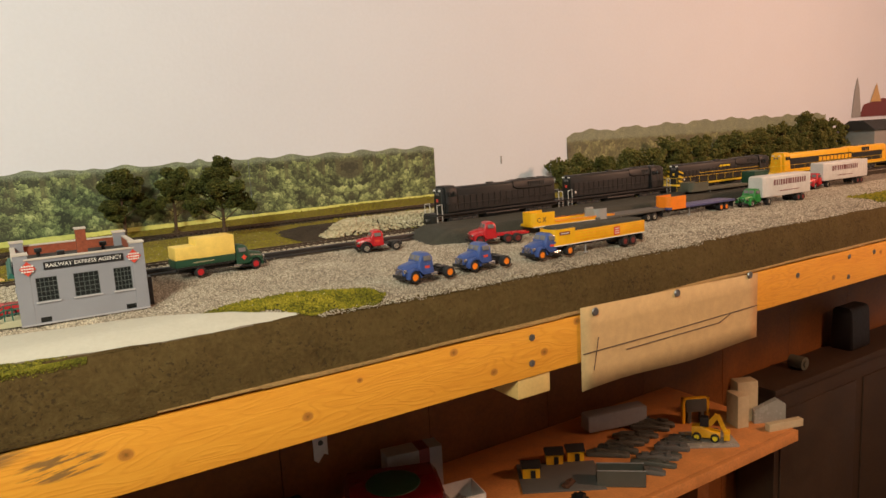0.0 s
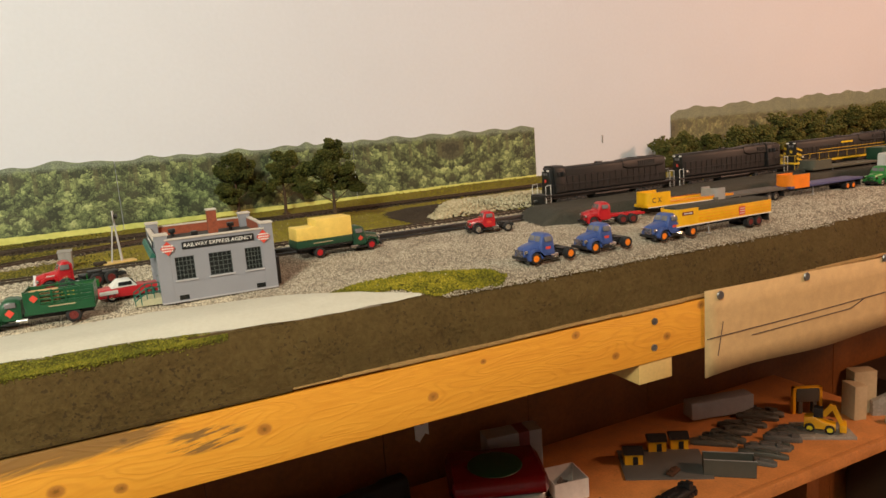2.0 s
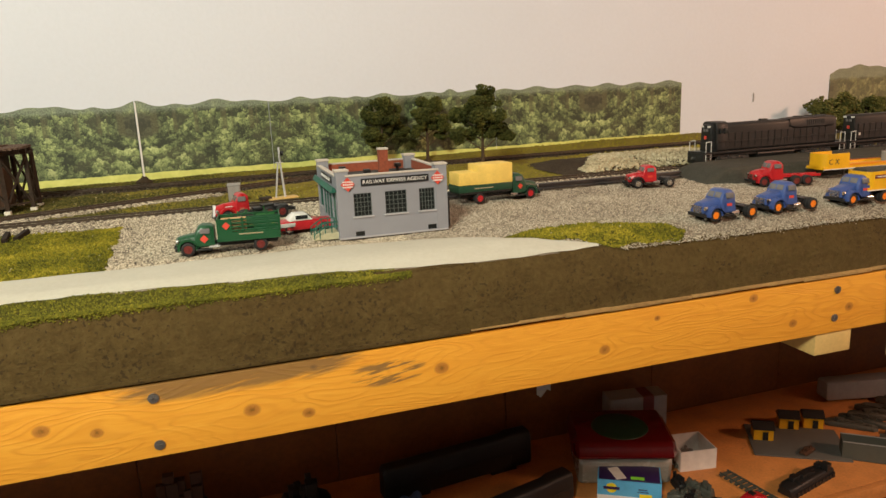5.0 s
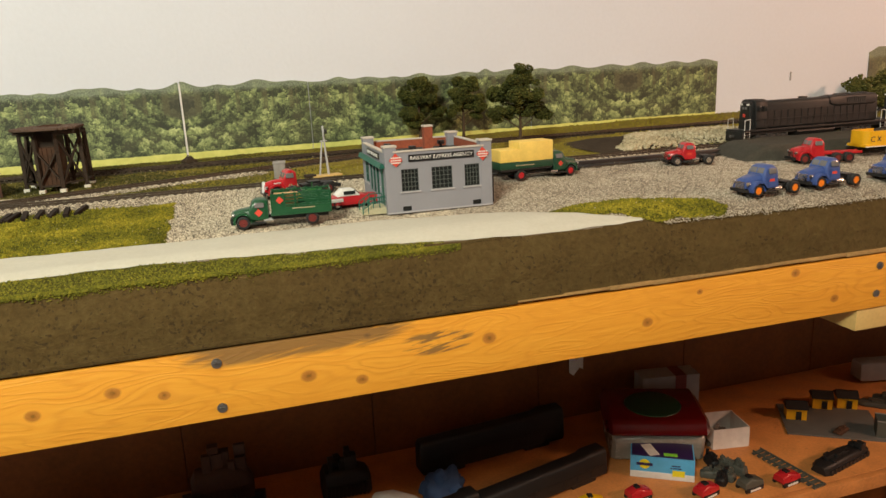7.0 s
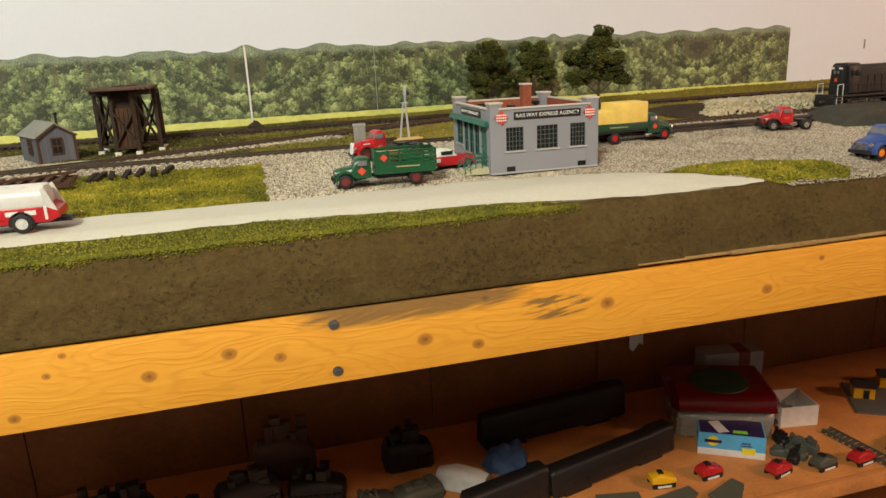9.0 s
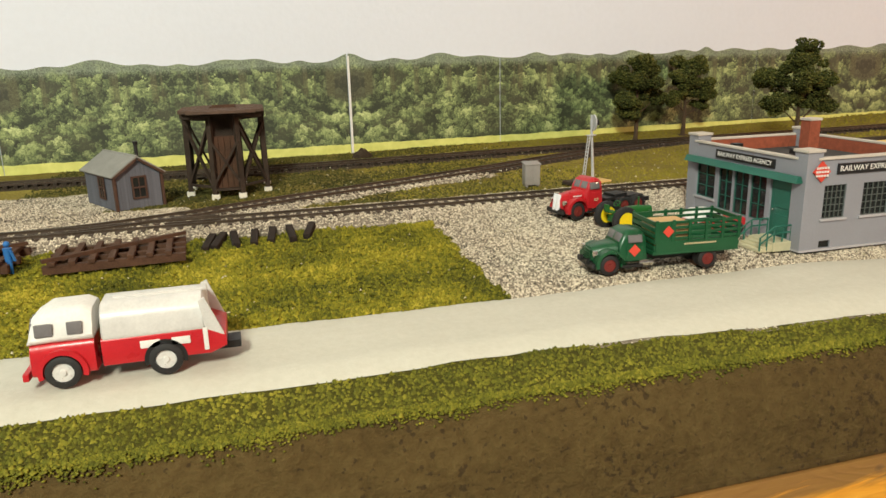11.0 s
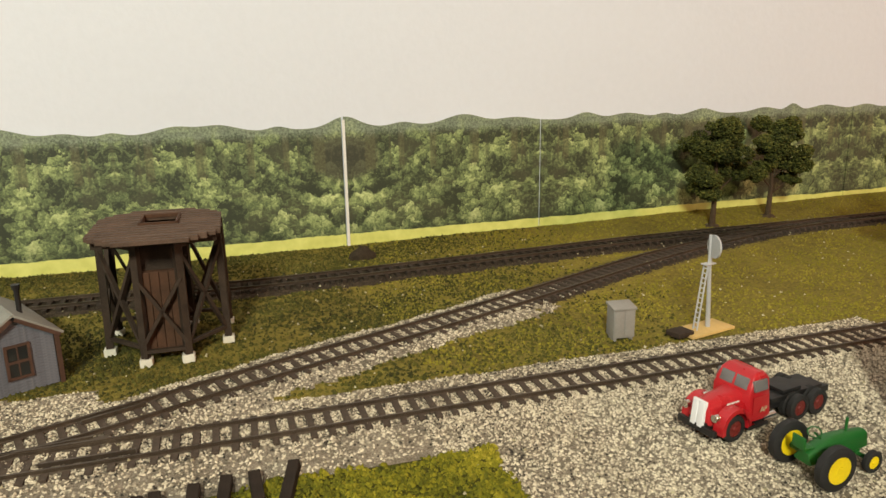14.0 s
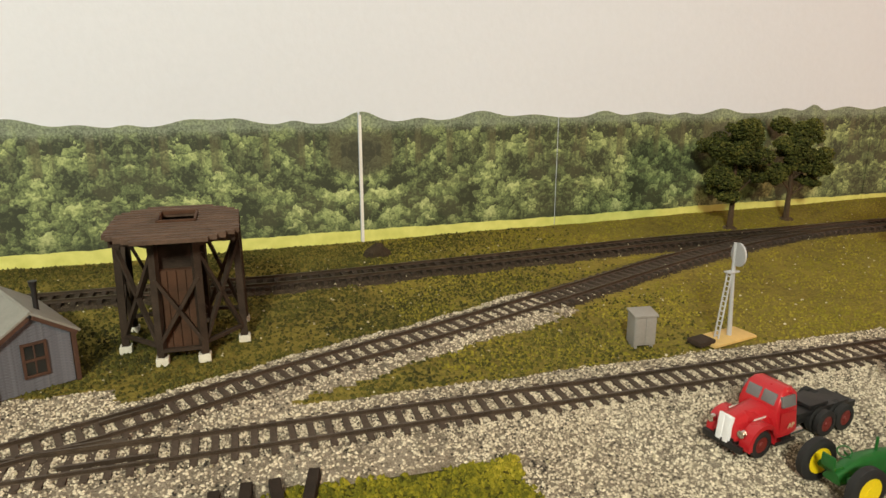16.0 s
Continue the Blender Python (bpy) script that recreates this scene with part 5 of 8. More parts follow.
def box_van(m, cab, rim, label, L=0.128):
    t = conventional("semi_truck", m, label, cab, rim, 0.042, mark=False, tall=1.02)
    fifth_wheel(t, 0.042)
    x0 = -0.0235
    part("van_body", loft(B(), [(x0, 0.0125, 0.0120, 0.0130, 0.0440, 0.003), (x0 - 0.003, 0.0140, 0.0138, 0.0125, 0.0455, 0.003), (x0 - L, 0.0140, 0.0138, 0.0125, 0.0450, 0.002)], 4), M["silver"], t, "ribbed silver van body")
    for sy in (1, -1):
        for i in range(18):
            part("rib", box(B(), (x0 - 0.008 - i * (L - 0.014) / 17, sy * 0.0140, 0.0290), (0.0006, 0.0004, 0.0290)), M["silver"], t, smooth=False)
        bars([0.0040, 0.0034, 0.0016, 0.0038, 0.0038, 0.0038, 0.0038], 0.0088, M["maroon"], t, pose(x0 - 0.048 * 1, sy * 0.0144, 0.0345, 90, 0, 180 if sy > 0 else 0))
        bars([0.0034, 0.0036, 0.0034, 0.0036, 0.0034, 0.0032, 0.0032], 0.0088, M["maroon"], t, pose(x0 - 0.092, sy * 0.0144, 0.0345, 90, 0, 180 if sy > 0 else 0))
        bars([0.004] * 12, 0.0012, M["maroon"], t, pose(x0 - 0.070, sy * 0.0144, 0.0205, 90, 0, 0))
        for i in range(2):
            wheel(t, x0 - L + 0.018 + 0.0125 * i, sy * 0.0115, 0.0055, 0.0034, M["darkred"], dual=True)
    part("bogie", box(B(), (x0 - L + 0.024, 0, 0.0085), (0.030, 0.012, 0.0070), 0.0006), M["chassis"], t)
    part("nose_mark", box(B(), (x0 + 0.0006, 0, 0.0240), (0.0006, 0.0140, 0.0060)), M["ink"], t, "dark nose lettering patch", smooth=False)
    return t


box_van(pose(1.0030, 0.7480, gz(1.0, 0.748) + 0.0006, 0, 0, 180), M["limegreen"], M["chrome"], "green toy tractor with silver box trailer")
box_van(pose(1.2780, 0.8080, gz(1.3, 0.808) + 0.0006, 0, 0, 180), M["red"], M["chrome"], "red toy tractor with silver box trailer", 0.150)

# ---- locomotives on the siding ----
def diesel(m, L, body, label, stripe=None, band=None, cab_at="rear", nose_stripes=False, rails=None, logo=None):
    t = thing("diesel_locomotive", m, label, "model locomotive")
    hw, dz = 0.0172, 0.0165
    rails = rails or M["boxwhite"]
    part("walkway", box(B(), (L / 2, 0, dz - 0.0012), (L - 0.006, hw * 2, 0.0026), 0.0004), stripe or body, t)
    part("frame", box(B(), (L / 2, 0, dz - 0.0042), (L - 0.012, hw * 1.5, 0.0040)), M["locoblack"], t)
    part("fuel_tank", loft(B(), [(L * 0.37, 0.0120, 0.0150, 0.0040, 0.0125, 0.002), (L * 0.38, 0.0130, 0.0155, 0.0032, 0.0128, 0.003), (L * 0.62, 0.0130, 0.0155, 0.0032, 0.0128, 0.003), (L * 0.63, 0.0120, 0.0150, 0.0040, 0.0125, 0.002)]), M["locoblack"], t)
    a, b = 0.016, L - 0.014
    hood = [(a, 0.0100, 0.0085, dz, 0.0495, 0.004), (a + 0.002, 0.0112, 0.0098, dz, 0.0510, 0.005), (L * 0.64, 0.0112, 0.0098, dz, 0.0515, 0.005)]
    part("long_hood", loft(B(), hood + [(b - 0.001, 0.0112, 0.0098, dz, 0.0515, 0.005), (b, 0.0100, 0.0086, dz, 0.0500, 0.004)], 5), body, t)
    part("radiator_hood", loft(B(), [(L * 0.60, 0.0114, 0.0100, 0.0420, 0.0518, 0.003), (L * 0.64, 0.0125, 0.0108, 0.0390, 0.0530, 0.004), (b - 0.008, 0.0125, 0.0108, 0.0390, 0.0530, 0.004), (b - 0.004, 0.0114, 0.0100, 0.0420, 0.0522, 0.003)], 5), body, t)
    if cab_at:
        cx = a + 0.014 if cab_at == "front" else b - 0.026
        part("cab", loft(B(), [(cx - 0.009, 0.0162, 0.0135, dz, 0.0525, 0.005), (cx - 0.008, 0.0168, 0.0140, dz, 0.0538, 0.006), (cx + 0.008, 0.0168, 0.0140, dz, 0.0538, 0.006), (cx + 0.009, 0.0162, 0.0135, dz, 0.0525, 0.005)], 5), body, t)
        for sy in (1, -1):
            for dx in (-0.0036, 0.0040):
                part("cab_window", box(B(), (cx + dx, sy * 0.0160, 0.0425), (0.0052, 0.0012, 0.0064), 0.0003, (sy * 5, 0, 0)), M["glass"], t)
    dm = mesh_of("hood_door", box(B(), (0, 0, 0), (0.0086, 0.0005, 0.0200), 0.0001), body)
    for i in range(int((b - a) / 0.0105) - 1):
        for sy in (1, -1):
            piece("hood_door", dm, t, pose(a + 0.010 + 0.0105 * i, sy * 0.01095, 0.0290))
    vm = mesh_of("radiator_slat", box(B(), (0, 0, 0), (0.0022, 0.0006, 0.0090)), M["locogrey"])
    for i in range(9):
        for sy in (1, -1):
            piece("radiator_slat", vm, t, pose(L * 0.72 + 0.0035 * i, sy * 0.0122, 0.0450))
    for fx in (0.70, 0.78, 0.86):
        part("roof_fan", rod(B(), (L * fx, 0, 0.0525), (L * fx, 0, 0.0540), 0.0070, 18), M["locogrey"], t)
    part("exhaust_stack", box(B(), (L * 0.45, 0, 0.0520), (0.010, 0.006, 0.0030), 0.0006), M["locogrey"], t)
    for cx, end in ((a - 0.0006, -1), (b + 0.0006, 1)):
        for sy in (1, -1):
            part("number_board", box(B(), (cx, sy * 0.0062, 0.0478), (0.0010, 0.0048, 0.0022), 0.0002), M["boxwhite"], t, "white number board", smooth=False)
            part("end_window", box(B(), (cx, sy * 0.0028, 0.0432), (0.0010, 0.0034, 0.0036), 0.0002), M["pane"], t)
        part("end_emblem", box(B(), (cx, 0, 0.0340), (0.0008, 0.0040, 0.0042), 0.0003), M["signred"] if stripe is None else stripe, t, "small red shield emblem")
        part("pilot", box(B(), (a - 0.0135 if end < 0 else b + 0.0125, 0, 0.0085), (0.0022, 0.0320, 0.0130), 0.0005), M["locoblack"], t)
        px = a - 0.0155 if end < 0 else b + 0.0145
        part("coupler", box(B(), (px + end * 0.0020, 0, 0.0088), (0.0060, 0.0026, 0.0030), 0.0005), M["steel"], t)
        hx = a - 0.0115 if end < 0 else b + 0.0100
        for sy in (1, -1):
            hb = B()
            rod(hb, (hx, sy * 0.0160, 0.0040), (hx, sy * 0.0160, 0.0290), 0.00042, 6)
            rod(hb, (hx, sy * 0.0160, 0.0290), (hx - end * 0.0080, sy * 0.0160, 0.0300), 0.00042, 6)
            rod(hb, (hx - end * 0.0080, sy * 0.0160, 0.0300), (hx - end * 0.0080, sy * 0.0160, 0.0040), 0.00042, 6)
            part("grab_rail", hb, rails, t, "pale end handrail")
            sb = B()
            for i in range(4):
                box(sb, (hx - end * 0.0040, sy * 0.0160, 0.0035 + 0.0036 * i), (0.0074, 0.0030, 0.0005))
            part("step", sb, M["steel"], t)
        part("end_rail", rod(B(), (hx, -0.0155, 0.0285), (hx, 0.0155, 0.0285), 0.00042, 6), stripe or M["locoblack"], t)
    for sy in (1, -1):
        rb = rod(B(), (a - 0.004, sy * 0.0166, 0.0290), (b, sy * 0.0166, 0.0290), 0.00035, 6)
        for i in range(12):
            x = a + (b - a) * i / 11
            rod(rb, (x, sy * 0.0166, dz), (x, sy * 0.0166, 0.0290), 0.0003, 5)
        part("side_handrail", rb, stripe or M["locoblack"], t)
        if band:
            part("side_band", box(B(), (L * 0.5, sy * 0.0114, 0.0310), (L * 0.84, 0.0006, 0.0210), 0.0001), M["locoblack"], t, "black side band", smooth=False)
        part("side_emblem", box(B(), (L * 0.10, sy * 0.0118, 0.0250), (0.0032, 0.0006, 0.0032), 0.0002), M["boxwhite"], t, "small pale emblem")
        if logo:
            bars(logo[1], logo[2], logo[0], t, pose(L * 0.48, sy * 0.0122, logo[3], 90, 0, 180 if sy > 0 else 0))
        if nose_stripes:
            for i in range(3):
                part("nose_stripe", plate(B(), [(a - 0.002, 0.022 + 0.008 * i), (a + 0.010, 0.018 + 0.008 * i), (a + 0.010, 0.021 + 0.008 * i), (a - 0.002, 0.025 + 0.008 * i)], sy * 0.0117, sy * 0.0123), stripe, t, "yellow chevron stripe", smooth=False)
            part("side_line", box(B(), (L * 0.55, sy * 0.0121, 0.0335), (L * 0.62, 0.0003, 0.0008)), stripe, t, smooth=False)
    for tx in (L * 0.21, L * 0.79):
        tb = B()
        for sy in (1, -1):
            box(tb, (tx, sy * 0.0122, 0.0068), (0.050, 0.0026, 0.0044), 0.0008)
            for i in range(3):
                box(tb, (tx - 0.017 + 0.017 * i, sy * 0.0130, 0.0056), (0.0066, 0.0036, 0.0056), 0.0008)
            for i in range(4):
                rod(tb, (tx - 0.0215 + 0.0143 * i, sy * 0.0130, 0.0070), (tx - 0.0215 + 0.0143 * i, sy * 0.0130, 0.0105), 0.0016, 8)
        part("bogie", tb, M["locogrey"], t)
        for i in range(3):
            wb = B()
            for sy in (1, -1):
                rod(wb, (tx - 0.017 + 0.017 * i, sy * 0.0070, 0.0058), (tx - 0.017 + 0.017 * i, sy * 0.0096, 0.0058), 0.0058, 18)
            rod(wb, (tx - 0.017 + 0.017 * i, -0.009, 0.0058), (tx - 0.017 + 0.017 * i, 0.009, 0.0058), 0.0012, 8)
            part("wheelset", wb, M["steel"], t)
    return t


diesel(pose(0.516, 0.898, 0.014), 0.234, M["locoblack"], "black model diesel locomotive with white grab rails", cab_at="front")
diesel(pose(0.753, 0.8985, 0.014), 0.240, M["locoblack"], "black model diesel locomotive with red shield emblems", cab_at="rear")
diesel(pose(1.003, 0.8995, 0.014), 0.290, M["locoblack"], "black model diesel locomotive with yellow stripes and frame", stripe=M["locoyellow"], cab_at="rear", nose_stripes=True, rails=M["locoyellow"], logo=(M["jdyellow"], [0.008, 0.009, 0.010], 0.0030, 0.0420))
diesel(pose(1.303, 0.9000, 0.014), 0.430, M["yellow"], "yellow and black model diesel locomotive with yellow handrails", stripe=M["locoyellow"], band=True, cab_at="front", rails=M["locoyellow"], logo=(M["yellow"], [0.011] * 9, 0.0085, 0.0345))

# ---- agency building ----
def agency(m):
    W, D, H = 0.095, 0.110, 0.0535
    t = thing("agency_building", m, "grey flat-roofed model agency building with black signs", "model building")
    th = 0.0022

    def wall_with(holes, L, name, place_m, material):
        """A wall along x with openings (x0, x1, z0, z1), made of butted blocks."""
        bm = B()
        cuts = sorted({0.0, L, *[h[0] for h in holes], *[h[1] for h in holes]})
        for x0, x1 in zip(cuts, cuts[1:]):
            mid = (x0 + x1) / 2
            hs = sorted((h[2], h[3]) for h in holes if h[0] < mid < h[1])
            z = 0.0
            for z0, z1 in hs + [(H, H)]:
                if z0 - z > 1e-6:
                    box(bm, (mid, 0, (z + z0) / 2), (x1 - x0, th, z0 - z))
                z = z1
        bmesh.ops.remove_doubles(bm, verts=bm.verts, dist=0.00001)
        ob = part(name, bm, material, t, smooth=False)
        ob.matrix_basis = place_m
        return ob

    def window(x0, x1, z0, z1, place_m, nx, nz, frame_m=None, sill=True):
        w = part("window", box(B(), ((x0 + x1) / 2, 0.0004, (z0 + z1) / 2), (x1 - x0, 0.0004, z1 - z0)), M["glass"], t, "dark multi-pane window", smooth=False)
        w.matrix_basis = place_m
        mb = B()
        for i in range(nx + 1):
            box(mb, (x0 + (x1 - x0) * i / nx, -0.0002, (z0 + z1) / 2), (0.0004 if 0 < i < nx else 0.0008, 0.0006, z1 - z0))
        for i in range(nz + 1):
            box(mb, ((x0 + x1) / 2, -0.0002, z0 + (z1 - z0) * i / nz), (x1 - x0, 0.0005, 0.0004 if 0 < i < nz else 0.0008))
        part("mullion", mb, frame_m or M["mullion"], w, smooth=False)
        if sill:
            part("sill", box(B(), ((x0 + x1) / 2, -0.0014, z0 - 0.0007), (x1 - x0 + 0.003, 0.0018, 0.0014), 0.0002), M["sill"], w, "pale window sill", smooth=False)

    front = Matrix.Translation((0, 0, 0))
    wins = [(0.0125, 0.0280, 0.0190, 0.0385), (0.0400, 0.0590, 0.0190, 0.0385), (0.0705, 0.0845, 0.0190, 0.0385)]
    vents = [(0.0125, 0.0205, 0.0015, 0.0058), (0.0775, 0.0855, 0.0015, 0.0058)]
    wall_with(wins + vents, W, "front_wall", front, M["bwall"])
    for wv in wins:
        window(*wv, front, 5, 5)
    for x0, x1, z0, z1 in vents:
        vb = box(B(), ((x0 + x1) / 2, 0.0004, (z0 + z1) / 2), (x1 - x0, 0.0004, z1 - z0))
        for i in range(4):
            box(vb, ((x0 + x1) / 2, -0.0002, z0 + (z1 - z0) * (i + 0.5) / 4), (x1 - x0, 0.0004, 0.0004))
        part("vent", vb, M["glass"], t, "dark basement vent", smooth=False)
    side = pose(0, 0, 0, 0, 0, -90) @ Matrix.Translation((-D, 0, 0))
    door = [(D - 0.026, D - 0.006, 0.0055, 0.0405)]
    swins = [(0.010, 0.030, 0.017, 0.0405), (0.034, 0.048, 0.012, 0.0405), (0.050, 0.064, 0.012, 0.0405), (0.066, 0.080, 0.012, 0.0405)]
    wall_with(swins + door, D, "side_wall", side, M["bwall"])
    for i, wv in enumerate(swins):
        window(*wv, side, 2, 3, M["teal"], sill=i == 0)
    db = box(B(), (door[0][0] + 0.010, 0.0002, 0.0230), (0.0200, 0.0008, 0.0350))
    d = part("door", db, M["teal"], t, "dark green panelled door", smooth=False)
    d.matrix_basis = side
    for z in (0.0135, 0.0285):
        part("door_panel", box(B(), (door[0][0] + 0.010, -0.0004, z), (0.0130, 0.0006, 0.0110), 0.0003), M["teal"], d, smooth=False)
    part("door_knob", rod(B(), (door[0][0] + 0.0035, -0.0002, 0.0215), (door[0][0] + 0.0035, -0.0018, 0.0215), 0.0007, 8), M["chrome"], d)
    sw = part("post", box(box(box(box(B(), (0.032, -0.0006, 0.0225), (0.0036, 0.0016, 0.045)), (0.049, -0.0006, 0.0225), (0.0020, 0.0016, 0.045)), (0.065, -0.0006, 0.0225), (0.0020, 0.0016, 0.045)), (0.0820, -0.0006, 0.0225), (0.0036, 0.0016, 0.045)), M["bwall"], t, "grey shopfront posts", smooth=False)
    sw.matrix_basis = side
    ca = B()
    loft(ca, [(0.001, 0.0028, 0.0010, 0.0405, 0.0445, 0.0003), (D - 0.001, 0.0028, 0.0010, 0.0405, 0.0445, 0.0003)])
    cv = part("canopy", ca, M["teal"], t, "green sloping canopy")
    cv.matrix_basis = side @ Matrix.Translation((0, -0.0036, 0))
    wall_with([], W, "rear_wall", Matrix.Translation((0, D, 0)), M["brick"])
    wall_with([], D, "side_wall", pose(W, 0, 0, 0, 0, -90) @ Matrix.Translation((-D, 0, 0)), M["bwall"])
    part("roof", box(B(), (W / 2, D / 2, 0.0445), (W - 0.002, D - 0.002, 0.0016)), M["broof"], t, "dark tarred roof", smooth=False)
    lin = B()
    for c, s in (((W / 2, 0.0018, 0.0490), (W - 0.004, 0.0012, 0.0085)), ((W / 2, D - 0.0018, 0.0490), (W - 0.004, 0.0012, 0.0085)), ((0.0018, D / 2, 0.0490), (0.0012, D - 0.006, 0.0085)), ((W - 0.0018, D / 2, 0.0490), (0.0012, D - 0.006, 0.0085))):
        box(lin, c, s)
    part("parapet_lining", lin, M["brick"], t, "red brick inside of the parapet", smooth=False)
    cop = B()
    for c, s in (((W / 2, 0, H + 0.0006), (W - 0.012, 0.0042, 0.0014)), ((W / 2, D, H + 0.0006), (W - 0.012, 0.0042, 0.0014)), ((0, D / 2, H + 0.0006), (0.0042, D - 0.012, 0.0014)), ((W, D / 2, H + 0.0006), (0.0042, D - 0.012, 0.0014))):
        box(cop, c, s, 0.0003)
    part("coping", cop, M["coping"], t, "pale stone coping", smooth=False)
    for cx, cy in ((0.0038, 0.0038), (W - 0.0038, 0.0038), (0.0038, D - 0.0038), (W - 0.0038, D - 0.0038)):
        pil = part("pilaster", box(B(), (cx, cy, 0.0290), (0.0104, 0.0104, 0.0580), 0.0002), M["bwall"], t, smooth=False)
        part("pilaster_cap", box(B(), (cx, cy, 0.0587), (0.0120, 0.0120, 0.0016), 0.0003), M["coping"], pil, "pale cap stone", smooth=False)
    ch = part("chimney", box(B(), (0.054, 0.060, 0.0570), (0.0082, 0.0082, 0.0250)), M["brick"], t, "red brick chimney", smooth=False)
    part("chimney_cap", box(B(), (0.054, 0.060, 0.0700), (0.0096, 0.0096, 0.0016), 0.0003), M["coping"], ch, smooth=False)
    for cx, cy in ((0.020, 0.088), (0.074, 0.085), (0.036, 0.050)):
        part("roof_vent", box(rod(B(), (cx, cy, 0.0450), (cx, cy, 0.0500), 0.0016, 8), (cx, cy, 0.0512), (0.0062, 0.0062, 0.0038), 0.0006), M["chassis"], t)
    part("plinth", box(B(), (W / 2, D / 2 - 0.0005, 0.0006), (W + 0.003, D + 0.003, 0.0012)), M["sill"], t, smooth=False)
    s = part("sign", box(B(), (0.0495, -0.0016, 0.0478), (0.0600, 0.0010, 0.0062), 0.0002), M["signblack"], t, "black sign with white letters", smooth=False)
    letters("RAILWAY EXPRESS AGENCY", 0.00455, M["white"], s, pose(0.0495, -0.0022, 0.0478, 90, 0, 0))
    s2 = part("sign", box(B(), (D - 0.052, -0.0016, 0.0485), (0.0560, 0.0010, 0.0056), 0.0002), M["signblack"], t, "black sign with white letters", smooth=False)
    s2.matrix_basis = side
    letters("RAILWAY EXPRESS AGENCY", 0.0041, M["white"], s2, pose(D - 0.052, -0.0022, 0.0485, 90, 0, 0))
    for cx in (0.0080, W - 0.0075):
        dm = part("diamond_sign", plate(B(), [(cx - 0.0058, 0.0470), (cx, 0.0410), (cx + 0.0058, 0.0470), (cx, 0.0530)], -0.0028, -0.0018), M["signred"], t, "red diamond company sign", smooth=False)
        bars([0.0014] * 5, 0.0012, M["boxwhite"], dm, pose(cx, -0.0030, 0.0492, 90, 0, 0))
        bars([0.0014] * 5, 0.0012, M["boxwhite"], dm, pose(cx, -0.0030, 0.0470, 90, 0, 0))
        bars([0.0014] * 5, 0.0012, M["boxwhite"], dm, pose(cx, -0.0030, 0.0448, 90, 0, 0))
    # steps with green railings before the door
    for y, z in ((0.0180, 0.0055),):
        part("stoop", box(B(), (-0.0070, y - 0.002, z / 2), (0.0130, 0.0220, z), 0.0003), M["cream"], t, "cream concrete stoop", smooth=False)
    for i in range(3):
        part("step", box(B(), (-0.0150 - 0.0028 * i, 0.016, 0.0021 - 0.0006 * i), (0.0034, 0.0200, 0.0042 - 0.0012 * i), 0.0002), M["cream"], t, "cream concrete step", smooth=False)
    for y in (0.0062, 0.0262):
        rb = B()
        for z in (0.0110, 0.0150):
            rod(rb, (-0.0010, y, z), (-0.0125, y, z), 0.0005, 6)
            rod(rb, (-0.0125, y, z), (-0.0220, y, z - 0.0060), 0.0005, 6)
        for x, z0, z1 in ((-0.0010, 0.0055, 0.0150), (-0.0068, 0.0055, 0.0150), (-0.0125, 0.0055, 0.0150), (-0.0172, 0.001, 0.0120), (-0.0220, 0.001, 0.0090)):
            rod(rb, (x, y, z0), (x, y, z1), 0.0005, 6)
        part("railing", rb, M["teal"], t, "green iron railing")
    return t


agency(pose(0.0255, 0.7275, 0.0012, 0, 0, -0.5))
single("electric_meter_box", box(B(), (0, 0, 0.0125), (0.004, 0.010, 0.025), 0.0005), M["chassis"], pose(0.1255, 0.742, 0.0012), "dark box beside the agency building", "utility box")

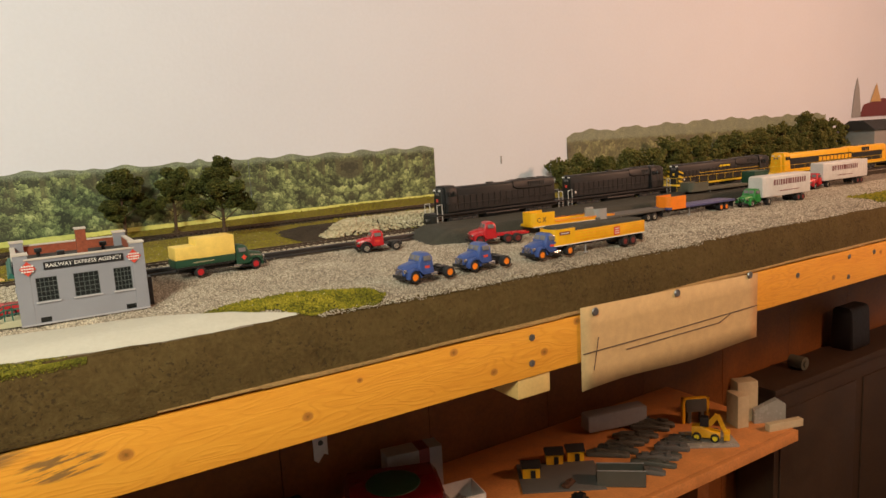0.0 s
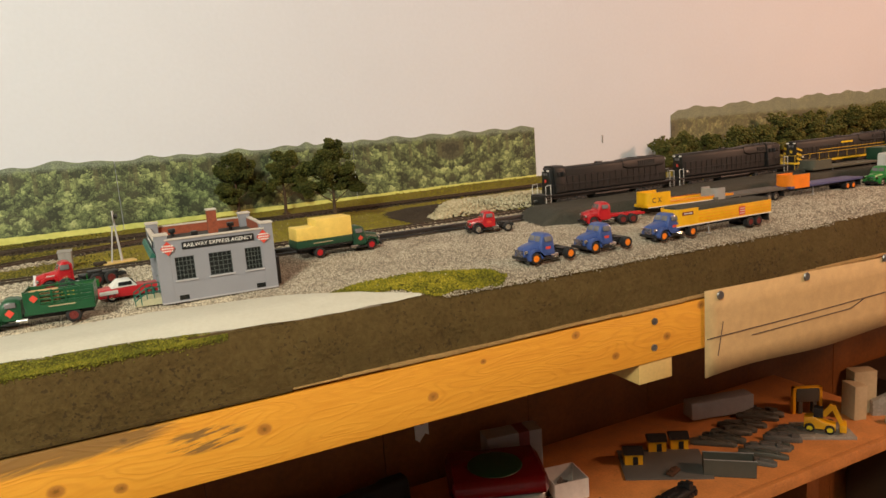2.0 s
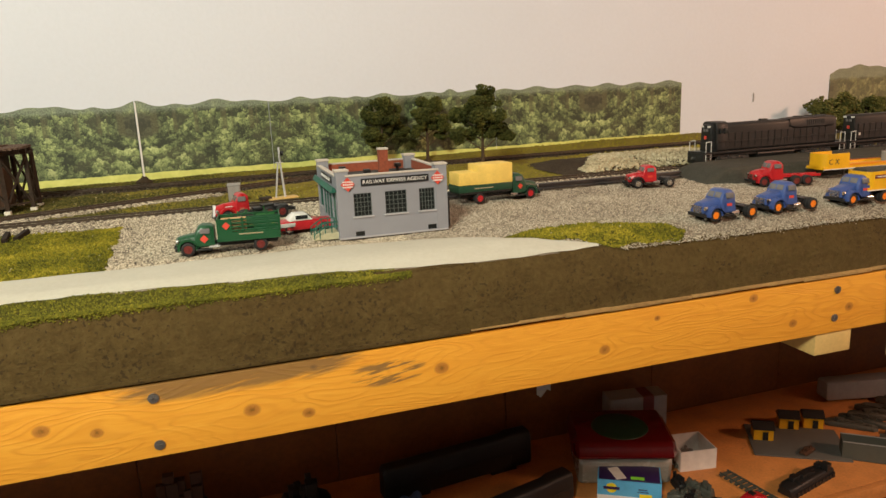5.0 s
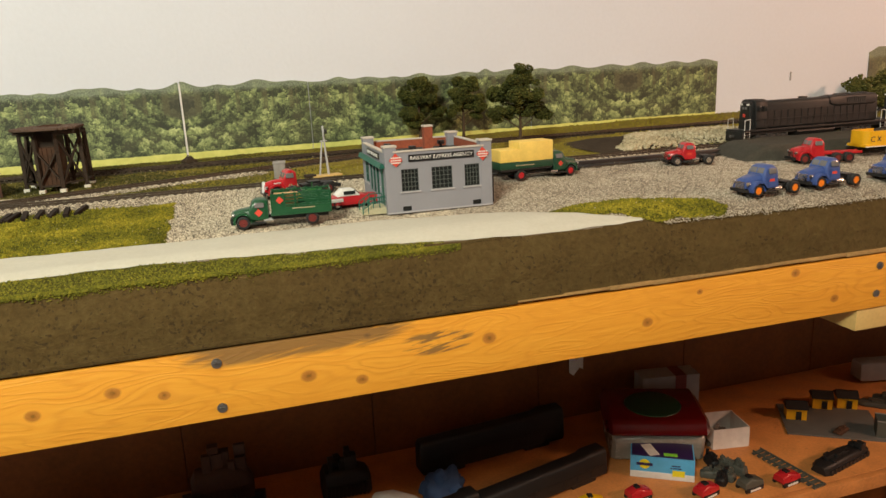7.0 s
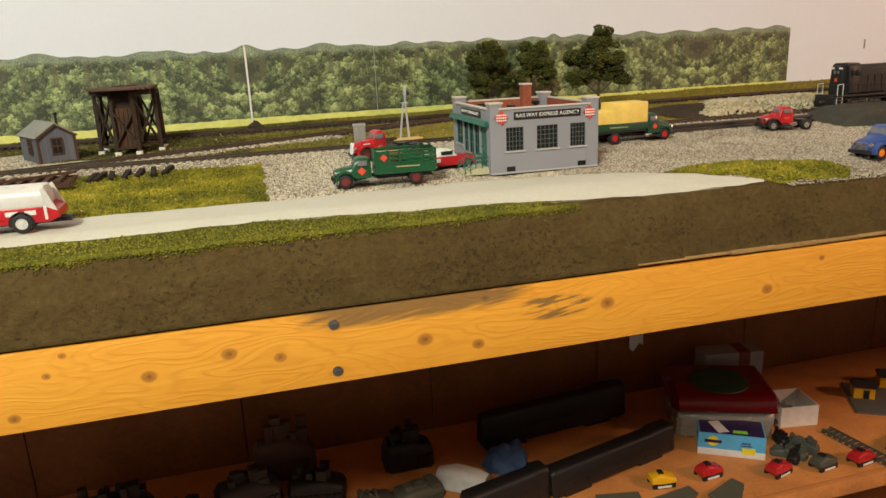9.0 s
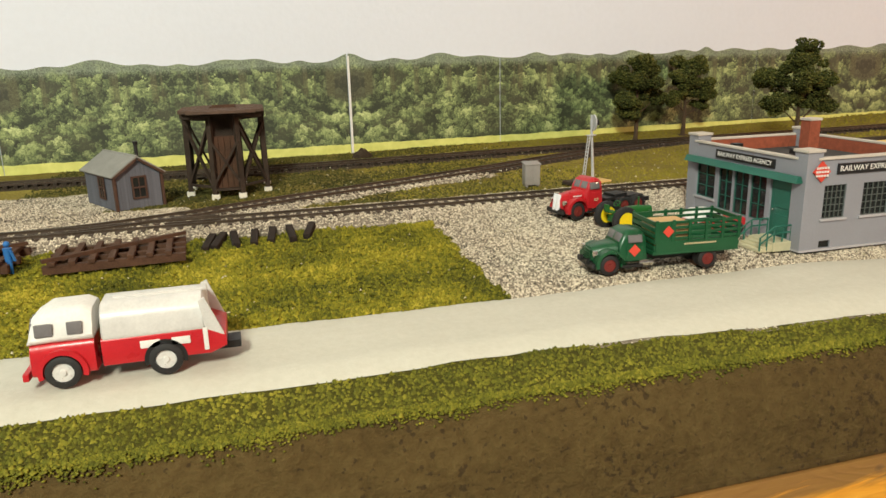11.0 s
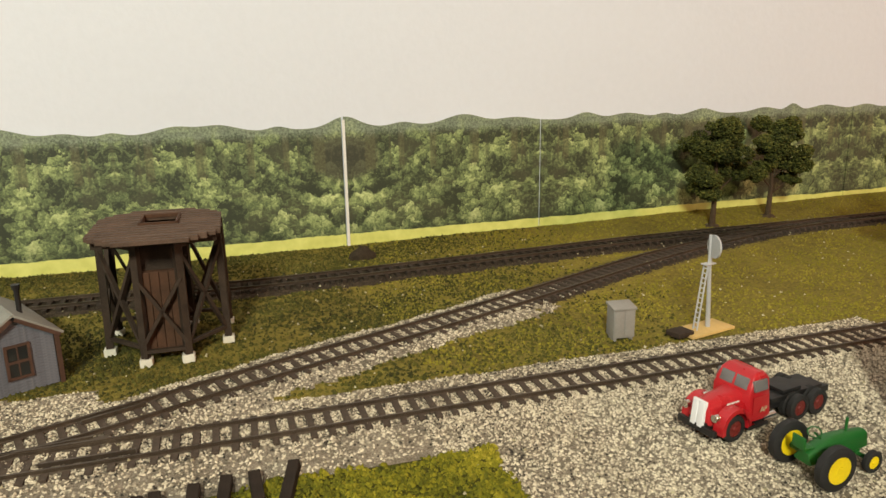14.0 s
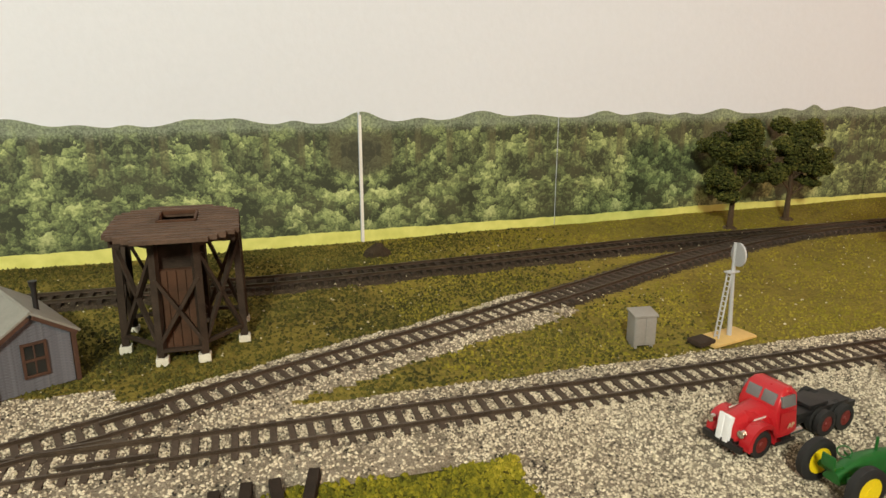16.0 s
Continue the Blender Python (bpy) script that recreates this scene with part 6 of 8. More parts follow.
# ---- section shed ----
def shed(m):
    W, D, H = 0.036, 0.058, 0.0270
    t = thing("section_shed", m, "weathered blue-grey model board shed with grey roof", "model building")
    for c, s, name in (((W / 2, 0, H / 2), (W, 0.0012, H), "front_wall"), ((W / 2, D, H / 2), (W, 0.0012, H), "rear_wall"), ((0.0006, D / 2, H / 2), (0.0012, D - 0.0012, H), "side_wall"), ((W - 0.0006, D / 2, H / 2), (0.0012, D - 0.0012, H), "side_wall")):
        part(name, box(B(), c, s), M["shed"], t, smooth=False)
    for y in (0.0, D):
        part("gable", plate(B(), [(0, H), (W, H), (W / 2, H + 0.0120)], y - 0.0006, y + 0.0006), M["shed"], t, smooth=False)
    bm = mesh_of("board", box(B(), (0, 0, 0), (W - 0.003, 0.0007, 0.0014)), M["shed"])
    for i in range(18):
        piece("board", bm, t, pose(W / 2, -0.0008, 0.0012 + 0.0015 * i, random.uniform(-9, -5), 0, 0))
    bm2 = mesh_of("board", box(B(), (0, 0, 0), (0.0007, D - 0.003, 0.0014)), M["shed"])
    for i in range(18):
        piece("board", bm2, t, pose(-0.0003, D / 2, 0.0012 + 0.0015 * i, 0, 7, 0))
    for i in range(8):
        z = H + 0.0008 + 0.0015 * i
        w = W * (1 - 0.0015 * i / 0.0120) - 0.003
        piece("board", mesh_of("board", box(B(), (0, 0, 0), (max(w, 0.002), 0.0007, 0.0014)), M["shed"]), t, pose(W / 2, -0.0008, z, -7, 0, 0))
    a = math.degrees(math.atan2(0.0120, W / 2))
    for sx in (1, -1):
        part("roof", box(B(), (0, 0, 0), (W / 2 / math.cos(radians(a)) + 0.0045, D + 0.0070, 0.0012), 0.0002), M["shedroof"], t, "grey felt roof slope").matrix_basis = pose(W / 2 + sx * (W / 4 + 0.0010), D / 2, H + 0.0062, 0, sx * a, 0)
        cb = box(B(), (W / 2 + sx * W / 2, -0.0010, H / 2), (0.0022, 0.0022, H), 0.0002)
        part("corner_board", cb, M["trim"], t, "red-brown corner trim", smooth=False)
    part("verge_board", box(B(), (0, 0, 0), (0.0222, 0.0012, 0.0018)), M["trim"], t, smooth=False).matrix_basis = pose(W / 4 - 0.001, -0.0034, H + 0.0046, 0, -a, 0)
    part("verge_board", box(B(), (0, 0, 0), (0.0222, 0.0012, 0.0018)), M["trim"], t, smooth=False).matrix_basis = pose(W * 3 / 4 + 0.001, -0.0034, H + 0.0046, 0, a, 0)
    for pm_, wx in ((Matrix(), W * 0.50), (pose(0, 0, 0, 0, 0, -90), -D * 0.35)):
        w = part("window", box(B(), (wx, -0.0013, 0.0165), (0.0090, 0.0006, 0.0150)), M["glass"], t, "small dark sash window", smooth=False)
        w.matrix_basis = pm_
        fb = B()
        for dx in (-0.0050, 0.0050):
            box(fb, (wx + dx, -0.0018, 0.0165), (0.0013, 0.0010, 0.0174))
        for dz in (0.0085, 0.0165, 0.0245):
            box(fb, (wx, -0.0018, dz), (0.0105, 0.0010, 0.0012))
        box(fb, (wx, -0.0017, 0.0165), (0.0006, 0.0006, 0.0150))
        part("window_frame", fb, M["trim"], w, "red-brown sash frame", smooth=False)
    st = part("stove_pipe", rod(B(), (W * 0.74, D * 0.30, H + 0.002), (W * 0.74, D * 0.30, H + 0.0215), 0.0013, 12), M["chassis"], t, "black stove pipe")
    part("pipe_cap", rod(B(), (W * 0.74, D * 0.30, H + 0.0195), (W * 0.74, D * 0.30, H + 0.0222), 0.0017, 12, 0.0021), M["chassis"], st)
    return t


shed(pose(-0.3750, 0.9685, gz(-0.36, 0.98) - 0.0003, 0, 0, 29))

# ---- timber tank stand ----
def tank_stand(m):
    """A raised octagonal plank deck on braced posts round a boarded riser box."""
    t = thing("timber_tower", m, "dark timber model tower with octagonal plank deck", "model tower")
    top = 0.0665
    posts = [(-0.0105, -0.0235), (0.0105, -0.0235), (-0.0310, -0.002), (0.0310, -0.002), (-0.0105, 0.0320), (0.0105, 0.0320), (-0.0310, 0.028), (0.0310, 0.028)]
    for x, y in posts:
        p = part("post", bar(B(), (x, y, 0.0035), (x * 0.97, y * 0.97, top), 0.0037, 0.0037), M["timber"], t, smooth=False)
        part("footing", box(B(), (x, y, 0.0020), (0.0064, 0.0064, 0.0045), 0.0006), M["footing"], p, "white concrete footing", smooth=False)
    def brace(a, b):
        part("brace", bar(B(), a, b, 0.0024, 0.0018), M["timber"], t, smooth=False)
    for s in (-1, 1):
        for (xa, ya), (xb, yb) in (((0.0105, -0.0235), (0.0310, -0.002)), ((0.0310, -0.002), (0.0310, 0.028)), ((0.0310, 0.028), (0.0105, 0.0320))):
            brace((s * xa, ya, 0.008), (s * xb, yb, top - 0.006))
            brace((s * xa, ya, top - 0.006), (s * xb, yb, 0.008))
            brace((s * xa, ya, 0.010), (s * xb, yb, 0.010))
            brace((s * xa, ya, top - 0.003), (s * xb, yb, top - 0.003))
    for y in (-0.0245, 0.0245):
        brace((-0.0105, y, 0.012), (0.0105, y, top - 0.020))
        brace((0.0105, y, 0.012), (-0.0105, y, top - 0.020))
        brace((-0.0105, y, 0.008), (0.0105, y, 0.008))
    part("riser_head", box(B(), (0, 0.002, 0.0575), (0.0186, 0.0380, 0.0150)), M["timber"], t, "dark open riser head", smooth=False)
    part("riser_box", box(B(), (0, 0, 0.0280), (0.0190, 0.0400, 0.0440)), M["rust"], t, "rusty brown boarded riser box", smooth=False)
    rb = mesh_of("board", box(B(), (0, 0, 0), (0.0043, 0.0010, 0.0435), 0.0003), M["rust"])
    for i in range(4):
        piece("board", rb, t, pose(-0.0069 + 0.0046 * i, -0.0204, 0.0280))
    part("beam", box(box(box(B(), (0, -0.0220, top), (0.060, 0.0036, 0.0040)), (0, -0.006, top), (0.066, 0.0036, 0.0040)), (0, 0.0300, top), (0.060, 0.0036, 0.0040)), M["timber"], t, smooth=False)
    n = 20
    for i in range(n):
        y = -0.0420 + 0.084 * (i + 0.5) / n
        half = min(0.0325, 0.0325 + 0.0245 - abs(y) * 0.98)
        spans = [(-half, half)]
        if -0.003 < y < 0.021:
            spans = [(-half, -0.0085), (0.0095, half)]
        for x0, x1 in spans:
            part("plank", box(B(), ((x0 + x1) / 2, y, top + 0.0034), (x1 - x0, 0.0031, 0.0022 + 0.0005 * (i % 3)), 0.0003), M["plank"], t, smooth=False)
    fr = box(box(B(), (0.0005, -0.0030, top + 0.0050), (0.0190, 0.0012, 0.0020)), (0.0005, 0.0212, top + 0.0050), (0.0190, 0.0012, 0.0020))
    box(box(fr, (-0.0090, 0.0091, top + 0.0050), (0.0012, 0.0250, 0.0020)), (0.0100, 0.0091, top + 0.0050), (0.0012, 0.0250, 0.0020))
    part("hatch_frame", fr, M["rust"], t, smooth=False)
    part("rim_beam", plate(B(), [(-0.033, top - 0.003), (0.033, top - 0.003), (0.033, top + 0.0015), (-0.033, top + 0.0015)], -0.0015, 0.0015), M["timber"], t, smooth=False)
    return t


tank_stand(pose(-0.2935, 1.0160, gz(-0.29, 1.005), 0, 0, -1))

# ---- lineside things ----
t = thing("relay_cabinet", pose(-0.0515, 0.9440, gz(-0.05, 0.944), 0, 0, -6), "grey model relay cabinet with sloping lid", "relay cabinet")
part("body", box(B(), (0, 0, 0.0105), (0.0128, 0.0095, 0.0172), 0.0004), M["cabinet"], t)
part("lid", box(B(), (0, 0, 0.0196), (0.0142, 0.0112, 0.0014), 0.0004, (8, 0, 0)), M["cabinet"], t)
for sx in (1, -1):
    part("foot", box(B(), (sx * 0.0048, 0, 0.0010), (0.0016, 0.0080, 0.0022)), M["cabinet"], t)
    part("door", box(B(), (sx * 0.0030, -0.0049, 0.0105), (0.0056, 0.0005, 0.0150), 0.0002), M["cabinet"], t)

t = thing("signal_mast", pose(-0.0010, 0.9375, gz(0.0, 0.9375) + 0.0008, 0, 0, 12), "silver model signal mast with ladder and round target", "railway signal")
part("base", box(B(), (0, 0, 0.0006), (0.0340, 0.0160, 0.0016), 0.0002), M["pine_raw"], t, "tan plywood base")
part("base_block", box(B(), (-0.0190, 0.0, 0.0020), (0.0120, 0.0100, 0.0030), 0.0006), M["timber"], t, "dark wooden block")
part("mast", rod(rod(B(), (0.0035, 0, 0.0010), (0.0010, 0, 0.0400), 0.0014, 12, 0.0010), (0.0010, 0, 0.0380), (0.0005, 0, 0.0560), 0.0011, 12), M["signal"], t)
lb = B()
for y in (-0.0014, 0.0014):
    rod(lb, (-0.0070, y, 0.0010), (-0.0018, y, 0.0390), 0.0005, 6)
for i in range(13):
    f = i / 13
    rod(lb, (-0.0070 + 0.0052 * f, -0.0014, 0.0030 + 0.0370 * f), (-0.0070 + 0.0052 * f, 0.0014, 0.0030 + 0.0370 * f), 0.0004, 6)
part("ladder", lb, M["signal"], t)
part("platform", box(B(), (0.0, 0, 0.0395), (0.0080, 0.0042, 0.0008), 0.0002), M["signal"], t)
tb = B()
plate(tb, [(-0.0034 + 0.0066 * math.sin(radians(a)), 0.0500 + 0.0066 * math.cos(radians(a))) for a in range(0, 360, 15)], -0.0005, 0.0005)
part("target", tb, M["signal"], t, "grey round target plate").matrix_basis = pose(0.001, 0, 0, 0, 0, 72)
part("lamp_housing", rod(B(), (-0.0034, -0.0006, 0.0500), (-0.0034, -0.0040, 0.0500), 0.0024, 14), M["chassis"], t).matrix_basis = pose(0.001, 0, 0, 0, 0, 72)

rng = random.Random(11)
tie_me = mesh_of("timber", box(B(), (0, 0, 0), (0.0046, 0.0225, 0.0044), 0.0006), M["creosote"])
for x, y, a in ((-0.3060, 0.853, -12), (-0.3000, 0.854, -16), (-0.2905, 0.855, 6), (-0.2785, 0.856, -4), (-0.2675, 0.858, -7), (-0.2555, 0.857, 3), (-0.2435, 0.860, -16)):
    ob = tagged(new("loose_sleeper", tie_me), "dark loose timber sleeper lying on turf", "sleeper", "loose sleepers on the turf")
    ob.matrix_basis = pose(x, y - 0.002, gz(x, y - 0.002) + 0.0024, 9, rng.uniform(-6, 6), a)


def pallet_stack(m, n, L):
    t = thing("lumber_stack", m, "brown timber panels stacked on the turf", "timber stack")
    for i in range(n):
        y = -0.020 + 0.040 * i / (n - 1)
        part("beam", bar(B(), (-L / 2, y, 0.0030), (L / 2, y, 0.0030), 0.0044, 0.0044), M["rust"], t, smooth=False)
    for i in range(int(L / 0.010)):
        x = -L / 2 + 0.005 + 0.010 * i
        part("crosspiece", box(B(), (x, 0, 0.0062), (0.0036, 0.0460, 0.0022), 0.0003), M["rust"], t, smooth=False)
    part("brace", bar(B(), (-L / 2, -0.02, 0.0080), (L / 2, 0.018, 0.0084), 0.0028, 0.0020), M["rust"], t, smooth=False)
    return t


pallet_stack(pose(-0.3560, 0.8400, gz(-0.36, 0.849) + 0.0006, 0, 0, 3), 4, 0.074)
pallet_stack(pose(-0.4500, 0.8480, gz(-0.45, 0.856) + 0.0006, 0, 0, -2), 3, 0.080)

# small figurine, a plain shape
bm = B()
for sy in (1, -1):
    rod(bm, (0, sy * 0.0011, 0.0), (0, sy * 0.0010, 0.0090), 0.0011, 8)
    rod(bm, (0.0008, sy * 0.0028, 0.0152), (0.0022, sy * 0.0030, 0.0090), 0.0008, 8)
rod(bm, (0, 0, 0.0085), (0, 0, 0.0162), 0.0019, 10, 0.0024)
bmesh.ops.create_icosphere(bm, subdivisions=2, radius=0.0018, matrix=Matrix.Translation((0, 0, 0.0184)))
single("figurine", bm, M["figblue"], pose(-0.4110, 0.8310, gz(-0.41, 0.831) + 0.0003, 0, 0, 30), "tiny blue plastic figurine standing on the turf", "figurine")

# stump of plaster against the backdrop
bm = B()
bmesh.ops.create_icosphere(bm, subdivisions=3, radius=1.0)
for v in bm.verts:
    k = 1 + 0.25 * noise.noise(v.co * 2.1)
    v.co = Vector((v.co.x * 0.010 * k * (1.1 - 0.5 * max(0, v.co.z)), v.co.y * 0.006 * k, v.co.z * 0.009 * k))
single("dark_rock", bm, M["brown"], pose(-0.158, 1.152, gz(-0.158, 1.152) + 0.002), "dark brown lump of rock by the backdrop", "rock")

# ---- dark mound, riprap and black edging by the siding ----
def mound_z(x, y):
    e = np.minimum.reduce([(x - 0.452) / 0.045, (1.33 - x) / 0.12, (y - np.interp(x, [0.45, 0.5, 0.80, 1.3], [0.815, 0.796, 0.789, 0.80])) / 0.012, (0.882 - y) / 0.006])
    s = np.clip(e, 0, 1)
    s = s * s * (3 - 2 * s)
    return 0.0005 + 0.0205 * s + 0.0008 * wobble(x, y, 60) * s


mound = grid("dark_mound", np.arange(0.445, 1.335, 0.006), np.arange(0.780, 0.8825, 0.0025), mound_z, [M["mound"]])
tagged(mound, "smooth dark grey raised loading mound beside the siding", "mound", kind="structure")
single("edging_strip", box(box(B(), (0.31, 0.8720, 0.0070), (0.42, 0.0080, 0.0100), 0.0012), (0.31, 0.8650, 0.0045), (0.42, 0.0100, 0.0070), 0.0015), M["black"], Matrix(), "black edging strip along the siding", "edging")
single("green_bin", box(box(B(), (0, 0, 0.0120), (0.040, 0.026, 0.0240), 0.0010), (0, 0, 0.0245), (0.042, 0.028, 0.0016), 0.0004), M["dkgreen"], pose(1.165, 0.842, 0.0200), "dark green bin on the mound", "bin")

# ---- trees ----
def leaf_cloud(centres, n, size, seed):
    """Points on and in a set of uneven tufts."""
    rng = np.random.default_rng(seed)
    c = np.array([p for p, _ in centres])
    r = np.array([q for _, q in centres])
    i = rng.choice(len(c), n, p=r ** 2 / (r ** 2).sum())
    d = rng.normal(size=(n, 3))
    d /= np.linalg.norm(d, axis=1)[:, None]
    rad = r[i] * rng.uniform(0.45, 1.12, n) ** 0.5
    return c[i] + d * rad[:, None] * np.array([1, 1, 0.8]), rng.uniform(0.5, 1.35, n) * size


def tree(m, H, pads, n, seed, label, material, size=0.00125, trunk=0.0028, bushy=1.3):
    """A wire trunk with boughs; pads are the foam boughs: offset along x, height, radius."""
    rng = random.Random(seed)
    t = thing("tree", m, label, "model tree")
    bm = B()
    rod(bm, (0, 0, 0), (0.001, 0, H * 0.32), trunk, 8, trunk * 0.72)
    rod(bm, (0.001, 0, H * 0.30), (-0.001, 0.001, H * 0.85), trunk * 0.72, 7, trunk * 0.2)
    cs = []
    for px, pz, pr in pads:
        pr *= bushy
        py = rng.uniform(-0.7, 0.7) * pr
        rod(bm, (0, 0, max(H * 0.22, pz - abs(px) * 0.35 - 0.010)), (px, py, pz), trunk * 0.34, 5, trunk * 0.12)
        for i in range(11):
            a, b = rng.uniform(0, 6.28), rng.uniform(-1, 1)
            q = pr * rng.uniform(0.25, 1.0)
            h = math.sqrt(1 - b * b)
            cs.append(((px + q * h * math.cos(a), py + q * h * math.sin(a), pz + q * b * 0.72), pr * rng.uniform(0.30, 0.56)))
    part("trunk", bm, M["bark"], t, "brown trunk and limbs")
    pts, sz = leaf_cloud(cs, n, size, seed)
    cr = scatter("crown", pts, sz, material, 0.7, seed, 0.5)
    cr.parent = t
    part("root_disc", rod(B(), (0, 0, -0.0005), (0, 0, 0.0014), trunk * 2.6, 12, trunk * 2.0), M["bark"], t)
    return t


tree(pose(0.169, 1.152, gz(0.169, 1.152)), 0.102, [(0.0, 0.089, 0.012), (-0.013, 0.072, 0.013), (0.015, 0.075, 0.012), (-0.016, 0.046, 0.013), (0.014, 0.054, 0.012), (0.025, 0.048, 0.009), (0.0, 0.070, 0.013), (-0.014, 0.036, 0.010)],
     17000, 1, "dark green bushy model tree before the backdrop", M["leaf"])
tree(pose(0.240, 1.162, gz(0.240, 1.162)), 0.095, [(0.012, 0.082, 0.013), (-0.013, 0.066, 0.010), (0.023, 0.055, 0.012), (0.0, 0.054, 0.012), (0.025, 0.037, 0.008), (-0.019, 0.045, 0.009), (0.004, 0.068, 0.012)],
     14000, 2, "dark green model tree with a gap in its crown", M["leaf"])
tree(pose(0.268, 1.008, gz(0.268, 1.008)), 0.120, [(0.001, 0.104, 0.010), (-0.011, 0.090, 0.012), (0.011, 0.088, 0.012), (-0.022, 0.073, 0.013), (0.019, 0.071, 0.013), (-0.003, 0.074, 0.013), (-0.033, 0.053, 0.011), (0.034, 0.052, 0.012), (0.013, 0.057, 0.012), (-0.013, 0.057, 0.012)],
     17000, 5, "tall dark green model tree with low side boughs", M["leaf"])
rng = random.Random(21)
for i in range(30):
    x = 0.985 + 0.036 * i + rng.uniform(-0.008, 0.008)
    h = 0.058 + 0.055 * min(1, max(0, (x - 1.0) / 0.85)) + rng.uniform(-0.012, 0.012) + (0.020 if i in (23, 24) else 0)
    w = 0.024 + rng.uniform(-0.004, 0.006)
    pads = [(w * rng.uniform(-0.9, 0.9) * (1.05 - 0.7 * f), h * f, w * rng.uniform(0.42, 0.68)) for f in (0.25, 0.32, 0.44, 0.55, 0.66, 0.78, 0.86)]
    tree(pose(x, 1.155 + rng.uniform(-0.016, 0.008), 0.016), h, pads, 1500, 40 + i, "olive green bushy model tree in a row", M["leaf_far"], 0.0027, bushy=1.15)["group"] = "row of trees behind the locomotives"

# ---- rocks, stones and turf ----
rs = np.random.default_rng(7)


def strew(name, n, x0, x1, y0, y1, keep, size, material, label, category, lift=0.0, seed=3, flat=0.75, jit=0.35):
    x, y = rs.uniform(x0, x1, n), rs.uniform(y0, y1, n)
    ok = keep(x, y)
    x, y = x[ok], y[ok]
    s = size * rs.uniform(0.6, 1.35, len(x))
    z = height(x, y) + lift + s * 0.28
    ob = scatter(name, np.stack([x, y, z], -1), s, material, flat, seed, jit, True)
    return tagged(ob, label, category, kind="stuff")


is_gravel = lambda x, y: region(x, y) == GRAVEL
is_turf = lambda x, y: region(x, y) == TURF
is_dirt = lambda x, y: region(x, y) == DIRT
strew("gravel_stones", 62000, -0.185, 0.08, 0.628, 0.89, is_gravel, 0.00068, M["stones"], "loose pale and dark gravel stones", "gravel", seed=1)
strew("gravel_stones", 82000, 0.08, 0.72, 0.628, 0.885, is_gravel, 0.00078, M["yard"], "loose pale gravel on the yard", "gravel", seed=2)
strew("gravel_stones", 30000, 0.72, 1.6, 0.632, 0.80, is_gravel, 0.0012, M["yard"], "loose pale gravel on the yard", "gravel", seed=4)
strew("ballast_stones", 66000, -0.52, 0.10, 0.865, 1.07, is_gravel, 0.00070, M["stones"], "pale stone track ballast", "ballast", seed=5)
strew("ballast_stones", 9000, 0.10, 0.56, 0.878, 0.920, is_gravel, 0.00080, M["stones"], "pale stone track ballast", "ballast", seed=6)
strew("turf_crumbs", 52000, -0.46, -0.145, 0.700, 0.885, is_turf, 0.00092, M["foam"], "fine yellow-green ground foam", "turf", 0.0002, 8, 0.8, 0.7)
# fluffy clusters on the turf
cx, cy = rs.uniform(-0.46, -0.15, 4600), rs.uniform(0.70, 0.88, 4600)
ok = is_turf(cx, cy) & (rs.uniform(size=cx.shape) < 0.62 + 0.5 * wobble(cx, cy, 120, 3))
cx, cy = cx[ok], cy[ok]
m_ = 13
rad = np.repeat(rs.uniform(0.0010, 0.0027, len(cx)), m_)
d = rs.normal(size=(len(rad), 3))
d /= np.linalg.norm(d, axis=1)[:, None]
d[:, 2] = np.abs(d[:, 2])
px, py = np.repeat(cx, m_) + d[:, 0] * rad, np.repeat(cy, m_) + d[:, 1] * rad
tagged(scatter("turf_tufts", np.stack([px, py, height(px, py) + 0.0004 + d[:, 2] * rad * 0.8], -1), 0.00082 * rs.uniform(0.6, 1.6, len(rad)), M["foam"], 0.85, 18, 0.75, True), "fluffy yellow-green foam tufts", "turf", kind="stuff")



def between_ties(line, pitch=0.0078):
    d = np.concatenate([[0], np.cumsum(np.hypot(*np.diff(line, axis=0).T))])
    return lambda x, y: (np.abs((np.interp(x, line[:, 0], d) - 0.002 + pitch / 2) % pitch - pitch / 2) > 0.0019) & (dist_to(line, x, y) < 0.0138)


strew("ballast_stones", 30000, -0.50, 0.50, 0.884, 0.912, between_ties(SIDING), 0.00062, M["stones"], "pale ballast between the ties", "ballast", 0.0005, 25)
strew("ballast_stones", 28000, -0.40, -0.035, 0.89, 1.05, between_ties(BRANCH), 0.00062, M["stones"], "pale ballast between the ties", "ballast", 0.0005, 26)
strew("turf_tufts", 15000, -0.62, 0.09, 0.630, 0.66, is_turf, 0.0008, M["verge"], "dark green turf along the road edge", "turf", 0.0, 9, 0.9, 0.5)
strew("turf_tufts", 9000, 0.13, 0.33, 0.630, 0.70, is_turf, 0.0011, M["foam"], "yellow-green turf island in gravel", "turf", 0.0003, 10, 0.9, 0.5)
strew("turf_tufts", 5000, 1.2, 2.0, 0.640, 0.71, is_turf, 0.0022, M["foam"], "yellow-green turf patch", "turf", 0.0003, 11, 0.9, 0.5)
green = lambda x, y: is_dirt(x, y) & (rs.uniform(size=x.shape) < np.clip(0.62 + 0.5 * wobble(x, y, 40, 2), 0.12, 1) * np.where(x < 0.3, np.clip((0.03 - x) / 0.17, 0, 1), 1)) & (dist_to(BRANCH, x, y) > 0.021)
strew("scrub_tufts", 52000, -0.46, 0.03, 0.918, 1.197, green, 0.00100, M["scrub"], "olive scrub and weeds on brown earth", "scrub", 0.0002, 12, 0.9, 0.5)
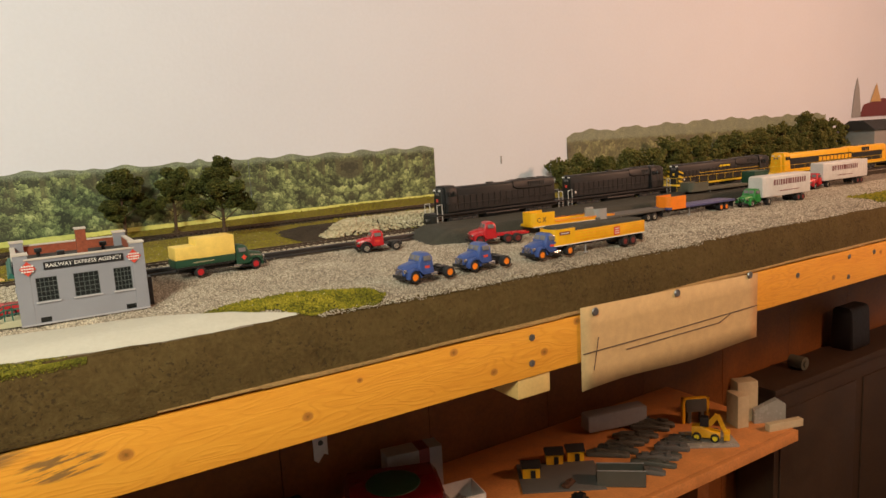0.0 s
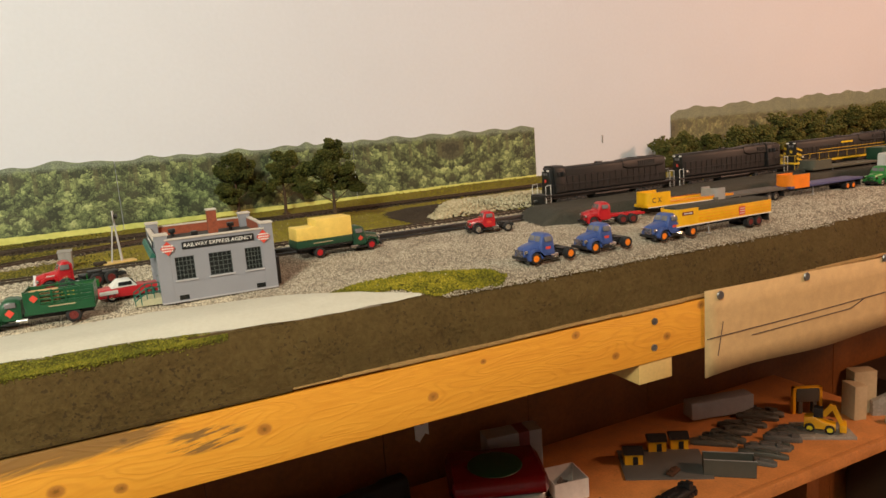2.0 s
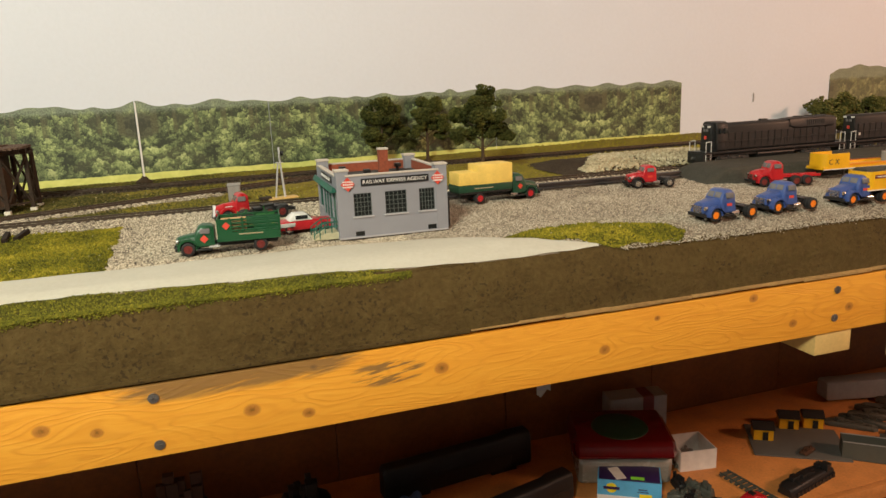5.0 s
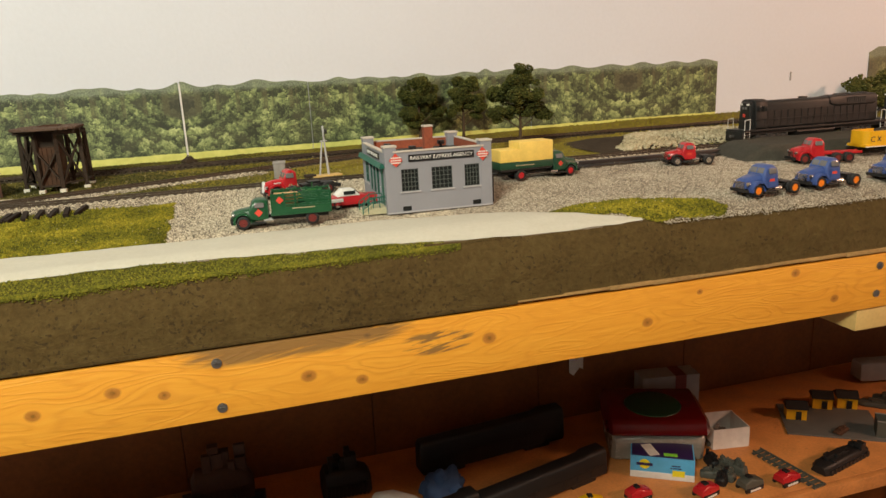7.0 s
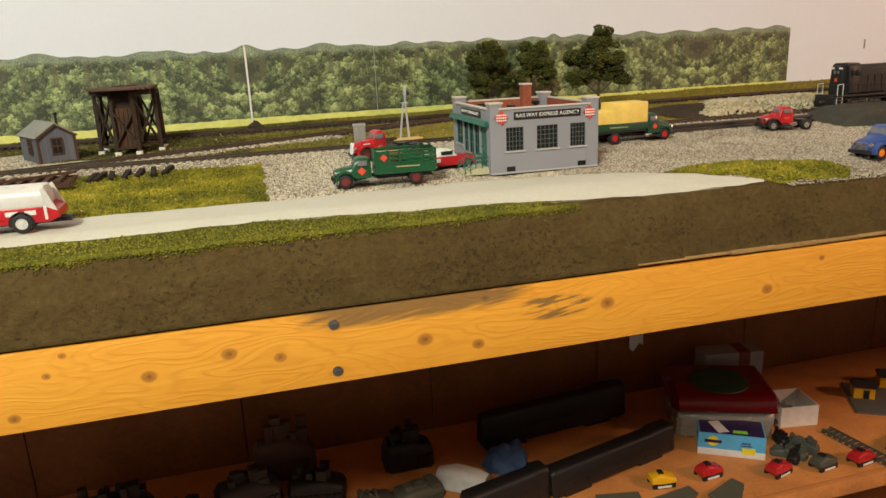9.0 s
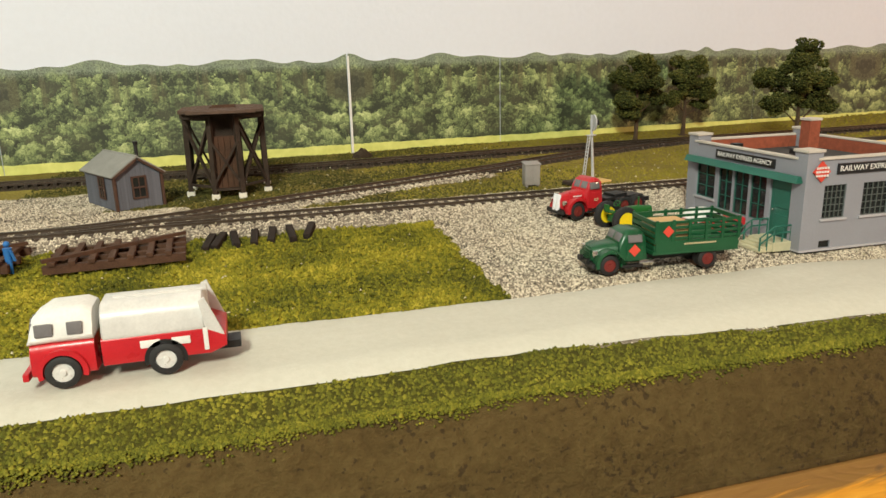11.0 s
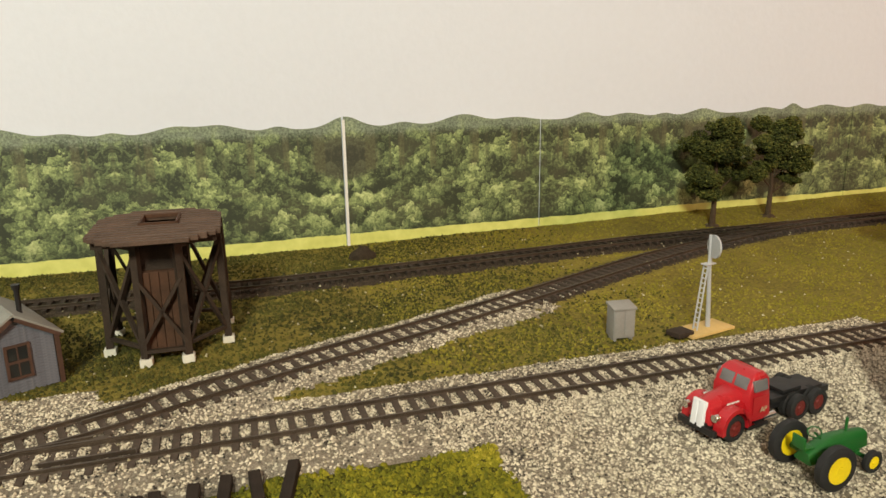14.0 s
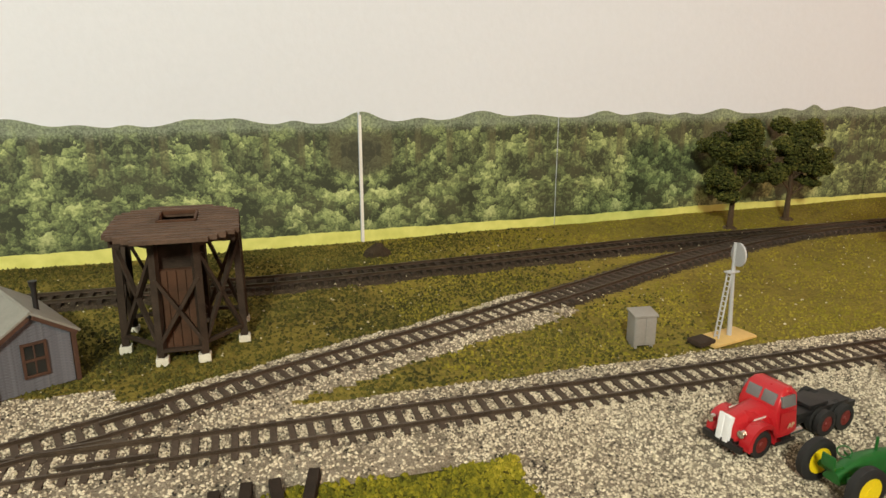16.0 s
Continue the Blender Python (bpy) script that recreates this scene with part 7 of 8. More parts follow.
yel = lambda x, y: is_dirt(x, y) & (dist_to(BRANCH, x, y) > 0.021) & (rs.uniform(size=x.shape) < np.clip(0.50 + 0.5 * wobble(x, y, 33, 5), 0.15, 0.9))
strew("turf_tufts", 46000, -0.17, 0.42, 0.918, 1.197, yel, 0.0008, M["heath"], "ochre turf on brown earth", "turf", 0.0002, 13, 0.8, 0.5)
strew("scrub_tufts", 12000, 0.42, 1.0, 0.918, 1.197, green, 0.0015, M["heath"], "olive scrub and weeds on brown earth", "scrub", 0.0002, 14, 0.9, 0.5)
strew("loose_specks", 900, -0.45, 0.35, 0.66, 1.16, lambda x, y: region(x, y) != ROAD, 0.00075, M["rocks"], "stray pale stones lying on turf", "stones", 0.0011, 15)

# crumbs spilt over the brow of the bank
for nm, mat_, xa, xb, cnt, lab in (("turf_crumbs", "verge", -0.62, 0.06, 14000, "turf crumbs spilt over the bank"), ("gravel_crumbs", "yard", 0.26, 0.75, 1600, "gravel crumbs spilt over the bank")):
    x = rs.uniform(xa, xb, cnt)
    s = np.abs(rs.normal(0, 0.052, cnt)) * (0.6 + 0.6 * np.abs(wobble(x, 0.0 * x, 50)))
    y = np.interp(s, [0, 0.12, 0.5], [0.6340, 0.6290, 0.6215])
    tagged(scatter(nm, np.stack([x, y, slope_z(x, s) + 0.0003], -1), 0.0007 * rs.uniform(0.6, 1.3, cnt), M[mat_], 0.8, 31, 0.4), lab, "crumbs", kind="stuff")

cinders = lambda x, y: (dist_to(MAIN, x, y) < 0.0215 + 0.004 * wobble(x, y, 120, 4)) | ((dist_to(BRANCH, x, y) < 0.0175 + 0.003 * wobble(x, y, 120, 4)) & (x > -0.07))
strew("cinder_ballast", 46000, -0.46, 0.45, 1.01, 1.15, cinders, 0.00075, M["cinder"], "dark brown cinder ballast under the main track", "ballast", -0.0002, 33)

# pale riprap bank between siding and main
n = 2600
x = rs.uniform(0.375, 0.60, n)
v = rs.uniform(0, 1, n)
y = 0.925 + 0.145 * v * np.clip((x - 0.370) / 0.09, 0.15, 1) ** 0.8
hump = 0.012 + 0.011 * np.sin(np.pi * np.clip(v, 0, 1)) ** 0.7 * np.clip((x - 0.365) / 0.05, 0, 1)
tagged(scatter("riprap", np.stack([x, y, hump], -1), 0.0026 * rs.uniform(0.6, 1.4, n), M["rocks"], 0.8, 20, 0.4), "bank of pale loose rocks beside the siding", "riprap", kind="stuff")
bm = B()
bmesh.ops.create_grid(bm, x_segments=24, y_segments=12, size=0.5)
for q in bm.verts:
    u, w = q.co.x + 0.5, q.co.y + 0.5
    q.co = Vector((0.345 + 0.26 * u, 0.922 + 0.15 * w, 0.011 + 0.010 * math.sin(math.pi * w) ** 0.7 * min(1, u * 6)))
single("rock_bank", bm, M["brown"], Matrix(), "brown earth core under the loose rocks", "bank", kind="structure")

# ---- things far along the wall ----
t = thing("grey_warehouse", pose(2.25, 1.12, 0.018), "long grey model warehouse with a low roof", "model building")
part("wall", box(B(), (0, 0, 0.036), (0.42, 0.09, 0.072)), M["grey"], t, smooth=False)
part("roof", loft(B(), [(-0.22, 0.052, 0.020, 0.071, 0.098, 0.001), (0.22, 0.052, 0.020, 0.071, 0.098, 0.001)]), M["locogrey"], t, "dark grey roof")
bm = B()
pts = [(2.155, 0.125), (2.205, 0.125), (2.200, 0.16), (2.192, 0.205), (2.180, 0.238), (2.168, 0.205), (2.160, 0.16)]
single("paper_tree", plate(B(), pts, 1.1975, 1.1990), M["grey"], Matrix(), "grey-blue paper cut-out of a poplar on the wall", "paper cut-out", smooth=False)
t = thing("paper_church", Matrix(), "reddish paper cut-out of a church on the wall", "paper cut-out")
part("body", plate(B(), [(2.20, 0.125), (2.42, 0.125), (2.42, 0.165), (2.33, 0.178), (2.22, 0.160)], 1.1975, 1.1990), M["maroon"], t, smooth=False)
part("spire", plate(B(), [(2.255, 0.168), (2.315, 0.168), (2.287, 0.222)], 1.1965, 1.1974), M["paper"], t, smooth=False)
single("wall_scratch", box(B(), (0.873, 1.1993, 0.083), (0.0022, 0.0018, 0.015), 0.0004), M["grey"], Matrix(), "small grey scratch in the white wall", "mark")

# ---- storage shelf under the layout ----
SZ = -0.500
shelf = thing("storage_shelf", Matrix(), "orange-brown wooden shelf crowded with model parts", "shelf")
part("board", box(B(), (0.18, 1.032, SZ - 0.010), (2.34, 0.325, 0.020), 0.001), M["shelf"], shelf)
part("front_edge", box(B(), (0.18, 0.8635, SZ - 0.0115), (2.34, 0.0115, 0.023), 0.0015), M["shelf"], shelf, "worn wooden edge strip")
for x in (-0.95, 1.30):
    single("shelf_leg", box(B(), (x, 1.10, (SZ - 0.02 - 1.2) / 2), (0.04, 0.10, 1.2 + SZ - 0.02), 0.002), M["panel"], Matrix(), "dark wooden shelf support", "shelf support")


def on_shelf(x, y, a=0.0, z=0.0):
    return pose(x, y, SZ + z, 0, 0, a)


t = thing("storage_tub", on_shelf(0.515, 1.060, -22), "clear storage tub with a dark red lid", "storage tub")
part("tub", loft(B(), [(-0.072, 0.050, 0.058, 0.0, 0.050, 0.012), (-0.066, 0.056, 0.064, 0.0, 0.050, 0.016), (0.066, 0.056, 0.064, 0.0, 0.050, 0.016), (0.072, 0.050, 0.058, 0.0, 0.050, 0.012)], 6), M["clear"], t, "cloudy clear plastic tub")
part("lid", loft(B(), [(-0.080, 0.054, 0.050, 0.050, 0.066, 0.008), (-0.072, 0.070, 0.064, 0.050, 0.074, 0.012), (0.072, 0.070, 0.064, 0.050, 0.074, 0.012), (0.080, 0.054, 0.050, 0.050, 0.066, 0.008)], 6), M["lidred"], t, "glossy dark red lid")
part("label", rod(B(), (0, -0.004, 0.0735), (0, -0.004, 0.0750), 0.046, 28, 0.045), M["dkgreen"], t, "dark round label")
t = thing("model_kit_box", on_shelf(0.600, 1.145, -10), "grey cardboard model kit box on the tub", "box")
part("carton", box(B(), (0, 0, 0.0400), (0.105, 0.040, 0.0800), 0.001), M["grey"], t)
part("print_panel", box(B(), (0.018, -0.0005, 0.0402), (0.020, 0.0405, 0.0804), 0.0004), M["maroon"], t, "dark printed panel", smooth=False)

t = thing("blue_kit_box", on_shelf(0.485, 0.983, -32), "blue and white model kit box with a yellow sticker", "box")
part("carton", box(B(), (0, 0, 0.0180), (0.094, 0.050, 0.0360), 0.0008), M["boxblue"], t)
part("white_band", box(B(), (0, -0.0004, 0.0058), (0.0944, 0.0504, 0.0108), 0.0004), M["boxwhite"], t, "white lower band")
part("lid_print", box(B(), (0, 0.0, 0.0363), (0.090, 0.046, 0.0008), 0.0002), M["purple"], t, "dark purple lid picture")
part("lid_flash", box(B(), (0.012, -0.015, 0.0368), (0.020, 0.008, 0.0006)), M["neon"], t, "bright green flash", smooth=False)
part("lid_photo", box(B(), (-0.018, -0.004, 0.0368), (0.016, 0.034, 0.0006), 0, (0, 0, 24)), M["boxwhite"], t, "pale picture strip", smooth=False)
part("logo_disc", rod(B(), (-0.026, -0.0250, 0.0240), (-0.026, -0.0257, 0.0240), 0.0080, 20), M["sticker"], t, "round yellow logo shape")
part("logo_bar", box(B(), (-0.026, -0.0260, 0.0240), (0.024, 0.0006, 0.0046), 0.0002), M["purple"], t, "dark blue logo bar", smooth=False)
part("price_sticker", box(B(), (0.024, -0.0256, 0.0120), (0.0180, 0.0008, 0.0100), 0.0002), M["sticker"], t, "yellow price sticker", smooth=False)
bars([0.004, 0.003, 0.004], 0.0020, M["purple"], t, pose(0.020, -0.0254, 0.0245, 90, 0, 0))
bars([0.003, 0.006, 0.006], 0.0016, M["purple"], t, pose(0.020, -0.0254, 0.0205, 90, 0, 0))

t = thing("parts_tray", on_shelf(0.632, 1.030, -10), "white cardboard tray with small metal parts", "tray")
part("base", box(B(), (0, 0, 0.001), (0.062, 0.060, 0.002)), M["boxwhite"], t, smooth=False)
for c, s in (((0, -0.0295, 0.018), (0.062, 0.0014, 0.034)), ((0, 0.0295, 0.018), (0.062, 0.0014, 0.034)), ((-0.0305, 0, 0.018), (0.0014, 0.0576, 0.034)), ((0.0305, 0, 0.018), (0.0014, 0.0576, 0.034))):
    part("side", box(B(), c, s), M["boxwhite"], t, smooth=False)


def casting(name, m, L, W, H, material, label, seed, category="model part", split=False):
    """A small moulded body: a chassis with a raised deck, bosses and notches."""
    rng = random.Random(seed)
    t = thing(name, m, label, category)
    bm = loft(B(), [(-L / 2, W * 0.40, W * 0.30, 0.001, H * 0.55, H * 0.15), (-L * 0.42, W * 0.5, W * 0.44, 0, H * 0.7, H * 0.2), (L * 0.1, W * 0.5, W * 0.44, 0, H * 0.75, H * 0.2), (L * 0.44, W * 0.5, W * 0.40, 0, H * 0.55, H * 0.2), (L / 2, W * 0.36, W * 0.28, 0.001, H * 0.42, H * 0.12)])
    rib = mesh_of("rib", box(B(), (0, 0, 0), (L * 0.052, W * 0.16, H * 0.34), 0.0003), material) if split else None
    for i in range(11):
        for sy in (1, -1):
            if split:
                piece("rib", rib, t, pose(L * (-0.40 + 0.08 * i), sy * W * 0.44, H * 0.20))
            else:
                box(bm, (L * (-0.40 + 0.08 * i), sy * W * 0.44, H * 0.20), (L * 0.052, W * 0.16, H * 0.34), 0.0003)
    for i in range(9):
        h = H * rng.uniform(0.12, 0.42)
        fit_bm = B() if split else bm
        box(fit_bm, (L * rng.uniform(-0.36, 0.36), W * rng.uniform(-0.25, 0.25), H * 0.62 + h / 2), (L * rng.uniform(0.06, 0.2), W * rng.uniform(0.15, 0.4), h + H * 0.1), 0.0004)
        if split:
            part("fitting", fit_bm, material, t)
    part("body", bm, material, t)
    return t


# piled bits in the tray and beside it
for i in range(7):
    casting("metal_part", on_shelf(0.620 + rng.uniform(-0.018, 0.024), 1.030 + rng.uniform(-0.018, 0.018), rng.uniform(0, 180), 0.002 + 0.0015 * i), 0.024, 0.010, 0.010, M["steel"] if i % 2 else M["casting"], "small grey metal part lying in a tray", i)
for i in range(9):
    casting("metal_part", on_shelf(0.565 + rng.uniform(-0.025, 0.045), 0.955 + rng.uniform(-0.03, 0.02), rng.uniform(0, 180)), rng.uniform(0.022, 0.040), 0.016, rng.uniform(0.014, 0.026), M["casting"] if i % 3 else M["black"], "dark grey metal part on the shelf", 20 + i)


def dumper(x, y, a, material, label):
    t = thing("toy_dumper", on_shelf(x, y, a), label, "toy vehicle")
    part("tracks", box(box(B(), (0, 0.009, 0.004), (0.034, 0.005, 0.008), 0.002), (0, -0.009, 0.004), (0.034, 0.005, 0.008), 0.002), M["chassis"], t)
    part("body", loft(B(), [(-0.017, 0.010, 0.009, 0.006, 0.015, 0.002), (-0.004, 0.011, 0.009, 0.006, 0.020, 0.003), (0.008, 0.011, 0.010, 0.006, 0.016, 0.002), (0.018, 0.010, 0.009, 0.006, 0.013, 0.002)]), material, t)
    part("side_mark", box(B(), (0, -0.0117, 0.0036), (0.020, 0.0006, 0.0034)), M["boxwhite"], t, "pale wheel row", smooth=False)
    part("seat", box(B(), (-0.003, 0, 0.0205), (0.007, 0.009, 0.003), 0.0005), M["chassis"], t)


dumper(0.338, 0.935, -8, M["yellow"], "small orange-yellow toy crawler on the shelf")
for x, y, a in ((0.412, 0.932, 4), (0.508, 0.905, 14), (0.638, 0.890, 8)):
    dumper(x, y, a, M["red"], "small red toy crawler on the shelf")
dumper(0.578, 0.897, 8, M["casting"], "small dark grey toy crawler on the shelf")
for x, y, a, L in ((0.262, 0.915, -12, 0.060), (0.336, 0.893, 8, 0.066), (0.412, 0.884, 22, 0.058)):
    t = thing("building_panel", on_shelf(x, y, a), "grey-green model building wall panel lying flat", "model part")
    part("panel", plate(B(), [(-L / 2, -0.015), (L / 2, -0.015), (L / 2, 0.004), (0, 0.018), (-L / 2, 0.004)], 0.0, 0.0030), M["olive"], t, smooth=False).matrix_basis = pose(0, 0, 0.003, 90, 0, 0) @ pose(0, 0, 0)
    for dx in (-0.018, 0.0, 0.018):
        part("window_opening", box(B(), (dx * L / 0.06, -0.004, 0.0033), (0.007, 0.010, 0.0008)), M["chassis"], t, smooth=False)


def shell(x, y, a, L, H, label, material):
    t = thing("locomotive_shell", on_shelf(x, y, a), label, "model locomotive")
    part("body", loft(B(), [(-L / 2, 0.013, 0.010, 0.010, H * 0.92, 0.004), (-L / 2 + 0.004, 0.016, 0.013, 0.008, H, 0.006), (L * 0.3, 0.016, 0.013, 0.008, H, 0.006), (L * 0.34, 0.016, 0.014, 0.008, H * 1.06, 0.006), (L / 2 - 0.003, 0.016, 0.014, 0.008, H * 1.04, 0.006), (L / 2, 0.013, 0.011, 0.010, H * 0.9, 0.004)]), material, t)
    part("frame", box(B(), (0, 0, 0.0085), (L * 0.98, 0.030, 0.004), 0.0006), material, t)
    for k in (-0.3, 0.3):
        part("bogie", box(B(), (L * k, 0, 0.0036), (0.046, 0.026, 0.0072), 0.001), M["chassis"], t)
    rb = B()
    for sy in (1, -1):
        rod(rb, (-L * 0.46, sy * 0.0168, H * 0.55), (L * 0.46, sy * 0.0168, H * 0.55), 0.0005, 6)
        for i in range(9):
            rod(rb, (-L * 0.46 + L * 0.115 * i, sy * 0.0168, 0.010), (-L * 0.46 + L * 0.115 * i, sy * 0.0168, H * 0.55), 0.0004, 5)
    part("handrail", rb, material, t)


shell(0.285, 0.985, 14, 0.230, 0.046, "black locomotive shell lying in shadow", M["black"])
shell(0.255, 1.120, 6, 0.260, 0.060, "black locomotive shell at the back of the shelf", M["black"])
shell(0.110, 0.950, 14, 0.130, 0.050, "black tender shell at the shelf edge", M["black"])
t = thing("paper_roll", on_shelf(0.070, 1.020, -38), "crumpled white paper roll on the shelf", "paper")
part("roll", loft(B(), [(-0.036, 0.016, 0.012, 0.0, 0.026, 0.010), (-0.010, 0.019, 0.015, 0.0, 0.034, 0.012), (0.022, 0.017, 0.016, 0.001, 0.030, 0.010), (0.038, 0.018, 0.013, 0.0, 0.026, 0.008)], 6), M["boxwhite"], t)
bm = B()
bmesh.ops.create_icosphere(bm, subdivisions=4, radius=1.0)
for v in bm.verts:
    k = 1 + 0.35 * noise.noise(v.co * 1.9) + 0.12 * noise.noise(v.co * 6)
    v.co = Vector((v.co.x * 0.034 * k, v.co.y * 0.026 * k, max(0, v.co.z * 0.034 * k)))
single("blue_cloth", bm, M["bluecloth"], on_shelf(0.150, 1.055), "crumpled blue cloth on the shelf", "cloth")
for i, (x, y, a, L, W, H, mk) in enumerate(((0.005, 1.020, 10, 0.070, 0.040, 0.026, "olive"), (0.040, 0.960, 4, 0.060, 0.030, 0.020, "olive"), (-0.060, 1.010, 20, 0.060, 0.040, 0.030, "casting"), (0.010, 1.110, 0, 0.075, 0.05, 0.060, "black"), (-0.130, 1.070, -12, 0.080, 0.05, 0.045, "black"),
                                            (-0.225, 1.080, 8, 0.090, 0.05, 0.055, "locogrey"), (-0.300, 1.040, -20, 0.080, 0.05, 0.050, "black"), (-0.40, 1.09, 5, 0.10, 0.06, 0.060, "black"), (-0.170, 1.140, 0, 0.09, 0.04, 0.09, "trim"))):
    casting("stored_model", on_shelf(x, y, a), L, W, H, M[mk], "dark model body stored in the shadow", 60 + i, split=True)
casting("loco_chassis", on_shelf(0.755, 0.905, 14), 0.118, 0.030, 0.024, M["black"], "black locomotive chassis block on the shelf", 80, split=True)
bm = B()
for i in range(12):
    box(bm, (0, -0.055 + 0.010 * i, 0.002), (0.024, 0.005, 0.003))
for sx in (1, -1):
    box(bm, (sx * 0.008, 0, 0.0045), (0.0016, 0.118, 0.0025))
single("track_piece", bm, M["casting"], on_shelf(0.665, 0.918, 8), "short dark piece of model track", "track piece", smooth=False)

# little yellow cabins on a grey slab
single("grey_slab", box(B(), (0, 0, 0.0015), (0.150, 0.110, 0.003), 0.0005), M["deckgrey"], on_shelf(0.835, 1.010, -32), "grey base slab under small yellow cabins", "base slab")
for x, y, a in ((0.795, 1.045, -32), (0.865, 1.060, -32), (0.905, 1.045, -32)):
    t = thing("toy_cabin", on_shelf(x, y, a, 0.003), "tiny yellow model cabin with dark roof", "model building")
    part("wall", box(B(), (0, 0, 0.010), (0.032, 0.026, 0.020)), M["yellow"], t, smooth=False)
    part("roof", loft(B(), [(-0.018, 0.016, 0.003, 0.020, 0.030, 0.0006), (0.018, 0.016, 0.003, 0.020, 0.030, 0.0006)]), M["chassis"], t, "dark roof")
    part("doorway", box(B(), (0.003, -0.0133, 0.008), (0.009, 0.0008, 0.015)), M["chassis"], t, smooth=False)
    part("window", box(B(), (0.0163, 0, 0.012), (0.0008, 0.010, 0.007)), M["maroon"], t, smooth=False)
casting("metal_part", on_shelf(0.825, 0.975, 20, 0.003), 0.034, 0.014, 0.008, M["rust"], "small brown part on the slab", 90)

t = thing("gondola_shell", on_shelf(0.905, 0.925, -40), "open dark grey wagon shell with pale worn rims", "model wagon")
for c, s in (((0, -0.0155, 0.016), (0.085, 0.0014, 0.030)), ((0, 0.0155, 0.016), (0.085, 0.0014, 0.030)), ((-0.0418, 0, 0.016), (0.0014, 0.0296, 0.030)), ((0.0418, 0, 0.016), (0.0014, 0.0296, 0.030))):
    part("side", box(B(), c, s), M["casting"], t, smooth=False)
part("floor_plate", box(B(), (0, 0, 0.0025), (0.083, 0.0300, 0.003)), M["casting"], t, smooth=False)
part("rim", box(box(B(), (0, -0.0155, 0.0315), (0.086, 0.0020, 0.0010)), (0, 0.0155, 0.0315), (0.086, 0.0020, 0.0010)), M["grey"], t, "pale worn rim", smooth=False)
for i in range(14):
    casting("cast_part", on_shelf(0.965 + 0.030 * (i // 2) + rng.uniform(-0.008, 0.008), 0.930 + 0.085 * (i % 2) + 0.007 * (i // 2) + rng.uniform(-0.006, 0.006), -48 + rng.uniform(-12, 12)), rng.uniform(0.055, 0.085), rng.uniform(0.015, 0.021), rng.uniform(0.011, 0.018), M["casting"] if i % 4 else M["deckgrey"], "long grey cast model part on the shelf", 100 + i)
t = thing("trailer_body", on_shelf(1.075, 1.105, -14), "long plain grey trailer body", "model part")
part("body", loft(B(), [(-0.070, 0.016, 0.015, 0.008, 0.040, 0.003), (-0.067, 0.018, 0.017, 0.006, 0.042, 0.004), (0.070, 0.018, 0.017, 0.006, 0.042, 0.002)]), M["grey"], t)
part("underframe", box(B(), (0.03, 0, 0.004), (0.050, 0.020, 0.008), 0.001), M["chassis"], t)
single("acrylic_stand", box(B(), (0, 0, 0.003), (0.100, 0.070, 0.006), 0.0015), M["clear"], on_shelf(1.170, 0.940, -35), "clear acrylic stand under a yellow toy machine", "display stand")
t = thing("toy_loader", on_shelf(1.165, 0.940, -55, 0.0065), "yellow and grey toy loader on a clear stand", "toy vehicle")
part("body", loft(B(), [(-0.028, 0.013, 0.010, 0.006, 0.026, 0.003), (-0.010, 0.014, 0.010, 0.006, 0.030, 0.003), (0.006, 0.013, 0.011, 0.006, 0.020, 0.003), (0.026, 0.012, 0.010, 0.006, 0.017, 0.003)]), M["yellow"], t)
part("cab", loft(B(), [(-0.012, 0.010, 0.008, 0.028, 0.046, 0.002), (0.004, 0.010, 0.008, 0.028, 0.046, 0.002)]), M["chassis"], t, "dark cab")
part("arm", bar(bar(B(), (0.004, 0.0, 0.030), (0.020, 0, 0.052), 0.006, 0.010), (0.020, 0, 0.052), (0.036, 0, 0.016), 0.005, 0.008), M["yellow"], t, smooth=False)
part("bucket", box(B(), (0.038, 0, 0.012), (0.012, 0.030, 0.014), 0.002), M["yellow"], t)
for sx in (-0.018, 0.016):
    for sy in (1, -1):
        wheel(t, sx, sy * 0.016, 0.0085, 0.006, M["sticker"])
t = thing("kit_frame", on_shelf(1.225, 1.015, -30), "yellow and dark moulded kit frame", "model part")
part("frame", box(box(box(B(), (-0.026, 0, 0.028), (0.006, 0.012, 0.056), 0.001), (0.026, 0, 0.028), (0.006, 0.012, 0.056), 0.001), (0, 0, 0.052), (0.058, 0.012, 0.008), 0.001), M["yellow"], t)
part("infill", box(box(box(B(), (0, 0.002, 0.040), (0.046, 0.020, 0.030), 0.004), (-0.014, 0.0, 0.014), (0.008, 0.014, 0.026), 0.001), (0.014, 0, 0.014), (0.008, 0.014, 0.026), 0.001), M["casting"], t, "dark moulded centre")
for c, s, a in (((1.318, 0.962), (0.046, 0.030, 0.088), -25), ((1.282, 0.952), (0.026, 0.040, 0.070), -20)):
    single("wood_offcut", box(B(), (0, 0, s[2] / 2), s, 0.0012), M["tan"], on_shelf(c[0], c[1], a), "pale wooden offcut standing at the shelf end", "wood block")
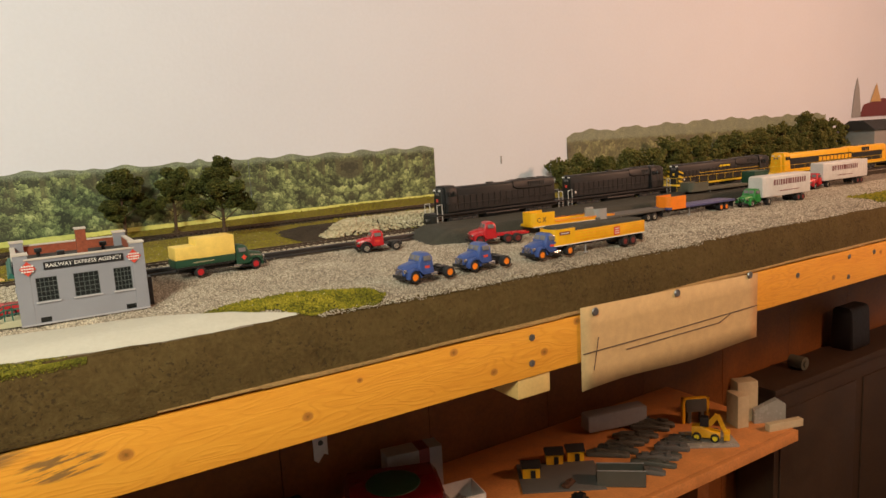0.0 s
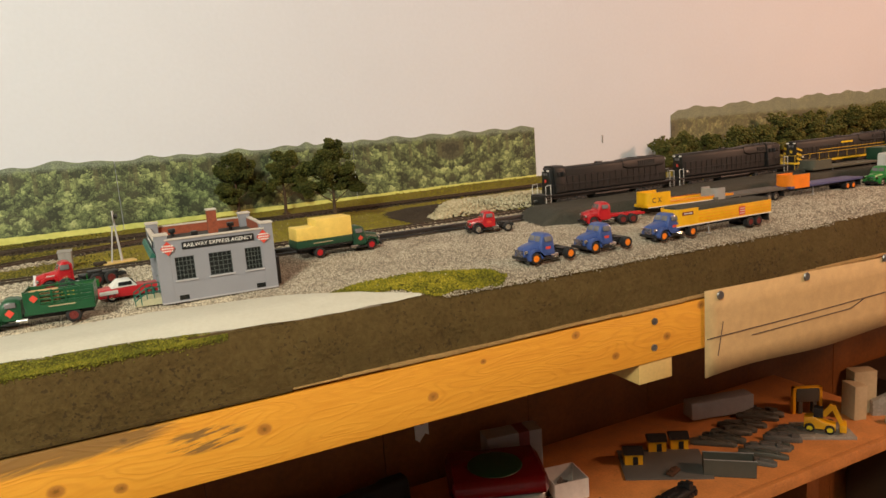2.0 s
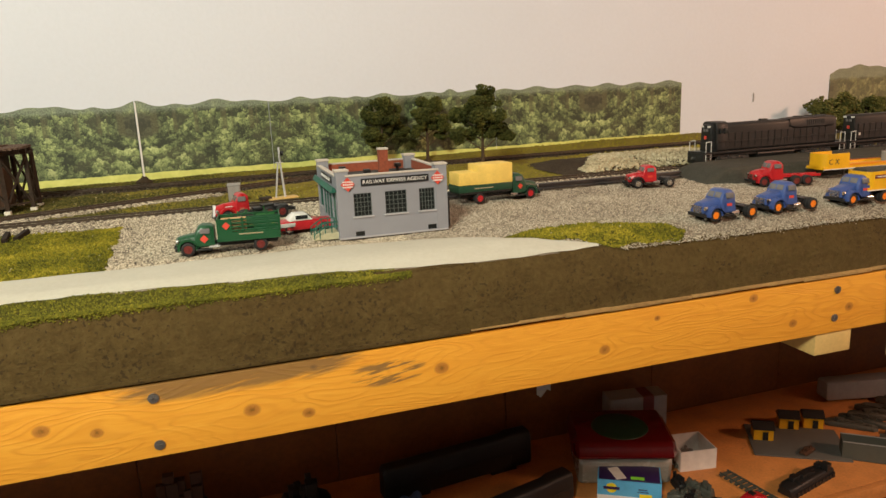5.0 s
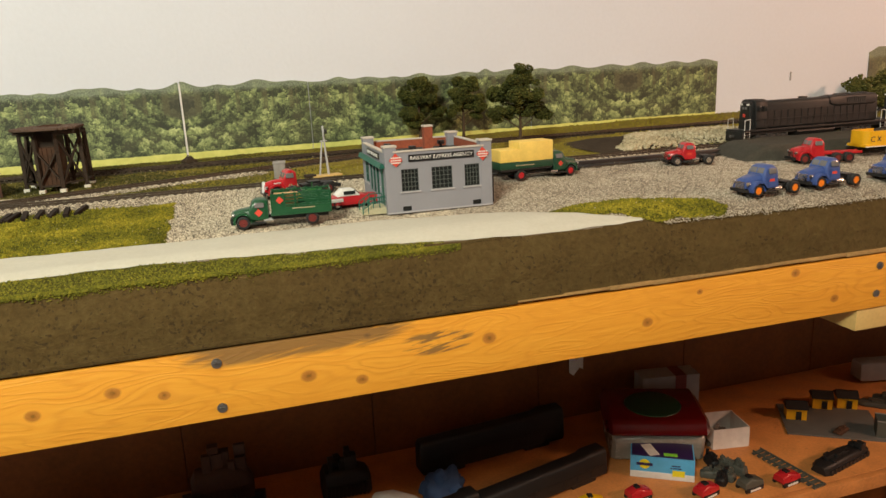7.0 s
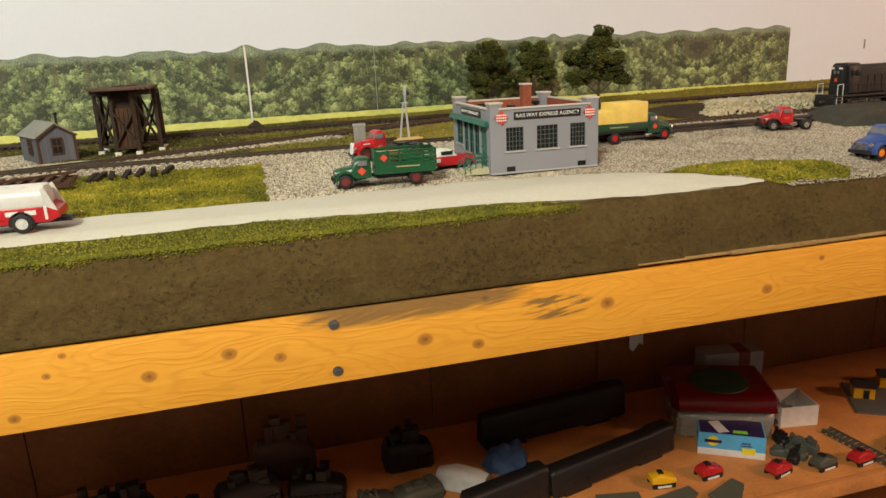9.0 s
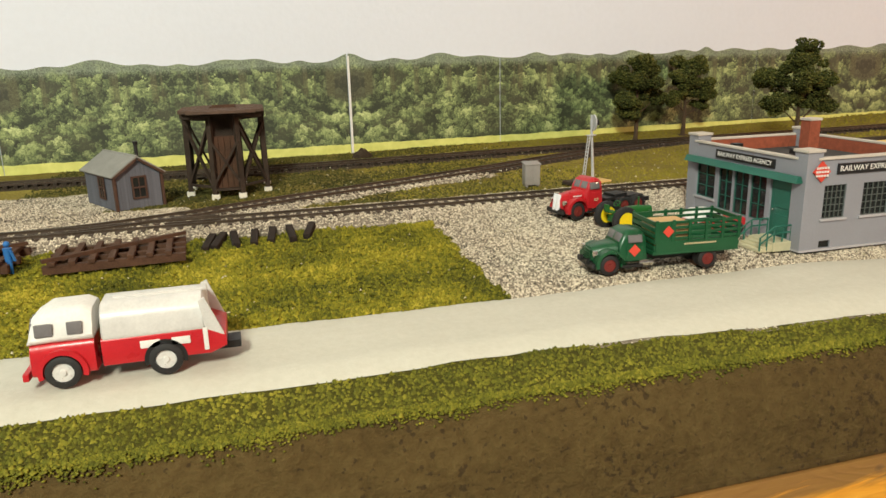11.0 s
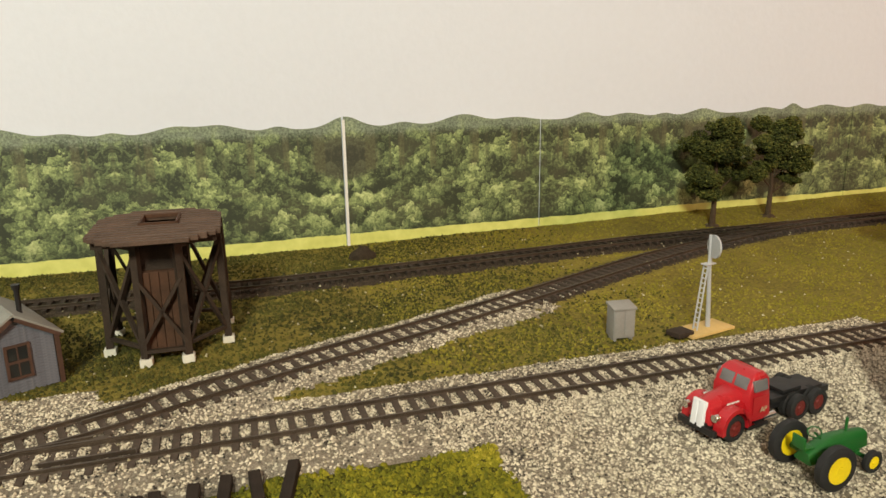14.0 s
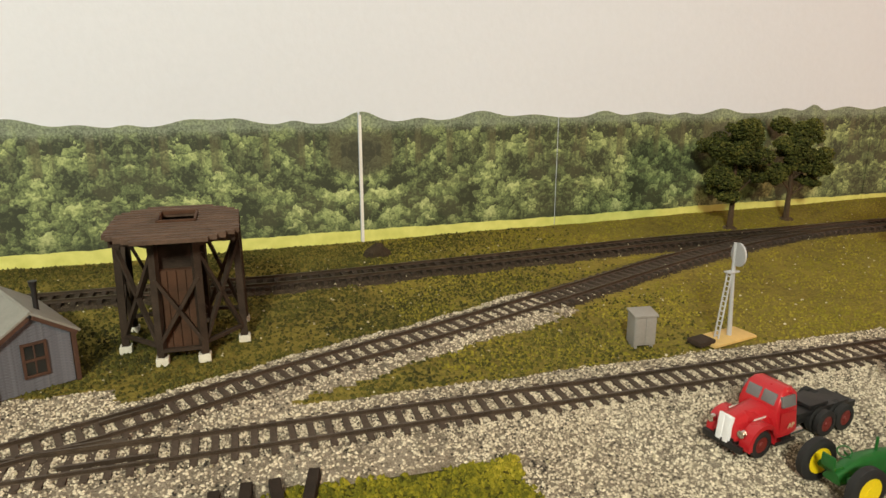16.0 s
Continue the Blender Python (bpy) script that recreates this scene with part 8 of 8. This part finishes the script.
single("plastic_wedge", plate(B(), [(-0.036, 0.0), (0.030, 0.0), (0.030, 0.040), (0.012, 0.052), (-0.036, 0.030)], -0.006, 0.006), M["clear"], on_shelf(1.345, 0.918, -32), "cloudy plastic wedge leaning by the offcuts", "plastic piece", smooth=False)
single("wood_stick", box(B(), (0, 0, 0.008), (0.085, 0.014, 0.016), 0.0010), M["tan"], on_shelf(1.338, 0.882, -16), "pale wooden stick jutting over the shelf end", "wood stick")

# wall hook plate and things beyond the shelf end
t = thing("wall_bracket", pose(0.447, 1.198, -0.395), "white metal bracket plate on dark panelling", "bracket")
part("plate", plate(B(), [(-0.013, -0.020), (-0.006, -0.026), (0.006, -0.012), (0.013, -0.016), (0.013, 0.030), (-0.013, 0.030)], -0.0030, 0.0), M["boxwhite"], t, smooth=False)
part("screw", rod(B(), (0, -0.0032, 0.010), (0, -0.0046, 0.010), 0.0048, 12), M["casting"], t)
t = thing("low_cabinet", pose(2.02, 1.135, -1.2), "dark low cabinet beyond the shelf", "cabinet")
part("body", box(B(), (0, 0, 0.320), (0.80, 0.11, 0.64), 0.004), M["shaded_wood"], t)
part("top", box(B(), (0, -0.005, 0.650), (0.83, 0.12, 0.020), 0.003), M["shaded_wood"], t, "dark top board")
part("door", box(box(B(), (-0.20, -0.057, 0.315), (0.36, 0.006, 0.56), 0.003), (0.20, -0.057, 0.315), (0.36, 0.006, 0.56), 0.003), M["shaded_wood"], t)
single("paper_spool", rod(rod(B(), (0, -0.02, 0.018), (0, 0.02, 0.018), 0.018, 20), (0, -0.023, 0.018), (0, 0.023, 0.018), 0.008, 14), M["olive"], pose(1.80, 1.13, -1.2 + 0.660), "dull olive spool standing on the cabinet", "spool")
single("black_case", loft(B(), [(-0.05, 0.028, 0.024, 0.0, 0.115, 0.012), (-0.046, 0.034, 0.028, 0.0, 0.125, 0.016), (0.046, 0.034, 0.028, 0.0, 0.125, 0.016), (0.05, 0.028, 0.024, 0.0, 0.115, 0.012)], 6), M["black"], pose(2.09, 1.145, -1.2 + 0.660), "black case standing on the dark cabinet", "case")
